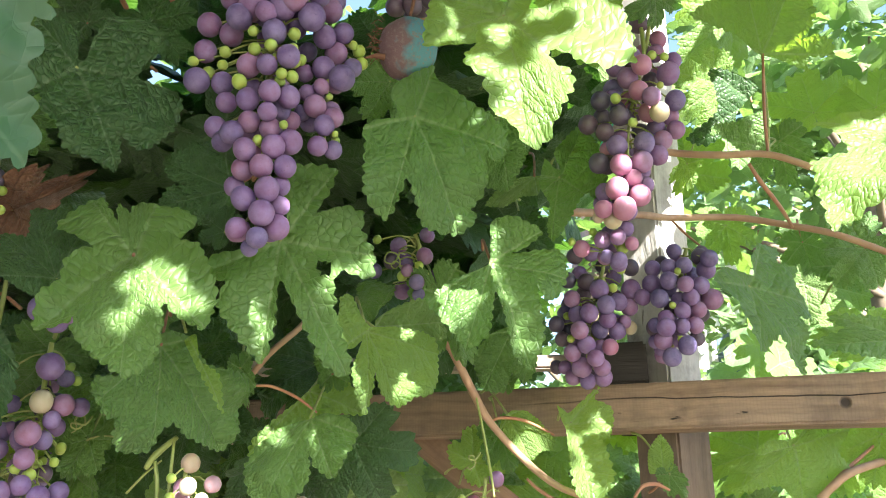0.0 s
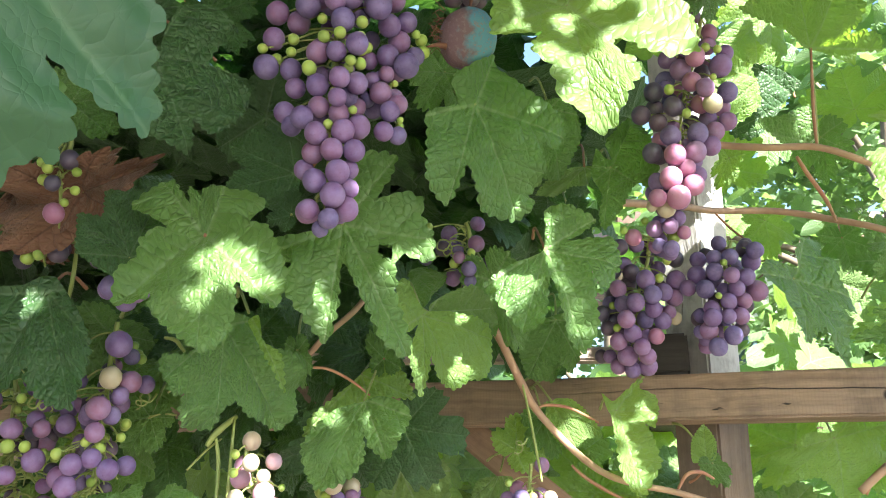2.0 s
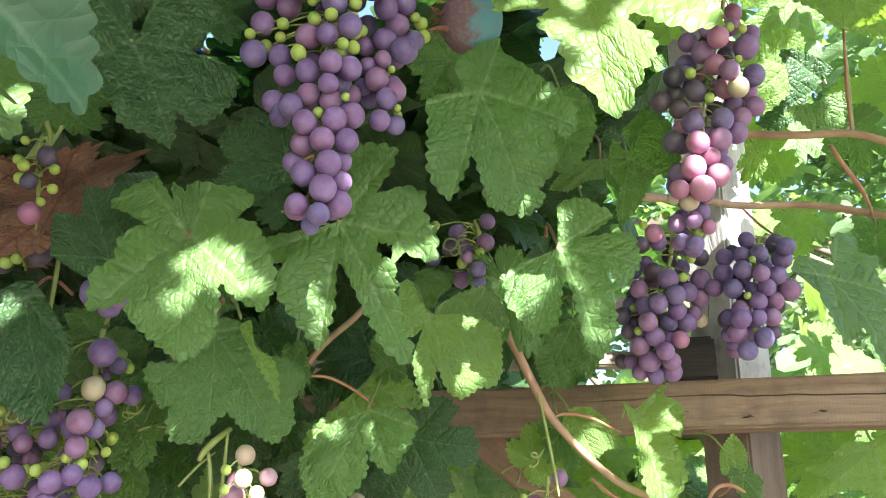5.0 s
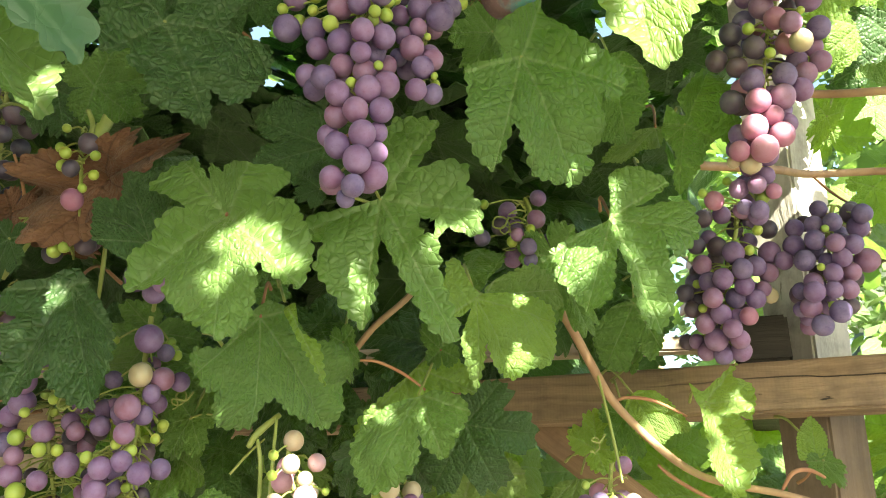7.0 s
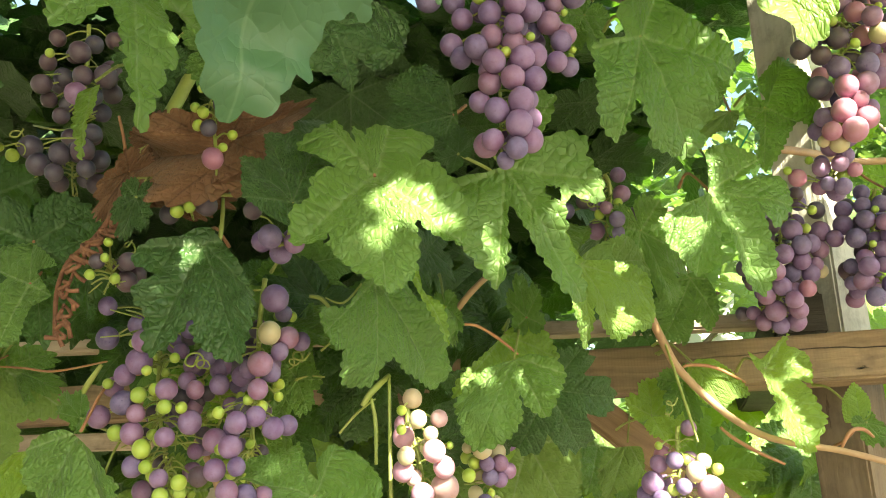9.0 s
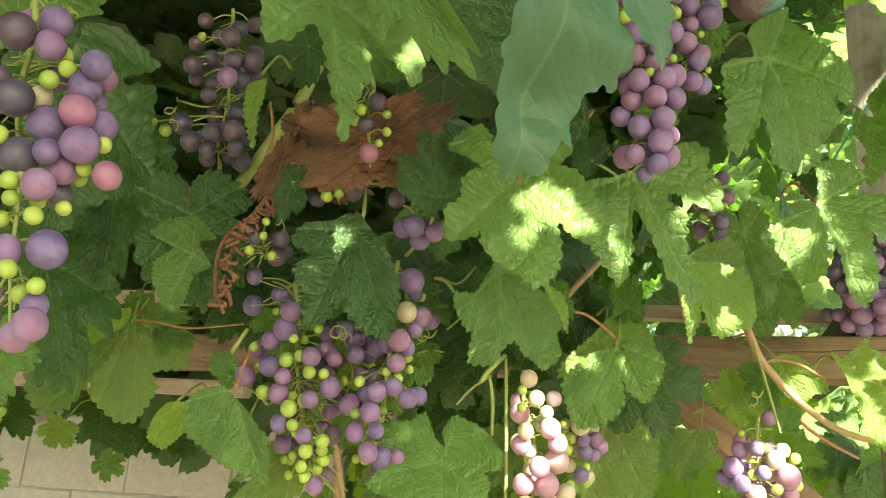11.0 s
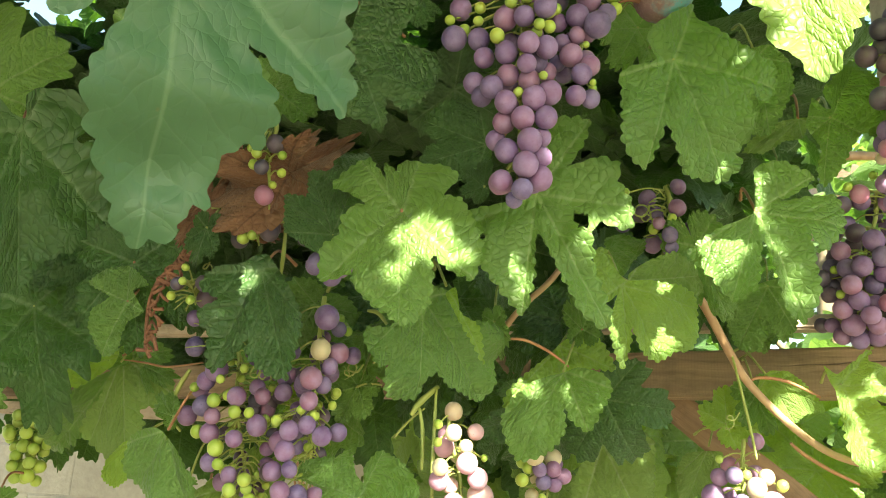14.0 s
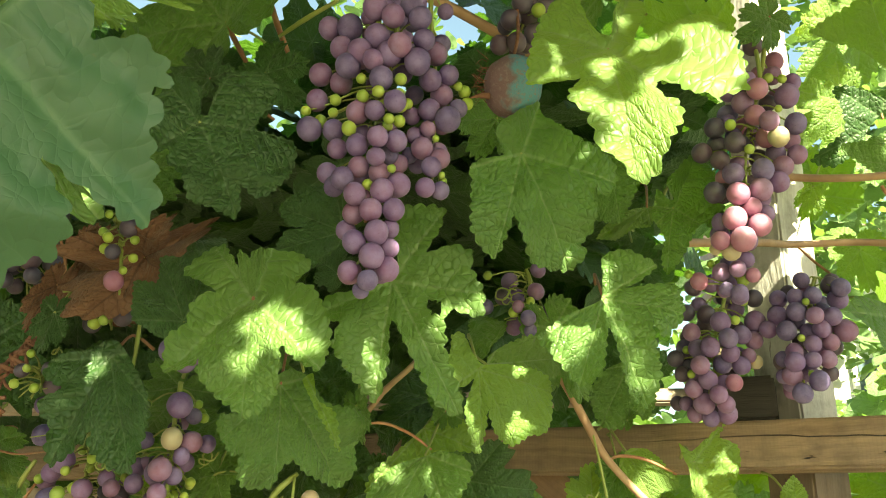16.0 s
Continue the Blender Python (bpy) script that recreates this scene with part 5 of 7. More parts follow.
b.grape(-0.46, 0.4, 1.709, 0.0083, "pink")
b.grape(-0.486, 0.377, 1.694, 0.0093)
b.grape(-0.495, 0.411, 1.7, 0.0091, "dark")
b.grape(-0.511, 0.377, 1.746, 0.0110, "dark")
b.grape(-0.507, 0.395, 1.755, 0.0073, "pale")
b.grape(-0.48, 0.388, 1.66, 0.0111)
b.grape(-0.475, 0.378, 1.616, 0.0093)
b.grape(-0.499, 0.38, 1.656, 0.0090)
b.grape(-0.527, 0.382, 1.761, 0.0073, "dark")
b.grape(-0.48, 0.387, 1.628, 0.0073)
b.grape(-0.502, 0.401, 1.786, 0.0058, "green")
b.grape(-0.495, 0.396, 1.775, 0.0053, "green")
b.grape(-0.498, 0.385, 1.762, 0.0056, "green")
b.grape(-0.467, 0.402, 1.729, 0.0050, "green")
b.grape(-0.486, 0.416, 1.742, 0.0052, "green")
b.grape(-0.475, 0.4, 1.713, 0.0046, "green")
b.grape(-0.484, 0.413, 1.711, 0.0047, "green")
b.grape(-0.485, 0.377, 1.676, 0.0052, "green")
b.grape(-0.48, 0.396, 1.687, 0.0046, "green")
b.grape(-0.501, 0.374, 1.695, 0.0053, "green")
b.grape(-0.501, 0.384, 1.699, 0.0046, "green")
b.grape(-0.517, 0.379, 1.724, 0.0055, "green")
b.grape(-0.499, 0.375, 1.685, 0.0045, "green")
b.grape(-0.491, 0.388, 1.688, 0.0046, "green")
b.grape(-0.476, 0.378, 1.637, 0.0047, "green")
b.grape(-0.49, 0.388, 1.634, 0.0052, "green")
b.grape(-0.492, 0.375, 1.645, 0.0051, "green")
b.grape(-0.503, 0.376, 1.673, 0.0049, "green")
b.fill(8, 0.022, 0.0078, ["purple", "green"], front=False, taper=0.55)
b.strands(14, 0.016)
b.close()
b = Bunch((-0.319, 0.65, 1.731), (-0.326, 0.66, 1.554), "loose bunch of purple grapes under the leaves", 125)
b.grape(-0.302, 0.619, 1.706, 0.0105)
b.grape(-0.304, 0.617, 1.679, 0.0085, "pale")
b.grape(-0.293, 0.63, 1.678, 0.0086)
b.grape(-0.308, 0.612, 1.655, 0.0093)
b.grape(-0.303, 0.626, 1.651, 0.0071)
b.grape(-0.309, 0.614, 1.637, 0.0075)
b.grape(-0.322, 0.611, 1.613, 0.0079)
b.grape(-0.31, 0.617, 1.618, 0.0075)
b.grape(-0.327, 0.617, 1.597, 0.0084)
b.grape(-0.338, 0.621, 1.581, 0.0080)
b.grape(-0.325, 0.611, 1.566, 0.0079)
b.grape(-0.321, 0.616, 1.583, 0.0065)
b.grape(-0.316, 0.624, 1.563, 0.0085)
b.grape(-0.306, 0.636, 1.563, 0.0077)
b.grape(-0.298, 0.621, 1.61, 0.0080)
b.grape(-0.292, 0.64, 1.614, 0.0077)
b.grape(-0.297, 0.623, 1.666, 0.0066)
b.grape(-0.358, 0.64, 1.666, 0.0079)
b.grape(-0.319, 0.623, 1.653, 0.0071)
b.grape(-0.286, 0.644, 1.678, 0.0073)
b.grape(-0.308, 0.625, 1.626, 0.0043, "green")
b.grape(-0.317, 0.619, 1.63, 0.0038, "green")
b.grape(-0.307, 0.629, 1.614, 0.0043, "green")
b.grape(-0.338, 0.619, 1.621, 0.0043, "green")
b.grape(-0.314, 0.631, 1.626, 0.0033, "green")
b.fill(40, 0.034, 0.0074, ["purple", "dark", "green"], front=False, taper=0.55)
b.strands(10, 0.025)
b.close()
b = Bunch((-0.414, 0.67, 1.711), (-0.383, 0.68, 1.536), "big straggling bunch of purple and green grapes", 126)
b.grape(-0.403, 0.629, 1.677, 0.0090)
b.grape(-0.409, 0.639, 1.663, 0.0101)
b.grape(-0.446, 0.66, 1.686, 0.0090)
b.grape(-0.446, 0.653, 1.711, 0.0074)
b.grape(-0.422, 0.646, 1.654, 0.0082)
b.grape(-0.419, 0.641, 1.632, 0.0091)
b.grape(-0.445, 0.66, 1.624, 0.0089)
b.grape(-0.405, 0.634, 1.623, 0.0070)
b.grape(-0.408, 0.638, 1.609, 0.0085)
b.grape(-0.382, 0.63, 1.64, 0.0083)
b.grape(-0.366, 0.641, 1.617, 0.0089)
b.grape(-0.379, 0.628, 1.605, 0.0073)
b.grape(-0.404, 0.637, 1.585, 0.0079)
b.grape(-0.381, 0.63, 1.576, 0.0068)
b.grape(-0.366, 0.646, 1.642, 0.0070)
b.grape(-0.375, 0.652, 1.65, 0.0071)
b.grape(-0.351, 0.656, 1.605, 0.0090)
b.grape(-0.369, 0.633, 1.538, 0.0068)
b.grape(-0.353, 0.66, 1.66, 0.0076)
b.grape(-0.345, 0.67, 1.601, 0.0071)
b.grape(-0.403, 0.63, 1.636, 0.0059, "green")
b.grape(-0.393, 0.636, 1.641, 0.0050, "green")
b.grape(-0.398, 0.628, 1.654, 0.0039, "green")
b.grape(-0.382, 0.629, 1.627, 0.0054, "green")
b.grape(-0.371, 0.634, 1.627, 0.0044, "green")
b.grape(-0.423, 0.644, 1.61, 0.0061, "green")
b.grape(-0.396, 0.63, 1.597, 0.0069, "green")
b.grape(-0.386, 0.639, 1.605, 0.0059, "green")
b.grape(-0.391, 0.628, 1.584, 0.0049, "green")
b.grape(-0.389, 0.638, 1.579, 0.0049, "green")
b.grape(-0.365, 0.627, 1.573, 0.0058, "green")
b.grape(-0.378, 0.628, 1.564, 0.0058, "green")
b.grape(-0.366, 0.634, 1.566, 0.0049, "green")
b.grape(-0.365, 0.639, 1.558, 0.0049, "green")
b.grape(-0.38, 0.628, 1.552, 0.0048, "green")
b.grape(-0.37, 0.644, 1.551, 0.0044, "green")
b.grape(-0.377, 0.629, 1.544, 0.0044, "green")
b.grape(-0.439, 0.656, 1.649, 0.0042, "green")
b.grape(-0.379, 0.632, 1.664, 0.0039, "green")
b.fill(60, 0.042, 0.0072, ["purple", "dark", "green", "green"], front=False, taper=0.55)
b.strands(16, 0.031)
b.close()
b = Bunch((-0.362, 0.69, 1.675), (-0.359, 0.69, 1.602), "purple grapes between two bunches", 127)
b.fill(34, 0.042, 0.0074, ["purple", "dark", "green"], front=True, taper=0.55)
b.close()
b = Bunch((-0.205, 0.67, 1.644), (-0.187, 0.67, 1.519), "sunlit bunch of pink and yellowish grapes", 128)
b.grape(-0.195, 0.643, 1.618, 0.0067, "pale")
b.grape(-0.203, 0.636, 1.591, 0.0066, "pale")
b.grape(-0.183, 0.643, 1.595, 0.0086, "blush")
b.grape(-0.206, 0.646, 1.581, 0.0081, "blush")
b.grape(-0.176, 0.652, 1.584, 0.0082, "blush")
b.grape(-0.176, 0.665, 1.57, 0.0108, "blush")
b.grape(-0.191, 0.637, 1.564, 0.0085, "blush")
b.grape(-0.203, 0.646, 1.55, 0.0086, "blush")
b.grape(-0.184, 0.646, 1.551, 0.0095, "blush")
b.grape(-0.168, 0.658, 1.545, 0.0078, "pale")
b.grape(-0.181, 0.662, 1.54, 0.0078, "blush")
b.grape(-0.201, 0.646, 1.534, 0.0076, "blush")
b.grape(-0.199, 0.657, 1.577, 0.0063, "blush")
b.grape(-0.18, 0.657, 1.62, 0.0068, "blush")
b.grape(-0.186, 0.65, 1.608, 0.0058, "blush")
b.grape(-0.207, 0.639, 1.624, 0.0038, "green")
b.grape(-0.207, 0.639, 1.61, 0.0038, "green")
b.grape(-0.199, 0.664, 1.57, 0.0039, "green")
b.grape(-0.208, 0.658, 1.577, 0.0034, "green")
b.grape(-0.172, 0.656, 1.6, 0.0029, "green")
b.fill(10, 0.02, 0.0078, ["blush", "blush", "pale"], front=False, taper=0.55)
b.strands(12, 0.015)
b.close()
b = Bunch((-0.143, 0.8, 1.631), (-0.141, 0.8, 1.559), "loose bunch of half-ripe grapes below the beam", 129)
b.grape(-0.147, 0.763, 1.606, 0.0090, "pale")
b.grape(-0.143, 0.772, 1.594, 0.0068)
b.grape(-0.131, 0.779, 1.595, 0.0074)
b.grape(-0.14, 0.779, 1.583, 0.0074)
b.grape(-0.131, 0.789, 1.581, 0.0069)
b.grape(-0.145, 0.765, 1.561, 0.0073)
b.grape(-0.16, 0.774, 1.608, 0.0051, "pale")
b.grape(-0.154, 0.776, 1.595, 0.0057, "green")
b.grape(-0.161, 0.783, 1.6, 0.0057, "green")
b.grape(-0.159, 0.772, 1.584, 0.0062, "green")
b.grape(-0.14, 0.773, 1.554, 0.0045, "green")
b.grape(-0.154, 0.768, 1.553, 0.0039, "green")
b.grape(-0.14, 0.771, 1.569, 0.0040, "green")
b.fill(10, 0.024, 0.0078, ["purple", "pale"], front=False, taper=0.55)
b.strands(8, 0.018)
b.close()
b = Bunch((-0.085, 0.88, 1.672), (-0.103, 0.88, 1.634), "small bunch of reddish grapes under the beam", 130)
b.grape(-0.117, 0.855, 1.637, 0.0094)
b.grape(-0.104, 0.864, 1.63, 0.0082)
b.grape(-0.087, 0.855, 1.645, 0.0088)
b.grape(-0.077, 0.866, 1.65, 0.0077)
b.grape(-0.119, 0.86, 1.619, 0.0076)
b.grape(-0.068, 0.872, 1.642, 0.0064, "pink")
b.fill(8, 0.025, 0.008, ["purple", "pink"], front=False, taper=0.55)
b.close()
b = Bunch((0.043, 0.84, 1.632), (0.04, 0.84, 1.518), "bunch of pink and green grapes hanging in sun", 131)
b.grape(0.012, 0.826, 1.579, 0.0105)
b.grape(0.016, 0.813, 1.563, 0.0091)
b.grape(0.03, 0.808, 1.598, 0.0079)
b.grape(0.018, 0.822, 1.596, 0.0080)
b.grape(0.008, 0.841, 1.569, 0.0088)
b.grape(0.064, 0.822, 1.573, 0.0125, "blush")
b.grape(0.049, 0.811, 1.588, 0.0092, "blush")
b.grape(0.031, 0.818, 1.555, 0.0098, "blush")
b.grape(0.069, 0.833, 1.556, 0.0088, "blush")
b.grape(0.059, 0.82, 1.598, 0.0075, "pale")
b.grape(0.036, 0.807, 1.575, 0.0073)
b.grape(0.044, 0.811, 1.541, 0.0098, "blush")
b.grape(0.026, 0.831, 1.544, 0.0087, "blush")
b.grape(0.028, 0.816, 1.572, 0.0055, "green")
b.grape(0.049, 0.809, 1.56, 0.0055, "green")
b.grape(0.073, 0.826, 1.591, 0.0057, "green")
b.grape(0.078, 0.838, 1.565, 0.0057, "green")
b.grape(0.058, 0.815, 1.547, 0.0056, "green")
b.grape(0.018, 0.816, 1.612, 0.0037, "green")
b.grape(0.041, 0.812, 1.599, 0.0043, "green")
b.fill(8, 0.026, 0.0082, ["purple", "pink"], front=False, taper=0.55)
b.strands(12, 0.019)
b.close()
b = Bunch((-0.027, 0.74, 1.855), (-0.026, 0.74, 1.79), "sparse bunch of grapes and bare green stalks", 132)
b.grape(-0.017, 0.717, 1.826, 0.0079)
b.grape(-0.024, 0.71, 1.799, 0.0072)
b.grape(-0.023, 0.721, 1.79, 0.0073)
b.grape(-0.033, 0.71, 1.81, 0.0057)
b.grape(-0.007, 0.722, 1.808, 0.0063, "dark")
b.grape(-0.065, 0.735, 1.817, 0.0075)
b.grape(-0.031, 0.72, 1.813, 0.0042, "green")
b.grape(-0.022, 0.711, 1.815, 0.0042, "green")
b.grape(-0.038, 0.719, 1.807, 0.0047, "green")
b.grape(-0.023, 0.717, 1.808, 0.0037, "green")
b.grape(-0.014, 0.714, 1.808, 0.0036, "green")
b.grape(-0.063, 0.731, 1.847, 0.0043, "green")
b.fill(6, 0.03, 0.0078, ["purple", "dark"], front=False, taper=0.55)
b.strands(18, 0.022)
b.close()
b = Bunch((-0.513, 0.68, 1.994), (-0.503, 0.68, 1.819), "bunch of purple grapes, darkened in colour for shade", 133)
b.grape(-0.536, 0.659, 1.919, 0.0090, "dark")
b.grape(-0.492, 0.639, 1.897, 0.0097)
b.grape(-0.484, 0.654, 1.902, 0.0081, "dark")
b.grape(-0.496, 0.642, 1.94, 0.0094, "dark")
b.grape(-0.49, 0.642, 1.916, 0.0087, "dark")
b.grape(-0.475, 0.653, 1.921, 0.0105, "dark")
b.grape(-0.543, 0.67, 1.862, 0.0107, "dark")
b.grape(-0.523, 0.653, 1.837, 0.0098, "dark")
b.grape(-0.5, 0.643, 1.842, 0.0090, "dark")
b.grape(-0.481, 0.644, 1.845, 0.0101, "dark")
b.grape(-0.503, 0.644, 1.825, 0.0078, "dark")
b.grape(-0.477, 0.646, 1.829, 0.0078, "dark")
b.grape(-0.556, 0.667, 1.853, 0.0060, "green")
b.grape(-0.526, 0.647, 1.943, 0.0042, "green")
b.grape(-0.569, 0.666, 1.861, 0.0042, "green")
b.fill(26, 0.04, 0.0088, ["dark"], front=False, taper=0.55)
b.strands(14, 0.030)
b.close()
b = Bunch((-0.345, 0.565, 1.869), (-0.335, 0.56, 1.782), "few last grapes on a bare stalk", 134)
b.grape(-0.335, 0.549, 1.79, 0.0077, "pink")
b.grape(-0.333, 0.555, 1.836, 0.0075, "dark")
b.grape(-0.34, 0.549, 1.814, 0.0060, "dark")
b.grape(-0.349, 0.552, 1.818, 0.0042, "green")
b.grape(-0.344, 0.546, 1.825, 0.0042, "green")
b.grape(-0.352, 0.551, 1.832, 0.0038, "green")
b.grape(-0.347, 0.547, 1.845, 0.0033, "green")
b.grape(-0.324, 0.551, 1.824, 0.0037, "green")
b.grape(-0.323, 0.551, 1.809, 0.0037, "green")
b.grape(-0.328, 0.548, 1.798, 0.0032, "green")
b.strands(3, 0.022)
b.close()
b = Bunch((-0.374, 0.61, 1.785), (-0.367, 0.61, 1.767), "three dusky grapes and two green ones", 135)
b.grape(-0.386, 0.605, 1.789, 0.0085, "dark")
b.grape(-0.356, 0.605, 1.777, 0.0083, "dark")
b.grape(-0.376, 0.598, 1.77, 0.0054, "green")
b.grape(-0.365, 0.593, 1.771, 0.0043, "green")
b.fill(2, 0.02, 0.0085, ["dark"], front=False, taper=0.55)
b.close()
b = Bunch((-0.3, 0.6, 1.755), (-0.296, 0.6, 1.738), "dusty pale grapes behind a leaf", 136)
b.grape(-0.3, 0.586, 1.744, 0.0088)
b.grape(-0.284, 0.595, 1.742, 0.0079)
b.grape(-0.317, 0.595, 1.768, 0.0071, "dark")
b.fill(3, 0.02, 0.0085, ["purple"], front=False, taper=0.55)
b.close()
b = Bunch((-0.909, 1, 1.639), (-0.887, 1, 1.541), "unripe green bunch far below", 137)
b.fill(34, 0.03, 0.016, ["green"], front=True, taper=0.55)
b.close()
b = Bunch((-0.433, 0.62, 1.739), (-0.428, 0.62, 1.719), "thin cluster of unripe green grapes", 138)
b.grape(-0.431, 0.595, 1.73, 0.0059, "dark")
b.grape(-0.411, 0.603, 1.732, 0.0069, "dark")
b.grape(-0.422, 0.59, 1.743, 0.0034, "green")
b.grape(-0.423, 0.59, 1.731, 0.0034, "green")
b.grape(-0.434, 0.593, 1.719, 0.0039, "green")
b.grape(-0.414, 0.591, 1.715, 0.0039, "green")
b.fill(4, 0.03, 0.008, ["dark"], front=False, taper=0.55)
b.strands(8, 0.022)
b.close()
# ---- canes and shoots ----
part("cane", tube([(0.116, 0.72, 1.871), (0.207, 0.8, 1.898), (0.254, 0.85, 1.913), (0.331, 0.86, 1.917), (0.384, 0.84, 1.9), (0.422, 0.82, 1.883), (0.468, 0.8, 1.854)], [0.0042, 0.0041, 0.0040, 0.0039, 0.0038, 0.0037, 0.0036], 8), vine, "brown woody cane", CANE)
part("cane", tube([(0.191, 0.72, 1.938), (0.229, 0.72, 1.932), (0.265, 0.7, 1.921), (0.304, 0.69, 1.917), (0.339, 0.68, 1.899), (0.378, 0.68, 1.881)], [0.0038, 0.0036, 0.0035, 0.0033, 0.0032, 0.0030], 8), vine, "brown woody cane", CANE)
part("shoot", tube([(0.297, 0.72, 1.921), (0.31, 0.73, 1.907), (0.339, 0.76, 1.892), (0.386, 0.84, 1.898)], [0.0016, 0.0022, 0.0022, 0.0016], 8), vine, "", RUSSET)
part("shoot", tube([(0.306, 0.695, 1.92), (0.31, 0.7, 1.966), (0.321, 0.71, 2.037)], [0.0014, 0.0017, 0.0010], 8), vine, "", RUSSET)
part("shoot", tube([(0.254, 0.85, 1.913), (0.271, 0.85, 1.893), (0.282, 0.83, 1.87)], [0.0011, 0.0015, 0.0011], 8), vine, "", RUSSET)
part("cane", tube([(-0.008, 0.8, 1.779), (0.009, 0.8, 1.753), (0.032, 0.82, 1.711), (0.048, 0.83, 1.685), (0.082, 0.83, 1.648), (0.111, 0.82, 1.624), (0.139, 0.81, 1.613), (0.179, 0.8, 1.605), (0.23, 0.795, 1.59), (0.284, 0.79, 1.573)], [0.0044, 0.0043, 0.0042, 0.0040, 0.0037, 0.0034, 0.0032, 0.0031, 0.0030, 0.0029], 8), vine, "long tan cane bending down past the beam", CANE)
part("shoot", tube([(0.048, 0.83, 1.685), (0.058, 0.83, 1.69), (0.083, 0.83, 1.687), (0.113, 0.84, 1.674)], [0.0012, 0.0017, 0.0017, 0.0012], 8), vine, "", RUSSET)
part("shoot", tube([(0.179, 0.8, 1.608), (0.189, 0.8, 1.622), (0.205, 0.81, 1.625), (0.223, 0.83, 1.62)], [0.0013, 0.0019, 0.0019, 0.0013], 8), vine, "", RUSSET)
part("shoot", tube([(0.032, 0.82, 1.717), (0.039, 0.81, 1.677), (0.045, 0.8, 1.639), (0.048, 0.79, 1.613)], [0.0010, 0.0014, 0.0014, 0.0010], 8), vine, "", SHOOT)
part("shoot", tube([(-0.173, 0.72, 1.713), (-0.155, 0.72, 1.736), (-0.134, 0.74, 1.763), (-0.122, 0.76, 1.787)], [0.0028, 0.0029, 0.0029, 0.0030], 8), vine, "", CANE)
part("shoot", tube([(-0.165, 0.7, 1.703), (-0.15, 0.71, 1.704), (-0.131, 0.73, 1.697), (-0.114, 0.74, 1.685)], [0.0010, 0.0014, 0.0014, 0.0010], 8), vine, "", RUSSET)
part("shoot", tube([(-0.616, 0.8, 1.74), (-0.606, 0.8, 1.8), (-0.564, 0.74, 1.814)], [0.0018, 0.0026, 0.0018], 8), vine, "", SHOOT)
part("cane", tube([(-0.512, 0.72, 1.79), (-0.487, 0.72, 1.834), (-0.462, 0.72, 1.879), (-0.442, 0.72, 1.918), (-0.43, 0.74, 1.982)], [0.0060, 0.0063, 0.0065, 0.0067, 0.0070], 8), vine, "thick green shoot in shade", SHOOT)
part("shoot", tube([(-0.442, 0.62, 1.864), (-0.442, 0.64, 1.839), (-0.455, 0.66, 1.818)], [0.0011, 0.0015, 0.0011], 8), vine, "", RUSSET)
part("shoot", tube([(-0.426, 0.61, 1.789), (-0.409, 0.6, 1.798), (-0.393, 0.6, 1.8)], [0.0017, 0.0024, 0.0017], 8), vine, "", SHOOT)
part("shoot", tube([(-0.38, 0.61, 1.788), (-0.354, 0.61, 1.788), (-0.324, 0.61, 1.786)], [0.0012, 0.0017, 0.0012], 8), vine, "", SHOOT)
part("shoot", tube([(-0.349, 0.62, 1.789), (-0.348, 0.62, 1.763), (-0.354, 0.63, 1.735)], [0.0013, 0.0019, 0.0013], 8), vine, "", SHOOT)
part("shoot", tube([(-0.448, 0.66, 1.665), (-0.457, 0.66, 1.649), (-0.47, 0.67, 1.632)], [0.0017, 0.0024, 0.0017], 8), vine, "", SHOOT)
part("shoot", tube([(-0.613, 0.79, 1.689), (-0.578, 0.78, 1.685), (-0.544, 0.77, 1.68), (-0.472, 0.72, 1.679)], [0.0008, 0.0012, 0.0012, 0.0008], 8), vine, "", RUSSET)
part("shoot", tube([(-0.407, 0.78, 1.618), (-0.388, 0.78, 1.585), (-0.378, 0.8, 1.536), (-0.369, 0.8, 1.498)], [0.0032, 0.0032, 0.0032, 0.0032], 8), vine, "", CANE)
part("shoot", tube([(-0.378, 0.82, 1.594), (-0.389, 0.82, 1.552), (-0.381, 0.82, 1.507)], [0.0030, 0.0030, 0.0030], 8), vine, "", CANE)
part("shoot", tube([(-0.421, 0.85, 1.574), (-0.414, 0.85, 1.539), (-0.412, 0.85, 1.498)], [0.0012, 0.0017, 0.0012], 8), vine, "", RUSSET)
part("shoot", tube([(-0.289, 0.68, 1.724), (-0.279, 0.68, 1.722), (-0.27, 0.68, 1.712)], [0.0014, 0.0020, 0.0014], 8), vine, "", SHOOT)
part("shoot", tube([(-0.242, 0.68, 1.633), (-0.235, 0.68, 1.644), (-0.222, 0.69, 1.659)], [0.0021, 0.0030, 0.0021], 8), vine, "", SHOOT)
part("shoot", tube([(-0.235, 0.68, 1.639), (-0.231, 0.68, 1.619), (-0.23, 0.68, 1.588)], [0.0013, 0.0019, 0.0013], 8), vine, "", SHOOT)
part("shoot", tube([(-0.221, 0.68, 1.655), (-0.218, 0.67, 1.59), (-0.216, 0.67, 1.53)], [0.0012, 0.0017, 0.0012], 8), vine, "", SHOOT)
part("shoot", tube([(0.084, 0.84, 1.631), (0.095, 0.84, 1.621), (0.116, 0.84, 1.608), (0.141, 0.84, 1.596)], [0.0013, 0.0019, 0.0019, 0.0013], 8), vine, "", RUSSET)
part("cane", tube([(-0.118, 0.6, 2.078), (-0.087, 0.62, 2.072), (-0.043, 0.66, 2.065), (-0.007, 0.72, 2.073)], [0.0048, 0.0049, 0.0051, 0.0052], 8), vine, "thick tan cane overhead", CANE)
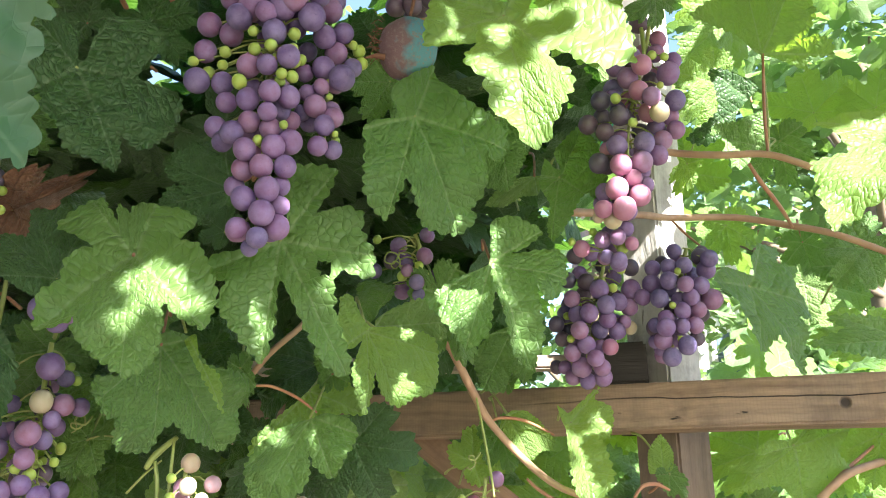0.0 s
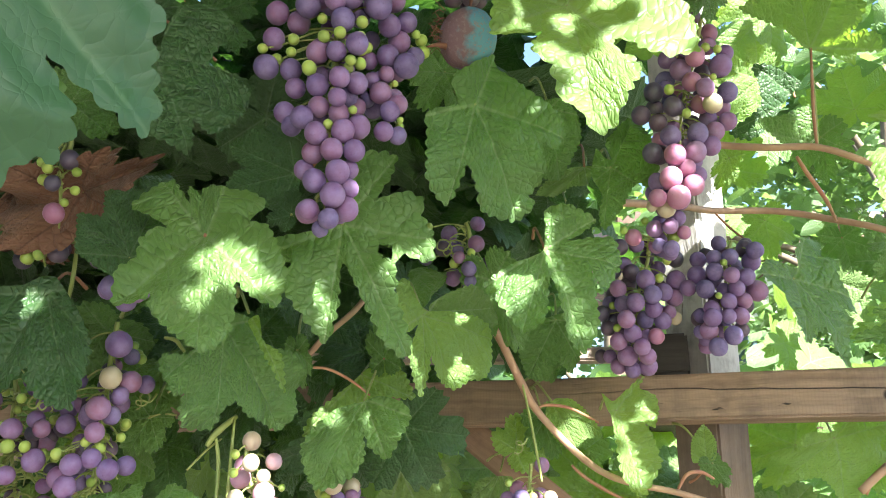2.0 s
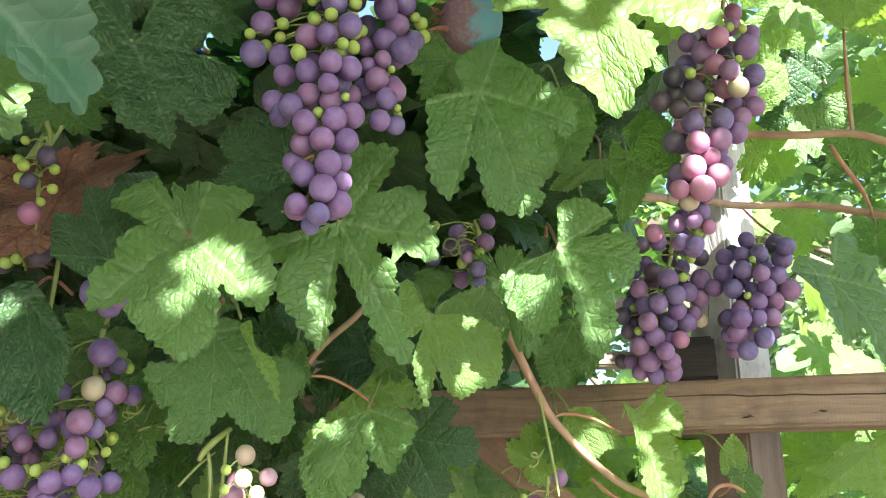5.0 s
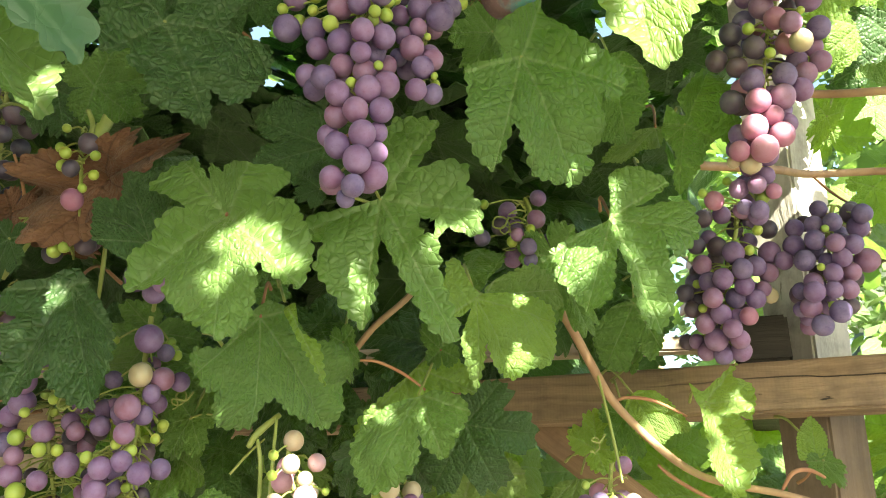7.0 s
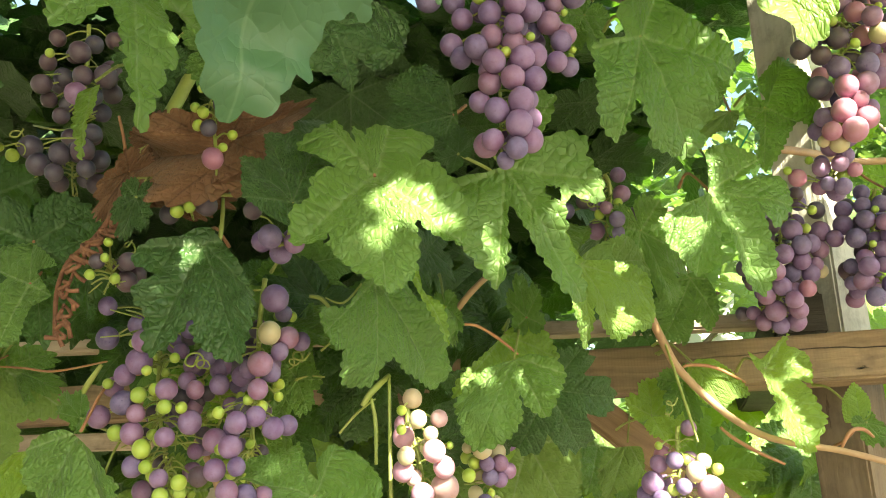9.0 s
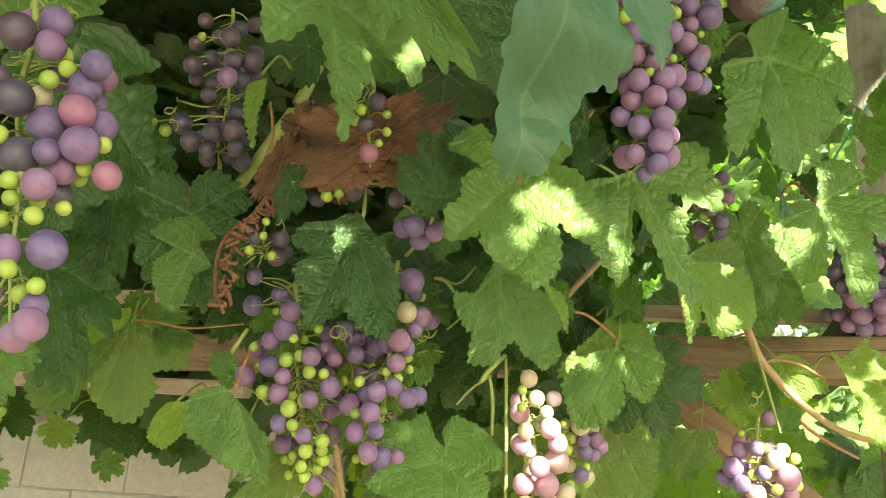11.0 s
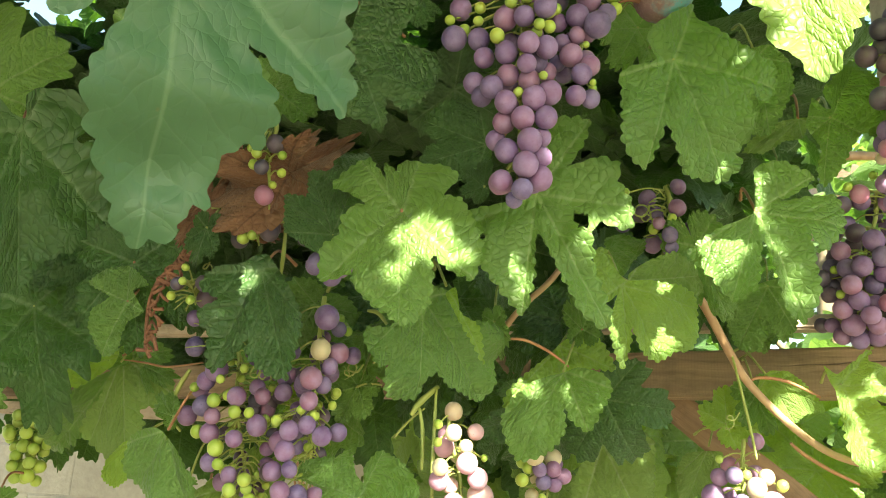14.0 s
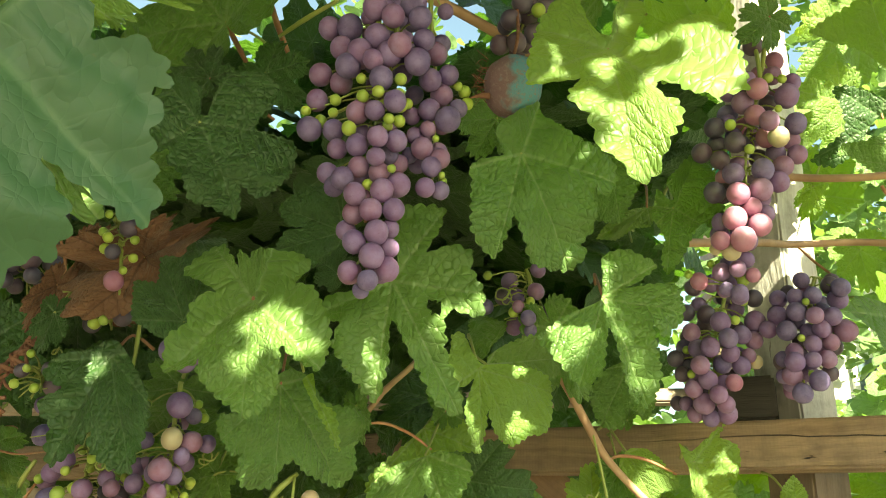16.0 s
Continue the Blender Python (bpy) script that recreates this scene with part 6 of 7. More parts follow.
part("shoot", tube([(-0.349, 0.66, 2.147), (-0.328, 0.66, 2.104), (-0.308, 0.68, 2.065)], [0.0024, 0.0034, 0.0024], 8), vine, "", RUSSET)
part("shoot", tube([(-0.29, 0.66, 2.149), (-0.273, 0.66, 2.099), (-0.265, 0.68, 2.075)], [0.0024, 0.0034, 0.0024], 8), vine, "", RUSSET)
part("shoot", tube([(-0.26, 0.64, 2.068), (-0.228, 0.62, 2.071), (-0.19, 0.6, 2.075)], [0.0018, 0.0026, 0.0018], 8), vine, "", SHOOT)
part("shoot", tube([(0.131, 0.6, 2.022), (0.143, 0.6, 2.01), (0.158, 0.62, 2.006)], [0.0018, 0.0026, 0.0018], 8), vine, "", SHOOT)
part("shoot", tube([(0.167, 0.63, 2.032), (0.18, 0.64, 2.026), (0.182, 0.64, 1.997), (0.182, 0.645, 1.983)], [0.0013, 0.0019, 0.0019, 0.0013], 8), vine, "", SHOOT)
part("tie", tube([(0.126, 0.827, 1.908), (0.199, 0.827, 2.028)], [0.0010, 0.0010], 6), vine, "green plastic tie", TIE)
part("tie", tube([(0.166, 0.61, 2.021), (0.155, 0.61, 1.994)], [0.0012, 0.0012], 8), vine, "green plastic tie", TIE)
part("shoot", tube([(0.493, 0.95, 1.671), (0.422, 0.9, 1.632), (0.406, 0.9, 1.609)], [0.0018, 0.0026, 0.0018], 8), vine, "", RUSSET)
part("shoot", tube([(0.505, 0.95, 1.655), (0.435, 0.9, 1.638), (0.401, 0.9, 1.612)], [0.0045, 0.0045, 0.0045], 8), vine, "", CANE)
part("dried_stalk", tube([(-0.423, 0.6, 1.776), (-0.437, 0.6, 1.751), (-0.461, 0.61, 1.734), (-0.466, 0.61, 1.71), (-0.46, 0.606, 1.674)], [0.0022, 0.0021, 0.0019, 0.0018, 0.0016], 8), vine, "dried red-brown flower stalk", DRY)
part("dried_stalk", tube([(-0.421, 0.602, 1.774), (-0.423, 0.598, 1.771), (-0.421, 0.6, 1.768)], [0.0010, 0.0014, 0.0019], 8), vine, "", DRY)
part("dried_stalk", tube([(-0.421, 0.602, 1.774), (-0.425, 0.598, 1.768), (-0.411, 0.6, 1.761)], [0.0010, 0.0014, 0.0019], 8), vine, "", DRY)
part("dried_stalk", tube([(-0.423, 0.602, 1.771), (-0.417, 0.598, 1.767), (-0.421, 0.6, 1.764)], [0.0010, 0.0014, 0.0019], 8), vine, "", DRY)
part("dried_stalk", tube([(-0.423, 0.602, 1.771), (-0.426, 0.598, 1.768), (-0.426, 0.6, 1.758)], [0.0010, 0.0014, 0.0019], 8), vine, "", DRY)
part("dried_stalk", tube([(-0.425, 0.602, 1.769), (-0.418, 0.598, 1.759), (-0.418, 0.6, 1.762)], [0.0010, 0.0014, 0.0019], 8), vine, "", DRY)
part("dried_stalk", tube([(-0.425, 0.602, 1.769), (-0.425, 0.598, 1.761), (-0.418, 0.6, 1.756)], [0.0010, 0.0014, 0.0019], 8), vine, "", DRY)
part("dried_stalk", tube([(-0.427, 0.602, 1.766), (-0.42, 0.598, 1.763), (-0.423, 0.6, 1.755)], [0.0010, 0.0014, 0.0019], 8), vine, "", DRY)
part("dried_stalk", tube([(-0.427, 0.602, 1.766), (-0.425, 0.598, 1.762), (-0.426, 0.6, 1.761)], [0.0010, 0.0014, 0.0019], 8), vine, "", DRY)
part("dried_stalk", tube([(-0.429, 0.602, 1.763), (-0.42, 0.598, 1.754), (-0.427, 0.6, 1.756)], [0.0010, 0.0014, 0.0019], 8), vine, "", DRY)
part("dried_stalk", tube([(-0.429, 0.602, 1.763), (-0.421, 0.598, 1.756), (-0.419, 0.6, 1.75)], [0.0010, 0.0014, 0.0019], 8), vine, "", DRY)
part("dried_stalk", tube([(-0.431, 0.602, 1.761), (-0.429, 0.598, 1.755), (-0.427, 0.6, 1.752)], [0.0010, 0.0014, 0.0019], 8), vine, "", DRY)
part("dried_stalk", tube([(-0.431, 0.602, 1.761), (-0.434, 0.598, 1.756), (-0.424, 0.6, 1.756)], [0.0010, 0.0014, 0.0019], 8), vine, "", DRY)
part("dried_stalk", tube([(-0.433, 0.602, 1.758), (-0.437, 0.598, 1.75), (-0.435, 0.6, 1.748)], [0.0010, 0.0014, 0.0019], 8), vine, "", DRY)
part("dried_stalk", tube([(-0.433, 0.602, 1.758), (-0.431, 0.598, 1.753), (-0.422, 0.6, 1.751)], [0.0010, 0.0014, 0.0019], 8), vine, "", DRY)
part("dried_stalk", tube([(-0.435, 0.602, 1.755), (-0.434, 0.598, 1.751), (-0.431, 0.6, 1.748)], [0.0010, 0.0014, 0.0019], 8), vine, "", DRY)
part("dried_stalk", tube([(-0.435, 0.602, 1.755), (-0.435, 0.598, 1.747), (-0.437, 0.6, 1.745)], [0.0010, 0.0014, 0.0019], 8), vine, "", DRY)
part("dried_stalk", tube([(-0.438, 0.602, 1.752), (-0.43, 0.598, 1.749), (-0.444, 0.6, 1.746)], [0.0010, 0.0014, 0.0019], 8), vine, "", DRY)
part("dried_stalk", tube([(-0.438, 0.602, 1.752), (-0.431, 0.598, 1.745), (-0.441, 0.6, 1.745)], [0.0010, 0.0014, 0.0019], 8), vine, "", DRY)
part("dried_stalk", tube([(-0.44, 0.602, 1.75), (-0.441, 0.598, 1.744), (-0.446, 0.6, 1.739)], [0.0010, 0.0014, 0.0019], 8), vine, "", DRY)
part("dried_stalk", tube([(-0.44, 0.602, 1.75), (-0.431, 0.598, 1.74), (-0.432, 0.6, 1.736)], [0.0010, 0.0014, 0.0019], 8), vine, "", DRY)
part("dried_stalk", tube([(-0.442, 0.602, 1.747), (-0.446, 0.598, 1.743), (-0.43, 0.6, 1.735)], [0.0010, 0.0014, 0.0019], 8), vine, "", DRY)
part("dried_stalk", tube([(-0.442, 0.602, 1.747), (-0.44, 0.598, 1.737), (-0.437, 0.6, 1.735)], [0.0010, 0.0014, 0.0019], 8), vine, "", DRY)
part("dried_stalk", tube([(-0.444, 0.602, 1.744), (-0.444, 0.598, 1.741), (-0.443, 0.6, 1.739)], [0.0010, 0.0014, 0.0019], 8), vine, "", DRY)
part("dried_stalk", tube([(-0.444, 0.602, 1.744), (-0.442, 0.598, 1.734), (-0.445, 0.6, 1.74)], [0.0010, 0.0014, 0.0019], 8), vine, "", DRY)
part("dried_stalk", tube([(-0.449, 0.602, 1.738), (-0.453, 0.598, 1.735), (-0.442, 0.6, 1.73)], [0.0010, 0.0014, 0.0019], 8), vine, "", DRY)
part("dried_stalk", tube([(-0.449, 0.602, 1.738), (-0.45, 0.598, 1.735), (-0.438, 0.6, 1.73)], [0.0010, 0.0014, 0.0019], 8), vine, "", DRY)
part("dried_stalk", tube([(-0.45, 0.602, 1.731), (-0.452, 0.598, 1.729), (-0.457, 0.6, 1.726)], [0.0010, 0.0014, 0.0019], 8), vine, "", DRY)
part("dried_stalk", tube([(-0.45, 0.602, 1.731), (-0.445, 0.598, 1.728), (-0.456, 0.6, 1.723)], [0.0010, 0.0014, 0.0019], 8), vine, "", DRY)
part("dried_stalk", tube([(-0.451, 0.602, 1.725), (-0.451, 0.598, 1.715), (-0.456, 0.6, 1.716)], [0.0010, 0.0014, 0.0019], 8), vine, "", DRY)
part("dried_stalk", tube([(-0.451, 0.602, 1.725), (-0.445, 0.598, 1.719), (-0.44, 0.6, 1.716)], [0.0010, 0.0014, 0.0019], 8), vine, "", DRY)
part("dried_stalk", tube([(-0.452, 0.602, 1.718), (-0.453, 0.598, 1.713), (-0.459, 0.6, 1.71)], [0.0010, 0.0014, 0.0019], 8), vine, "", DRY)
part("dried_stalk", tube([(-0.452, 0.602, 1.718), (-0.452, 0.598, 1.709), (-0.444, 0.6, 1.709)], [0.0010, 0.0014, 0.0019], 8), vine, "", DRY)
part("dried_stalk", tube([(-0.453, 0.602, 1.712), (-0.457, 0.598, 1.708), (-0.456, 0.6, 1.706)], [0.0010, 0.0014, 0.0019], 8), vine, "", DRY)
part("dried_stalk", tube([(-0.453, 0.602, 1.712), (-0.453, 0.598, 1.703), (-0.458, 0.6, 1.707)], [0.0010, 0.0014, 0.0019], 8), vine, "", DRY)
part("dried_stalk", tube([(-0.454, 0.602, 1.705), (-0.445, 0.598, 1.699), (-0.443, 0.6, 1.697)], [0.0010, 0.0014, 0.0019], 8), vine, "", DRY)
part("dried_stalk", tube([(-0.454, 0.602, 1.705), (-0.446, 0.598, 1.698), (-0.446, 0.6, 1.694)], [0.0010, 0.0014, 0.0019], 8), vine, "", DRY)
part("dried_stalk", tube([(-0.455, 0.602, 1.699), (-0.453, 0.598, 1.696), (-0.457, 0.6, 1.687)], [0.0010, 0.0014, 0.0019], 8), vine, "", DRY)
part("dried_stalk", tube([(-0.455, 0.602, 1.699), (-0.446, 0.598, 1.69), (-0.455, 0.6, 1.689)], [0.0010, 0.0014, 0.0019], 8), vine, "", DRY)
part("dried_stalk", tube([(-0.456, 0.602, 1.692), (-0.449, 0.598, 1.685), (-0.448, 0.6, 1.683)], [0.0010, 0.0014, 0.0019], 8), vine, "", DRY)
part("dried_stalk", tube([(-0.456, 0.602, 1.692), (-0.451, 0.598, 1.685), (-0.457, 0.6, 1.68)], [0.0010, 0.0014, 0.0019], 8), vine, "", DRY)
part("dried_stalk", tube([(-0.457, 0.602, 1.686), (-0.448, 0.598, 1.683), (-0.445, 0.6, 1.673)], [0.0010, 0.0014, 0.0019], 8), vine, "", DRY)
part("dried_stalk", tube([(-0.457, 0.602, 1.686), (-0.452, 0.598, 1.684), (-0.448, 0.6, 1.681)], [0.0010, 0.0014, 0.0019], 8), vine, "", DRY)
part("dried_stalk", tube([(-0.458, 0.602, 1.68), (-0.448, 0.598, 1.673), (-0.464, 0.6, 1.674)], [0.0010, 0.0014, 0.0019], 8), vine, "", DRY)
part("dried_stalk", tube([(-0.458, 0.602, 1.68), (-0.453, 0.598, 1.673), (-0.45, 0.6, 1.667)], [0.0010, 0.0014, 0.0019], 8), vine, "", DRY)
part("tendril", tube([(-0.518, 0.42, 1.831), (-0.517, 0.417, 1.825), (-0.52, 0.417, 1.827), (-0.521, 0.42, 1.831), (-0.519, 0.422, 1.833), (-0.516, 0.423, 1.83), (-0.516, 0.421, 1.826), (-0.515, 0.418, 1.826), (-0.513, 0.417, 1.827), (-0.511, 0.419, 1.827), (-0.512, 0.422, 1.827), (-0.513, 0.423, 1.826), (-0.512, 0.422, 1.826), (-0.509, 0.419, 1.825)], [0.0009, 0.0009, 0.0008, 0.0008, 0.0008, 0.0007, 0.0007, 0.0007, 0.0007, 0.0006, 0.0006, 0.0006, 0.0005, 0.0005], 5), vine, "", SHOOT)
part("tendril", tube([(0.036, 0.8, 1.654), (0.031, 0.797, 1.647), (0.025, 0.797, 1.648), (0.026, 0.8, 1.651), (0.03, 0.802, 1.65), (0.031, 0.803, 1.643), (0.027, 0.801, 1.639), (0.023, 0.798, 1.639), (0.024, 0.797, 1.64), (0.027, 0.799, 1.637)], [0.0009, 0.0009, 0.0008, 0.0008, 0.0007, 0.0007, 0.0006, 0.0006, 0.0005, 0.0005], 5), vine, "", SHOOT)
part("tendril", tube([(-0.357, 0.62, 1.663), (-0.359, 0.617, 1.655), (-0.365, 0.617, 1.657), (-0.364, 0.62, 1.664), (-0.357, 0.622, 1.665), (-0.353, 0.623, 1.659), (-0.355, 0.621, 1.654), (-0.357, 0.618, 1.656), (-0.355, 0.617, 1.659), (-0.35, 0.619, 1.659), (-0.348, 0.622, 1.655), (-0.35, 0.623, 1.653)], [0.0009, 0.0009, 0.0008, 0.0008, 0.0008, 0.0007, 0.0007, 0.0006, 0.0006, 0.0006, 0.0005, 0.0005], 5), vine, "", SHOOT)
part("tendril", tube([(-0.282, 0.66, 1.673), (-0.286, 0.657, 1.666), (-0.294, 0.657, 1.668), (-0.294, 0.66, 1.673), (-0.29, 0.662, 1.673), (-0.289, 0.663, 1.668), (-0.293, 0.661, 1.663), (-0.297, 0.658, 1.664), (-0.297, 0.657, 1.667), (-0.294, 0.659, 1.666), (-0.295, 0.662, 1.662), (-0.299, 0.663, 1.66)], [0.0009, 0.0009, 0.0008, 0.0008, 0.0008, 0.0007, 0.0007, 0.0006, 0.0006, 0.0006, 0.0005, 0.0005], 5), vine, "", SHOOT)
part("tendril", tube([(-0.041, 0.72, 1.829), (-0.046, 0.717, 1.819), (-0.054, 0.717, 1.821), (-0.052, 0.72, 1.83), (-0.044, 0.722, 1.83), (-0.04, 0.723, 1.822), (-0.044, 0.721, 1.815), (-0.048, 0.718, 1.817), (-0.045, 0.717, 1.821), (-0.04, 0.719, 1.819), (-0.039, 0.722, 1.814), (-0.041, 0.723, 1.812)], [0.0009, 0.0009, 0.0008, 0.0008, 0.0008, 0.0007, 0.0007, 0.0006, 0.0006, 0.0006, 0.0005, 0.0005], 5), vine, "", SHOOT)
part("tendril", tube([(-0.546, 0.66, 1.875), (-0.548, 0.657, 1.866), (-0.555, 0.657, 1.867), (-0.555, 0.66, 1.873), (-0.549, 0.662, 1.873), (-0.545, 0.663, 1.865), (-0.547, 0.661, 1.859), (-0.549, 0.658, 1.858), (-0.547, 0.657, 1.86), (-0.542, 0.659, 1.858), (-0.542, 0.662, 1.854), (-0.544, 0.663, 1.851)], [0.0009, 0.0009, 0.0008, 0.0008, 0.0008, 0.0007, 0.0007, 0.0006, 0.0006, 0.0006, 0.0005, 0.0005], 5), vine, "", SHOOT)
part("tendril", tube([(-0.418, 0.62, 1.755), (-0.419, 0.617, 1.749), (-0.422, 0.617, 1.749), (-0.422, 0.62, 1.753), (-0.418, 0.622, 1.753), (-0.416, 0.623, 1.748), (-0.416, 0.621, 1.744), (-0.417, 0.618, 1.743), (-0.415, 0.617, 1.744), (-0.412, 0.619, 1.743)], [0.0009, 0.0009, 0.0008, 0.0008, 0.0007, 0.0007, 0.0006, 0.0006, 0.0005, 0.0005], 5), vine, "", SHOOT)
part("shoot", tube([(-0.273, 0.66, 1.674), (-0.251, 0.68, 1.699), (-0.225, 0.7, 1.713)], [0.0010, 0.0011, 0.0007], 8), vine, "", SHOOT)
part("shoot", tube([(-0.403, 0.7, 1.632), (-0.384, 0.7, 1.654), (-0.364, 0.7, 1.676)], [0.0010, 0.0011, 0.0007], 8), vine, "", SHOOT)
part("shoot", tube([(-0.328, 0.7, 1.636), (-0.298, 0.7, 1.659), (-0.277, 0.7, 1.66)], [0.0010, 0.0011, 0.0007], 8), vine, "", SHOOT)
part("shoot", tube([(-0.413, 0.72, 1.57), (-0.393, 0.74, 1.593), (-0.381, 0.75, 1.611)], [0.0010, 0.0011, 0.0007], 8), vine, "", SHOOT)
part("shoot", tube([(-0.254, 0.74, 1.752), (-0.27, 0.74, 1.734), (-0.287, 0.74, 1.739)], [0.0010, 0.0011, 0.0007], 8), vine, "", SHOOT)
part("shoot", tube([(-0.447, 0.68, 1.566), (-0.444, 0.69, 1.597), (-0.435, 0.7, 1.624)], [0.0010, 0.0011, 0.0007], 8), vine, "", SHOOT)
part("shoot", tube([(-0.574, 0.72, 1.91), (-0.531, 0.7, 1.894), (-0.493, 0.68, 1.895)], [0.0010, 0.0011, 0.0007], 8), vine, "", SHOOT)
part("shoot", tube([(-0.263, 0.7, 1.614), (-0.249, 0.7, 1.63), (-0.233, 0.69, 1.64)], [0.0010, 0.0011, 0.0007], 8), vine, "", SHOOT)
# ---- leaves that fill the vine behind and above ----
SHARED = {k: [leaf_mesh(900 + 17 * i + n, 0.25 + 0.12 * i, 0.1 + 0.05 * i, 0.25, 0.0, 0.9 + 0.06 * i, 0.07, 104, 5, LEAF[k]) for i in range(4)] for n, k in enumerate(("green", "dark", "young", "pale"))}
fr = random.Random(21)


def spare_leaf(p, kind, size, toward, droop=0.7, name="leaf"):
    """A leaf at p, hanging with its face toward a direction."""
    n = (Vector(toward) + Vector((fr.gauss(0, 0.45), fr.gauss(0, 0.45), fr.gauss(0, 0.45)))).normalized()
    tip = Vector(p) + Vector((fr.uniform(-1, 1), fr.uniform(-0.5, 0.5), -droop + fr.uniform(-0.4, 0.4))).normalized() * size
    m, _ = basis(p, tip, n)
    ob = part(name, fr.choice(SHARED[kind]), vine)
    ob.matrix_basis = m
    return ob


def join_leaves(name, places, label, kind="green", base=None):
    """Many leaves as one mesh."""
    src = [np.array([v.co[:] for v in me.vertices]) for me in base]
    fac = [[tuple(p.vertices) for p in me.polygons] for me in base]
    uvs = []
    for me in base:
        u = np.zeros(len(me.loops) * 2, dtype=np.float32)
        me.uv_layers[0].data.foreach_get("uv", u)
        uvs.append(u)
    vs, fs, us, at = [], [], [], 0
    for m in places:
        k = fr.randrange(len(base))
        a = np.array(m)
        vs.append(src[k] @ a[:3, :3].T + a[:3, 3])
        fs += [tuple(i + at for i in p) for p in fac[k]]
        us.append(uvs[k])
        at += len(src[k])
    me = bpy.data.meshes.new(name)
    me.from_pydata(np.concatenate(vs).tolist(), [], fs)
    me.uv_layers.new(name="leaf").data.foreach_set("uv", np.concatenate(us))
    me.materials.append(base[0].materials[0])
    me.shade_smooth()
    ob = new(name, me)
    return ob


# behind the bunches, in the shade, which the dark leaf colour deepens
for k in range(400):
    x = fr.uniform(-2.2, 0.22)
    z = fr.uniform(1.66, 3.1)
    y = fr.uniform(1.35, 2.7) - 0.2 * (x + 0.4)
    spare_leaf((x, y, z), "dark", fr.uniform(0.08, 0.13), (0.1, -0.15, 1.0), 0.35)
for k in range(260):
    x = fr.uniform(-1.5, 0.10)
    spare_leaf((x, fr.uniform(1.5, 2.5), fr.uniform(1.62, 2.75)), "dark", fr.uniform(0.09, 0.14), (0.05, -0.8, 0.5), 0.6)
# unseen curtain of leaves on the left, added to hold back side light
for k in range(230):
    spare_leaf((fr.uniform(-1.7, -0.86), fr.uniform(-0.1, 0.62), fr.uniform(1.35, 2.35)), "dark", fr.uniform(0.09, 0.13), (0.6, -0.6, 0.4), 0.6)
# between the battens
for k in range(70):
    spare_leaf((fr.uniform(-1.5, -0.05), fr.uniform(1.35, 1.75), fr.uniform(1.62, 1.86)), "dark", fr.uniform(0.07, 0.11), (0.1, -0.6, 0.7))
# sunlit side, seen against the light
for k in range(112):
    x = fr.uniform(0.32, 1.35)
    z = fr.uniform(1.40, 1.80) if k < 78 else fr.uniform(1.78, 2.08) if k < 104 else fr.uniform(2.05, 2.6)
    y = fr.uniform(1.15, 1.9) + 0.3 * (x - 0.3)
    spare_leaf((x, y, z), fr.choice(("young", "young", "green", "pale")), fr.uniform(0.07, 0.11), (0.1, -0.7, 0.6))
# in front of the beam, behind the bunches
for k in range(26):
    spare_leaf((fr.uniform(-0.52, -0.08), fr.uniform(0.76, 0.88), fr.uniform(1.64, 1.80)), fr.choice(("dark", "dark", "green")), fr.uniform(0.05, 0.075), (0.1, -0.9, 0.3))
# low, under the beam
for k in range(75):
    x = fr.uniform(-0.5, 0.45)
    z = fr.uniform(1.40, 1.68)
    spare_leaf((x, fr.uniform(1.15, 1.9), z), fr.choice(("pale", "green", "young")), fr.uniform(0.07, 0.11), (0.1, -0.8, 0.5))

# the roof of leaves, mostly unseen, with chosen gaps through which the sun falls
GAPS = []
GAPS.append((-0.217, 0.542, 1.758, 0.0095))
GAPS.append((-0.205, 0.541, 1.749, 0.0111))
GAPS.append((-0.208, 0.536, 1.734, 0.0071))
GAPS.append((-0.213, 0.531, 1.717, 0.0028))
GAPS.append((-0.219, 0.529, 1.713, 0.0024))
GAPS.append((-0.212, 0.527, 1.703, 0.0020))
GAPS.append((-0.176, 0.540, 1.733, 0.0092))
GAPS.append((-0.167, 0.538, 1.721, 0.0020))
GAPS.append((-0.184, 0.536, 1.722, 0.0049))
GAPS.append((-0.241, 0.526, 1.712, 0.0029))
GAPS.append((-0.154, 0.597, 1.749, 0.0044))
GAPS.append((-0.147, 0.599, 1.736, 0.0081))
GAPS.append((-0.140, 0.600, 1.724, 0.0076))
GAPS.append((-0.137, 0.601, 1.713, 0.0048))
GAPS.append((-0.092, 0.606, 1.767, 0.0067))
GAPS.append((-0.083, 0.607, 1.756, 0.0081))
GAPS.append((-0.080, 0.608, 1.743, 0.0071))
GAPS.append((-0.081, 0.662, 1.741, 0.0077))
GAPS.append((-0.040, 0.677, 1.706, 0.0217))
GAPS.append((-0.019, 0.685, 1.717, 0.0138))
GAPS.append((-0.058, 0.670, 1.719, 0.0116))
GAPS.append((-0.062, 0.669, 1.691, 0.0071))
GAPS.append((-0.057, 0.723, 1.778, 0.0072))
GAPS.append((0.064, 0.641, 1.725, 0.0093))
GAPS.append((0.056, 0.643, 1.751, 0.0046))
GAPS.append((0.049, 0.644, 1.771, 0.0031))
GAPS.append((0.068, 0.642, 1.737, 0.0064))
GAPS.append((0.072, 0.652, 1.814, 0.0026))
GAPS.append((-0.017, 0.583, 1.850, 0.0044))
GAPS.append((-0.014, 0.586, 1.842, 0.0043))
GAPS.append((-0.041, 0.580, 1.839, 0.0020))
GAPS.append((-0.004, 0.582, 1.872, 0.0020))
GAPS.append((0.014, 0.580, 1.927, 0.0094))
GAPS.append((-0.005, 0.501, 1.930, 0.0103))
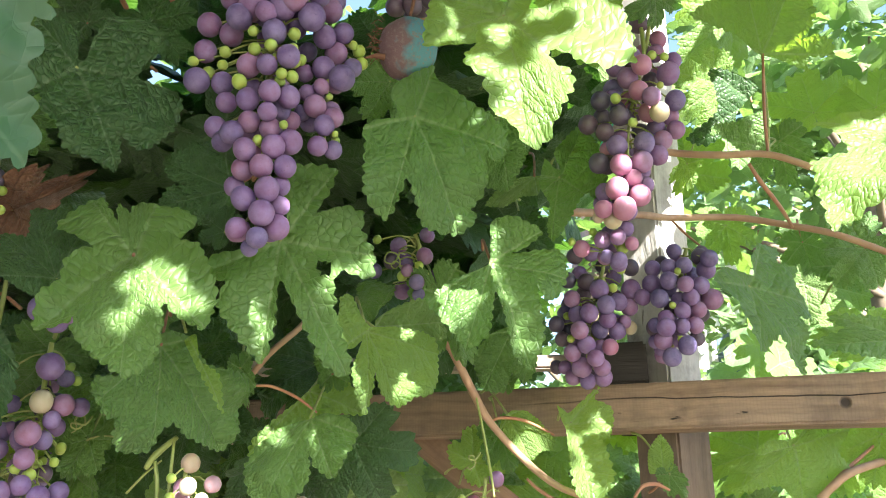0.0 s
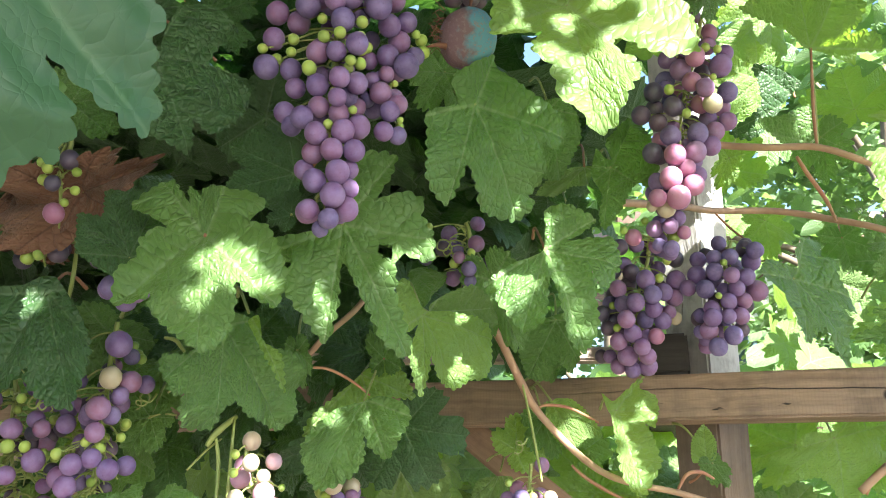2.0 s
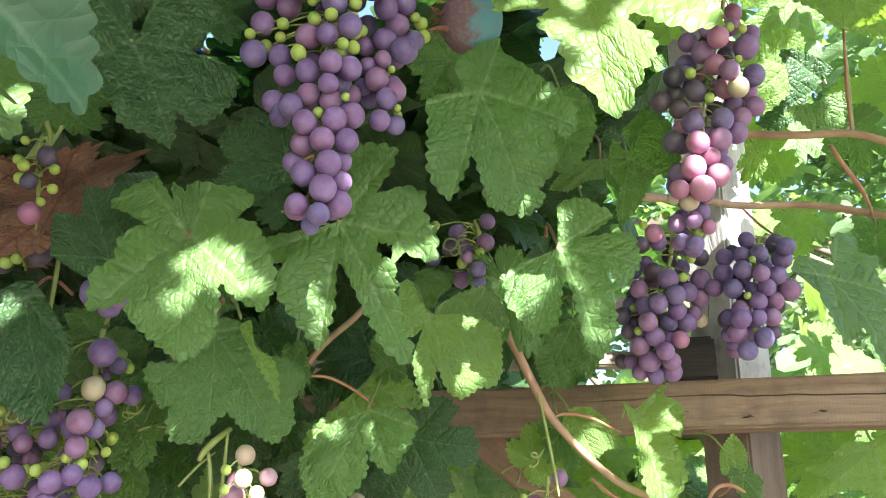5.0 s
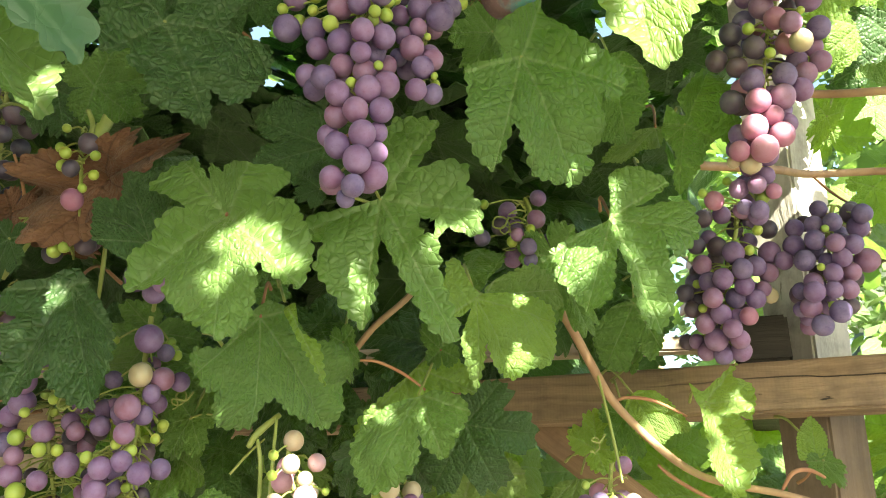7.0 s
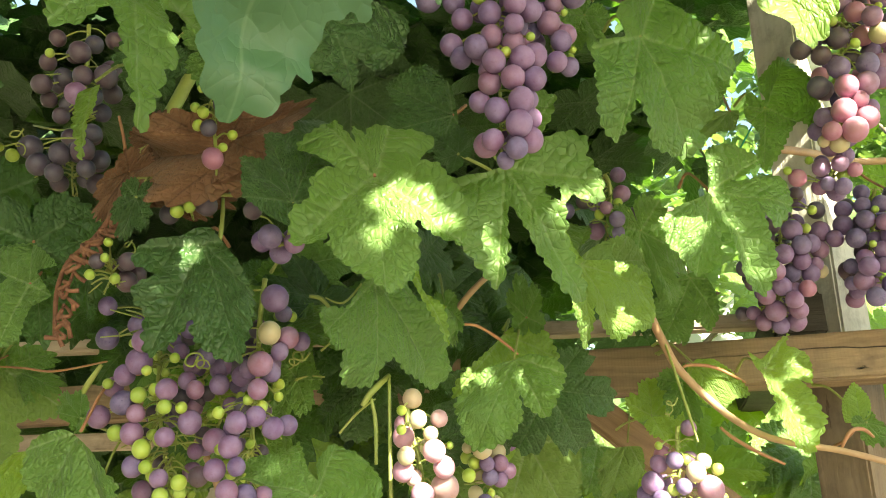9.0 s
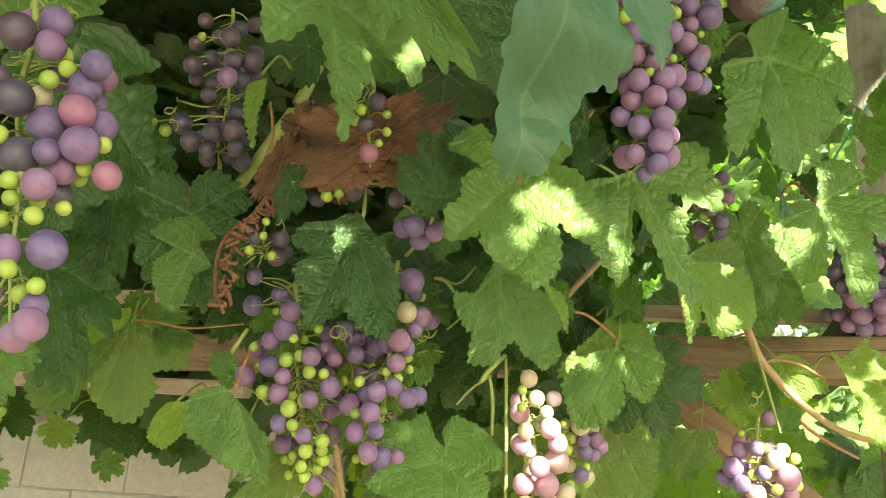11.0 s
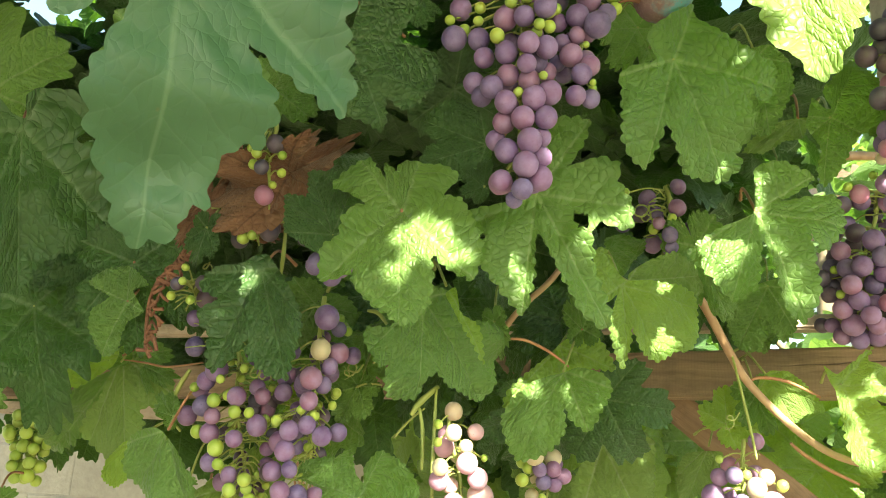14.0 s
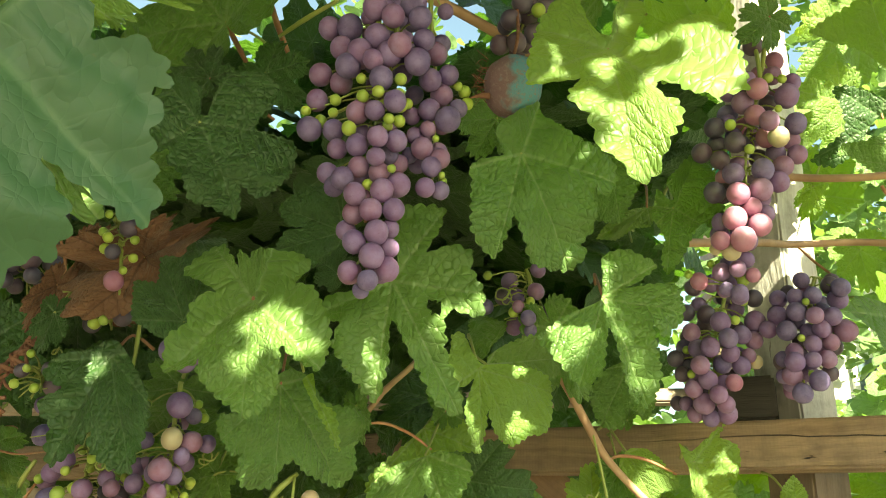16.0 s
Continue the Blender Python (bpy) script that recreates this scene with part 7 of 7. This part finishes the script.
GAPS.append((-0.009, 0.495, 1.908, 0.0066))
GAPS.append((0.003, 0.509, 1.956, 0.0020))
GAPS.append((0.052, 0.485, 1.870, 0.0071))
GAPS.append((0.067, 0.481, 1.855, 0.0094))
GAPS.append((0.077, 0.485, 1.868, 0.0096))
GAPS.append((0.053, 0.476, 1.839, 0.0092))
GAPS.append((0.044, 0.481, 1.856, 0.0031))
GAPS.append((0.065, 0.492, 1.892, 0.0082))
GAPS.append((0.089, 0.496, 1.904, 0.0126))
GAPS.append((0.111, 0.504, 1.930, 0.0148))
GAPS.append((0.116, 0.496, 1.903, 0.0127))
GAPS.append((0.099, 0.509, 1.949, 0.0078))
GAPS.append((0.039, 0.495, 1.905, 0.0032))
GAPS.append((0.304, 0.555, 1.829, 0.0301))
GAPS.append((0.314, 0.572, 1.869, 0.0213))
GAPS.append((0.346, 0.575, 1.890, 0.0113))
GAPS.append((0.095, 0.841, 1.663, 0.0080))
GAPS.append((0.082, 0.845, 1.674, 0.0057))
GAPS.append((0.135, 0.782, 1.628, 0.0192))
GAPS.append((0.131, 0.802, 1.655, 0.0078))
GAPS.append((-0.106, 0.724, 1.654, 0.0071))
GAPS.append((-0.092, 0.720, 1.635, 0.0020))
GAPS.append((-0.139, 0.751, 1.684, 0.0057))
GAPS.append((-0.354, 0.582, 1.723, 0.0064))
GAPS.append((-0.354, 0.584, 1.736, 0.0055))
GAPS.append((-0.355, 0.581, 1.713, 0.0049))
GAPS.append((-0.360, 0.578, 1.704, 0.0040))
GAPS.append((-0.373, 0.575, 1.697, 0.0049))
GAPS.append((-0.378, 0.575, 1.712, 0.0026))
GAPS.append((-0.340, 0.416, 1.777, 0.0036))
GAPS.append((-0.334, 0.415, 1.758, 0.0040))
GAPS.append((-0.337, 0.437, 1.859, 0.0064))
GAPS.append((-0.336, 0.427, 1.814, 0.0026))
GAPS.append((-0.323, 0.429, 1.789, 0.0030))
GAPS.append((-0.250, 0.645, 1.569, 0.0036))
GAPS.append((-0.303, 0.650, 1.581, 0.0037))
GAPS.append((0.314, 0.795, 1.764, 0.0046))
GAPS.append((0.293, 0.792, 1.786, 0.0032))
GAPS.append((0.322, 0.702, 2.068, 0.0400))
GAPS.append((0.350, 0.700, 2.050, 0.0250))
GAPS.append((0.107, 0.668, 1.831, 0.0028))
GAPS.append((-0.123, 0.505, 1.866, 0.0028))
GAPS.append((0.148, 0.620, 1.876, 0.0067))
GAPS.append((0.143, 0.620, 1.856, 0.0082))
GAPS.append((0.149, 0.620, 1.837, 0.0092))
GAPS.append((0.161, 0.620, 1.849, 0.0072))
GAPS.append((0.184, 0.620, 1.924, 0.0081))
GAPS.append((0.198, 0.620, 1.936, 0.0055))
GAPS.append((0.187, 0.620, 1.959, 0.0034))
GAPS.append((0.135, 0.620, 1.836, 0.0036))
GAPS.append((0.278, 0.965, 2.006, 0.0211))
GAPS.append((0.271, 0.965, 1.967, 0.0225))
GAPS.append((0.272, 0.965, 1.929, 0.0222))
GAPS.append((0.274, 0.965, 1.899, 0.0159))
GAPS.append((0.272, 0.965, 2.261, 0.0269))
GAPS.append((-0.191, 0.640, 1.623, 0.0115))
GAPS.append((-0.191, 0.640, 1.603, 0.0132))
GAPS.append((-0.180, 0.640, 1.578, 0.0159))
GAPS.append((-0.193, 0.640, 1.555, 0.0151))
GAPS.append((-0.192, 0.640, 1.625, 0.0075))
GAPS.append((0.043, 0.810, 1.594, 0.0190))
GAPS.append((0.027, 0.810, 1.568, 0.0219))
GAPS.append((0.062, 0.810, 1.580, 0.0191))
GAPS.append((0.083, 0.820, 1.666, 0.0144))
GAPS.append((0.108, 0.820, 1.657, 0.0107))
GAPS.append((-0.413, 0.600, 1.876, 0.0024))
GAPS.append((-0.472, 0.390, 1.775, 0.0032))
GAPS.append((-0.481, 0.390, 1.742, 0.0040))
GAPS.append((-0.481, 0.390, 1.663, 0.0046))
GAPS.append((-0.480, 0.390, 1.618, 0.0037))
GAPS.append((-0.505, 0.390, 1.805, 0.0041))
GAPS.append((-0.515, 0.390, 1.727, 0.0032))
GAPS.append((0.359, 0.850, 2.081, 0.0500))
GAPS.append((-1.789, 3.030, 1.378, 0.0500))
GAPS.append((-1.440, 3.030, 1.510, 0.0300))
GAPS.append((-2.022, 3.030, 1.296, 0.0400))
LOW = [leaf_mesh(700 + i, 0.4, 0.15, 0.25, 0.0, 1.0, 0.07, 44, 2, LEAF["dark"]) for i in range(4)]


def clear_of_gaps(p, size):
    for gx, gy, gz, wide in GAPS:
        v = Vector(p) - Vector((gx, gy, gz))
        if (v - SUN * v.dot(SUN)).length < wide + size * 0.66:
            return False
    return True


roof = []
while len(roof) < 8000:
    y = fr.uniform(-0.4, 3.0) if len(roof) < 4800 else fr.uniform(-0.4, 1.1)
    low = max(2.16, 1.95 + 0.72 * y) if y < 1.1 else 2.14
    p = Vector((fr.uniform(-3.0 if len(roof) < 4800 else -1.3, 1.05), y, low + fr.uniform(0, 0.3)))
    shade = p - SUN * ((p.y - 0.9) / SUN.y)
    if p.x > 0.30 and y > 0.62 or shade.x > 0.28 and shade.z < 2.4:
        continue
    size = fr.uniform(0.07, 0.11)
    q = fr.uniform(0, 6.28)
    way = Vector((math.cos(q), math.sin(q), -0.3))
    if not clear_of_gaps(p + way * size * 0.35, size):
        continue
    n = Vector((fr.gauss(0, 0.5), fr.gauss(0, 0.5), 1)).normalized()
    roof.append(basis(p, p + way * size, n)[0])
# unseen smaller leaves facing the sun, added above each stretch of the vine
# to close the roof between the gaps and mask the sunlight
side = SUN.orthogonal().normalized()
over = SUN.cross(side)
disc = [(m @ Vector((0, 0.35, 0)), m.col[1].length) for m in roof]
seen = np.array([(c.dot(side), c.dot(over), 0.24 * s) for c, s in disc])
hole = np.array([(Vector(g[:3]).dot(side), Vector(g[:3]).dot(over), g[3]) for g in GAPS])
for x0, x1, y0, y1, z0, z1, count in ((-0.75, 0.23, 0.48, 0.72, 1.48, 2.08, 5200), (-0.60, -0.42, 0.36, 0.46, 1.58, 1.90, 900), (-0.34, -0.10, 0.20, 0.32, 1.62, 1.86, 1400), (-0.25, 0.26, 0.72, 0.90, 1.62, 1.88, 1400), (-0.40, 0.60, 0.80, 1.05, 1.66, 1.76, 1200), (-0.10, 0.36, 0.95, 1.05, 1.30, 1.70, 1200), (0.10, 0.30, 1.0, 1.5, 1.74, 1.86, 800), (0.30, 0.95, 0.66, 0.95, 1.67, 1.75, 1000)):
    for _ in range(count):
        p = Vector((fr.uniform(x0, x1), fr.uniform(y0, y1), fr.uniform(z0, z1)))
        u, v = p.dot(side), p.dot(over)
        if (np.hypot(seen[:, 0] - u, seen[:, 1] - v) < seen[:, 2]).any():
            continue
        room = (np.hypot(hole[:, 0] - u, hole[:, 1] - v) - hole[:, 2]).min()
        size = min(0.085, room / 0.66)
        if size < 0.012:
            continue
        c = p + SUN * ((2.30 + fr.uniform(0, 0.12) - p.z) / SUN.z)
        q = fr.uniform(0, 6.28)
        way = side * math.cos(q) + over * math.sin(q)
        m = basis(c - way * 0.35 * size, c + way * 0.65 * size, SUN + Vector((fr.gauss(0, 0.15), fr.gauss(0, 0.15), 0)))[0]
        roof.append(m)
        seen = np.vstack([seen, (u, v, 0.40 * size)])
canopy = join_leaves("vine_canopy", roof, "", base=LOW)
tagged(canopy, "roof of vine leaves overhead, extended out of view to block the sun", "foliage", kind="stuff")

# trees in the distance
FAR = [leaf_mesh(800 + i, 0.0, 0.15, 0.25, 0.2, 0.55, 0.05, 14, 2, FARLEAF) for i in range(3)]


def tree(x, y, height, spread, seed, count):
    r = random.Random(seed)
    ob = tagged(new("tree"), "leafy green garden tree in sun", "tree", "garden trees")
    ob.location = (x, y, 0)
    bm = bmesh.new()
    tube_bm(bm, [(0, 0, -0.1), (0.08, 0, height * 0.25), (0, 0.1, height * 0.55), (0.1, 0, height * 0.9)], [0.16, 0.13, 0.09, 0.03], 9)
    tips = []
    for k in range(11):
        a, h = k * 2.4 + r.random(), height * r.uniform(0.22, 0.7)
        e = Vector((math.cos(a) * spread * r.uniform(0.5, 0.95), math.sin(a) * spread * r.uniform(0.5, 0.95), h + height * r.uniform(0.1, 0.3)))
        tube_bm(bm, [(0.04, 0.04, h), Vector((0, 0, h)) + (e - Vector((0, 0, h))) * 0.5 + Vector((0, 0, 0.15)), e], [0.036, 0.024, 0.008], 6)
        tips.append(e)
    part("trunk", bm, ob, "", TRUNK)
    clumps = [t + Vector((r.gauss(0, 0.3), r.gauss(0, 0.3), r.gauss(0, 0.3))) * spread * 0.6 for t in tips for _ in range(5)]
    places = []
    for _ in range(count):
        c = r.choice(clumps)
        p = c + Vector((r.gauss(0, 1), r.gauss(0, 1), r.gauss(0, 0.8))) * spread * 0.13
        size = r.uniform(0.07, 0.13)
        n = Vector((r.gauss(0, 0.6), r.gauss(0, 0.6), 1)).normalized()
        q = r.uniform(0, 6.28)
        places.append(basis(p, p + Vector((math.cos(q), math.sin(q), -0.5)) * size, n)[0])
    crown = join_leaves("crown", places, "", base=FAR)
    crown.parent = ob
    return ob


tree(3.1, 5.4, 5.6, 1.8, 1, 2700)
tree(5.0, 7.2, 6.8, 2.2, 2, 4500)
tree(1.6, 8.2, 6.0, 2.2, 3, 2600)
tree(-1.2, 6.5, 5.0, 1.8, 4, 2500)
for at, seed in ((-0.3, 11), (0.9, 12), (2.1, 13)):
    shrub = tree(at, 3.9, 2.3, 1.0, seed, 2200)
    tagged(shrub, "low green garden shrub behind the vine", "shrub", "garden shrubs")
    shrub.name = "shrub"
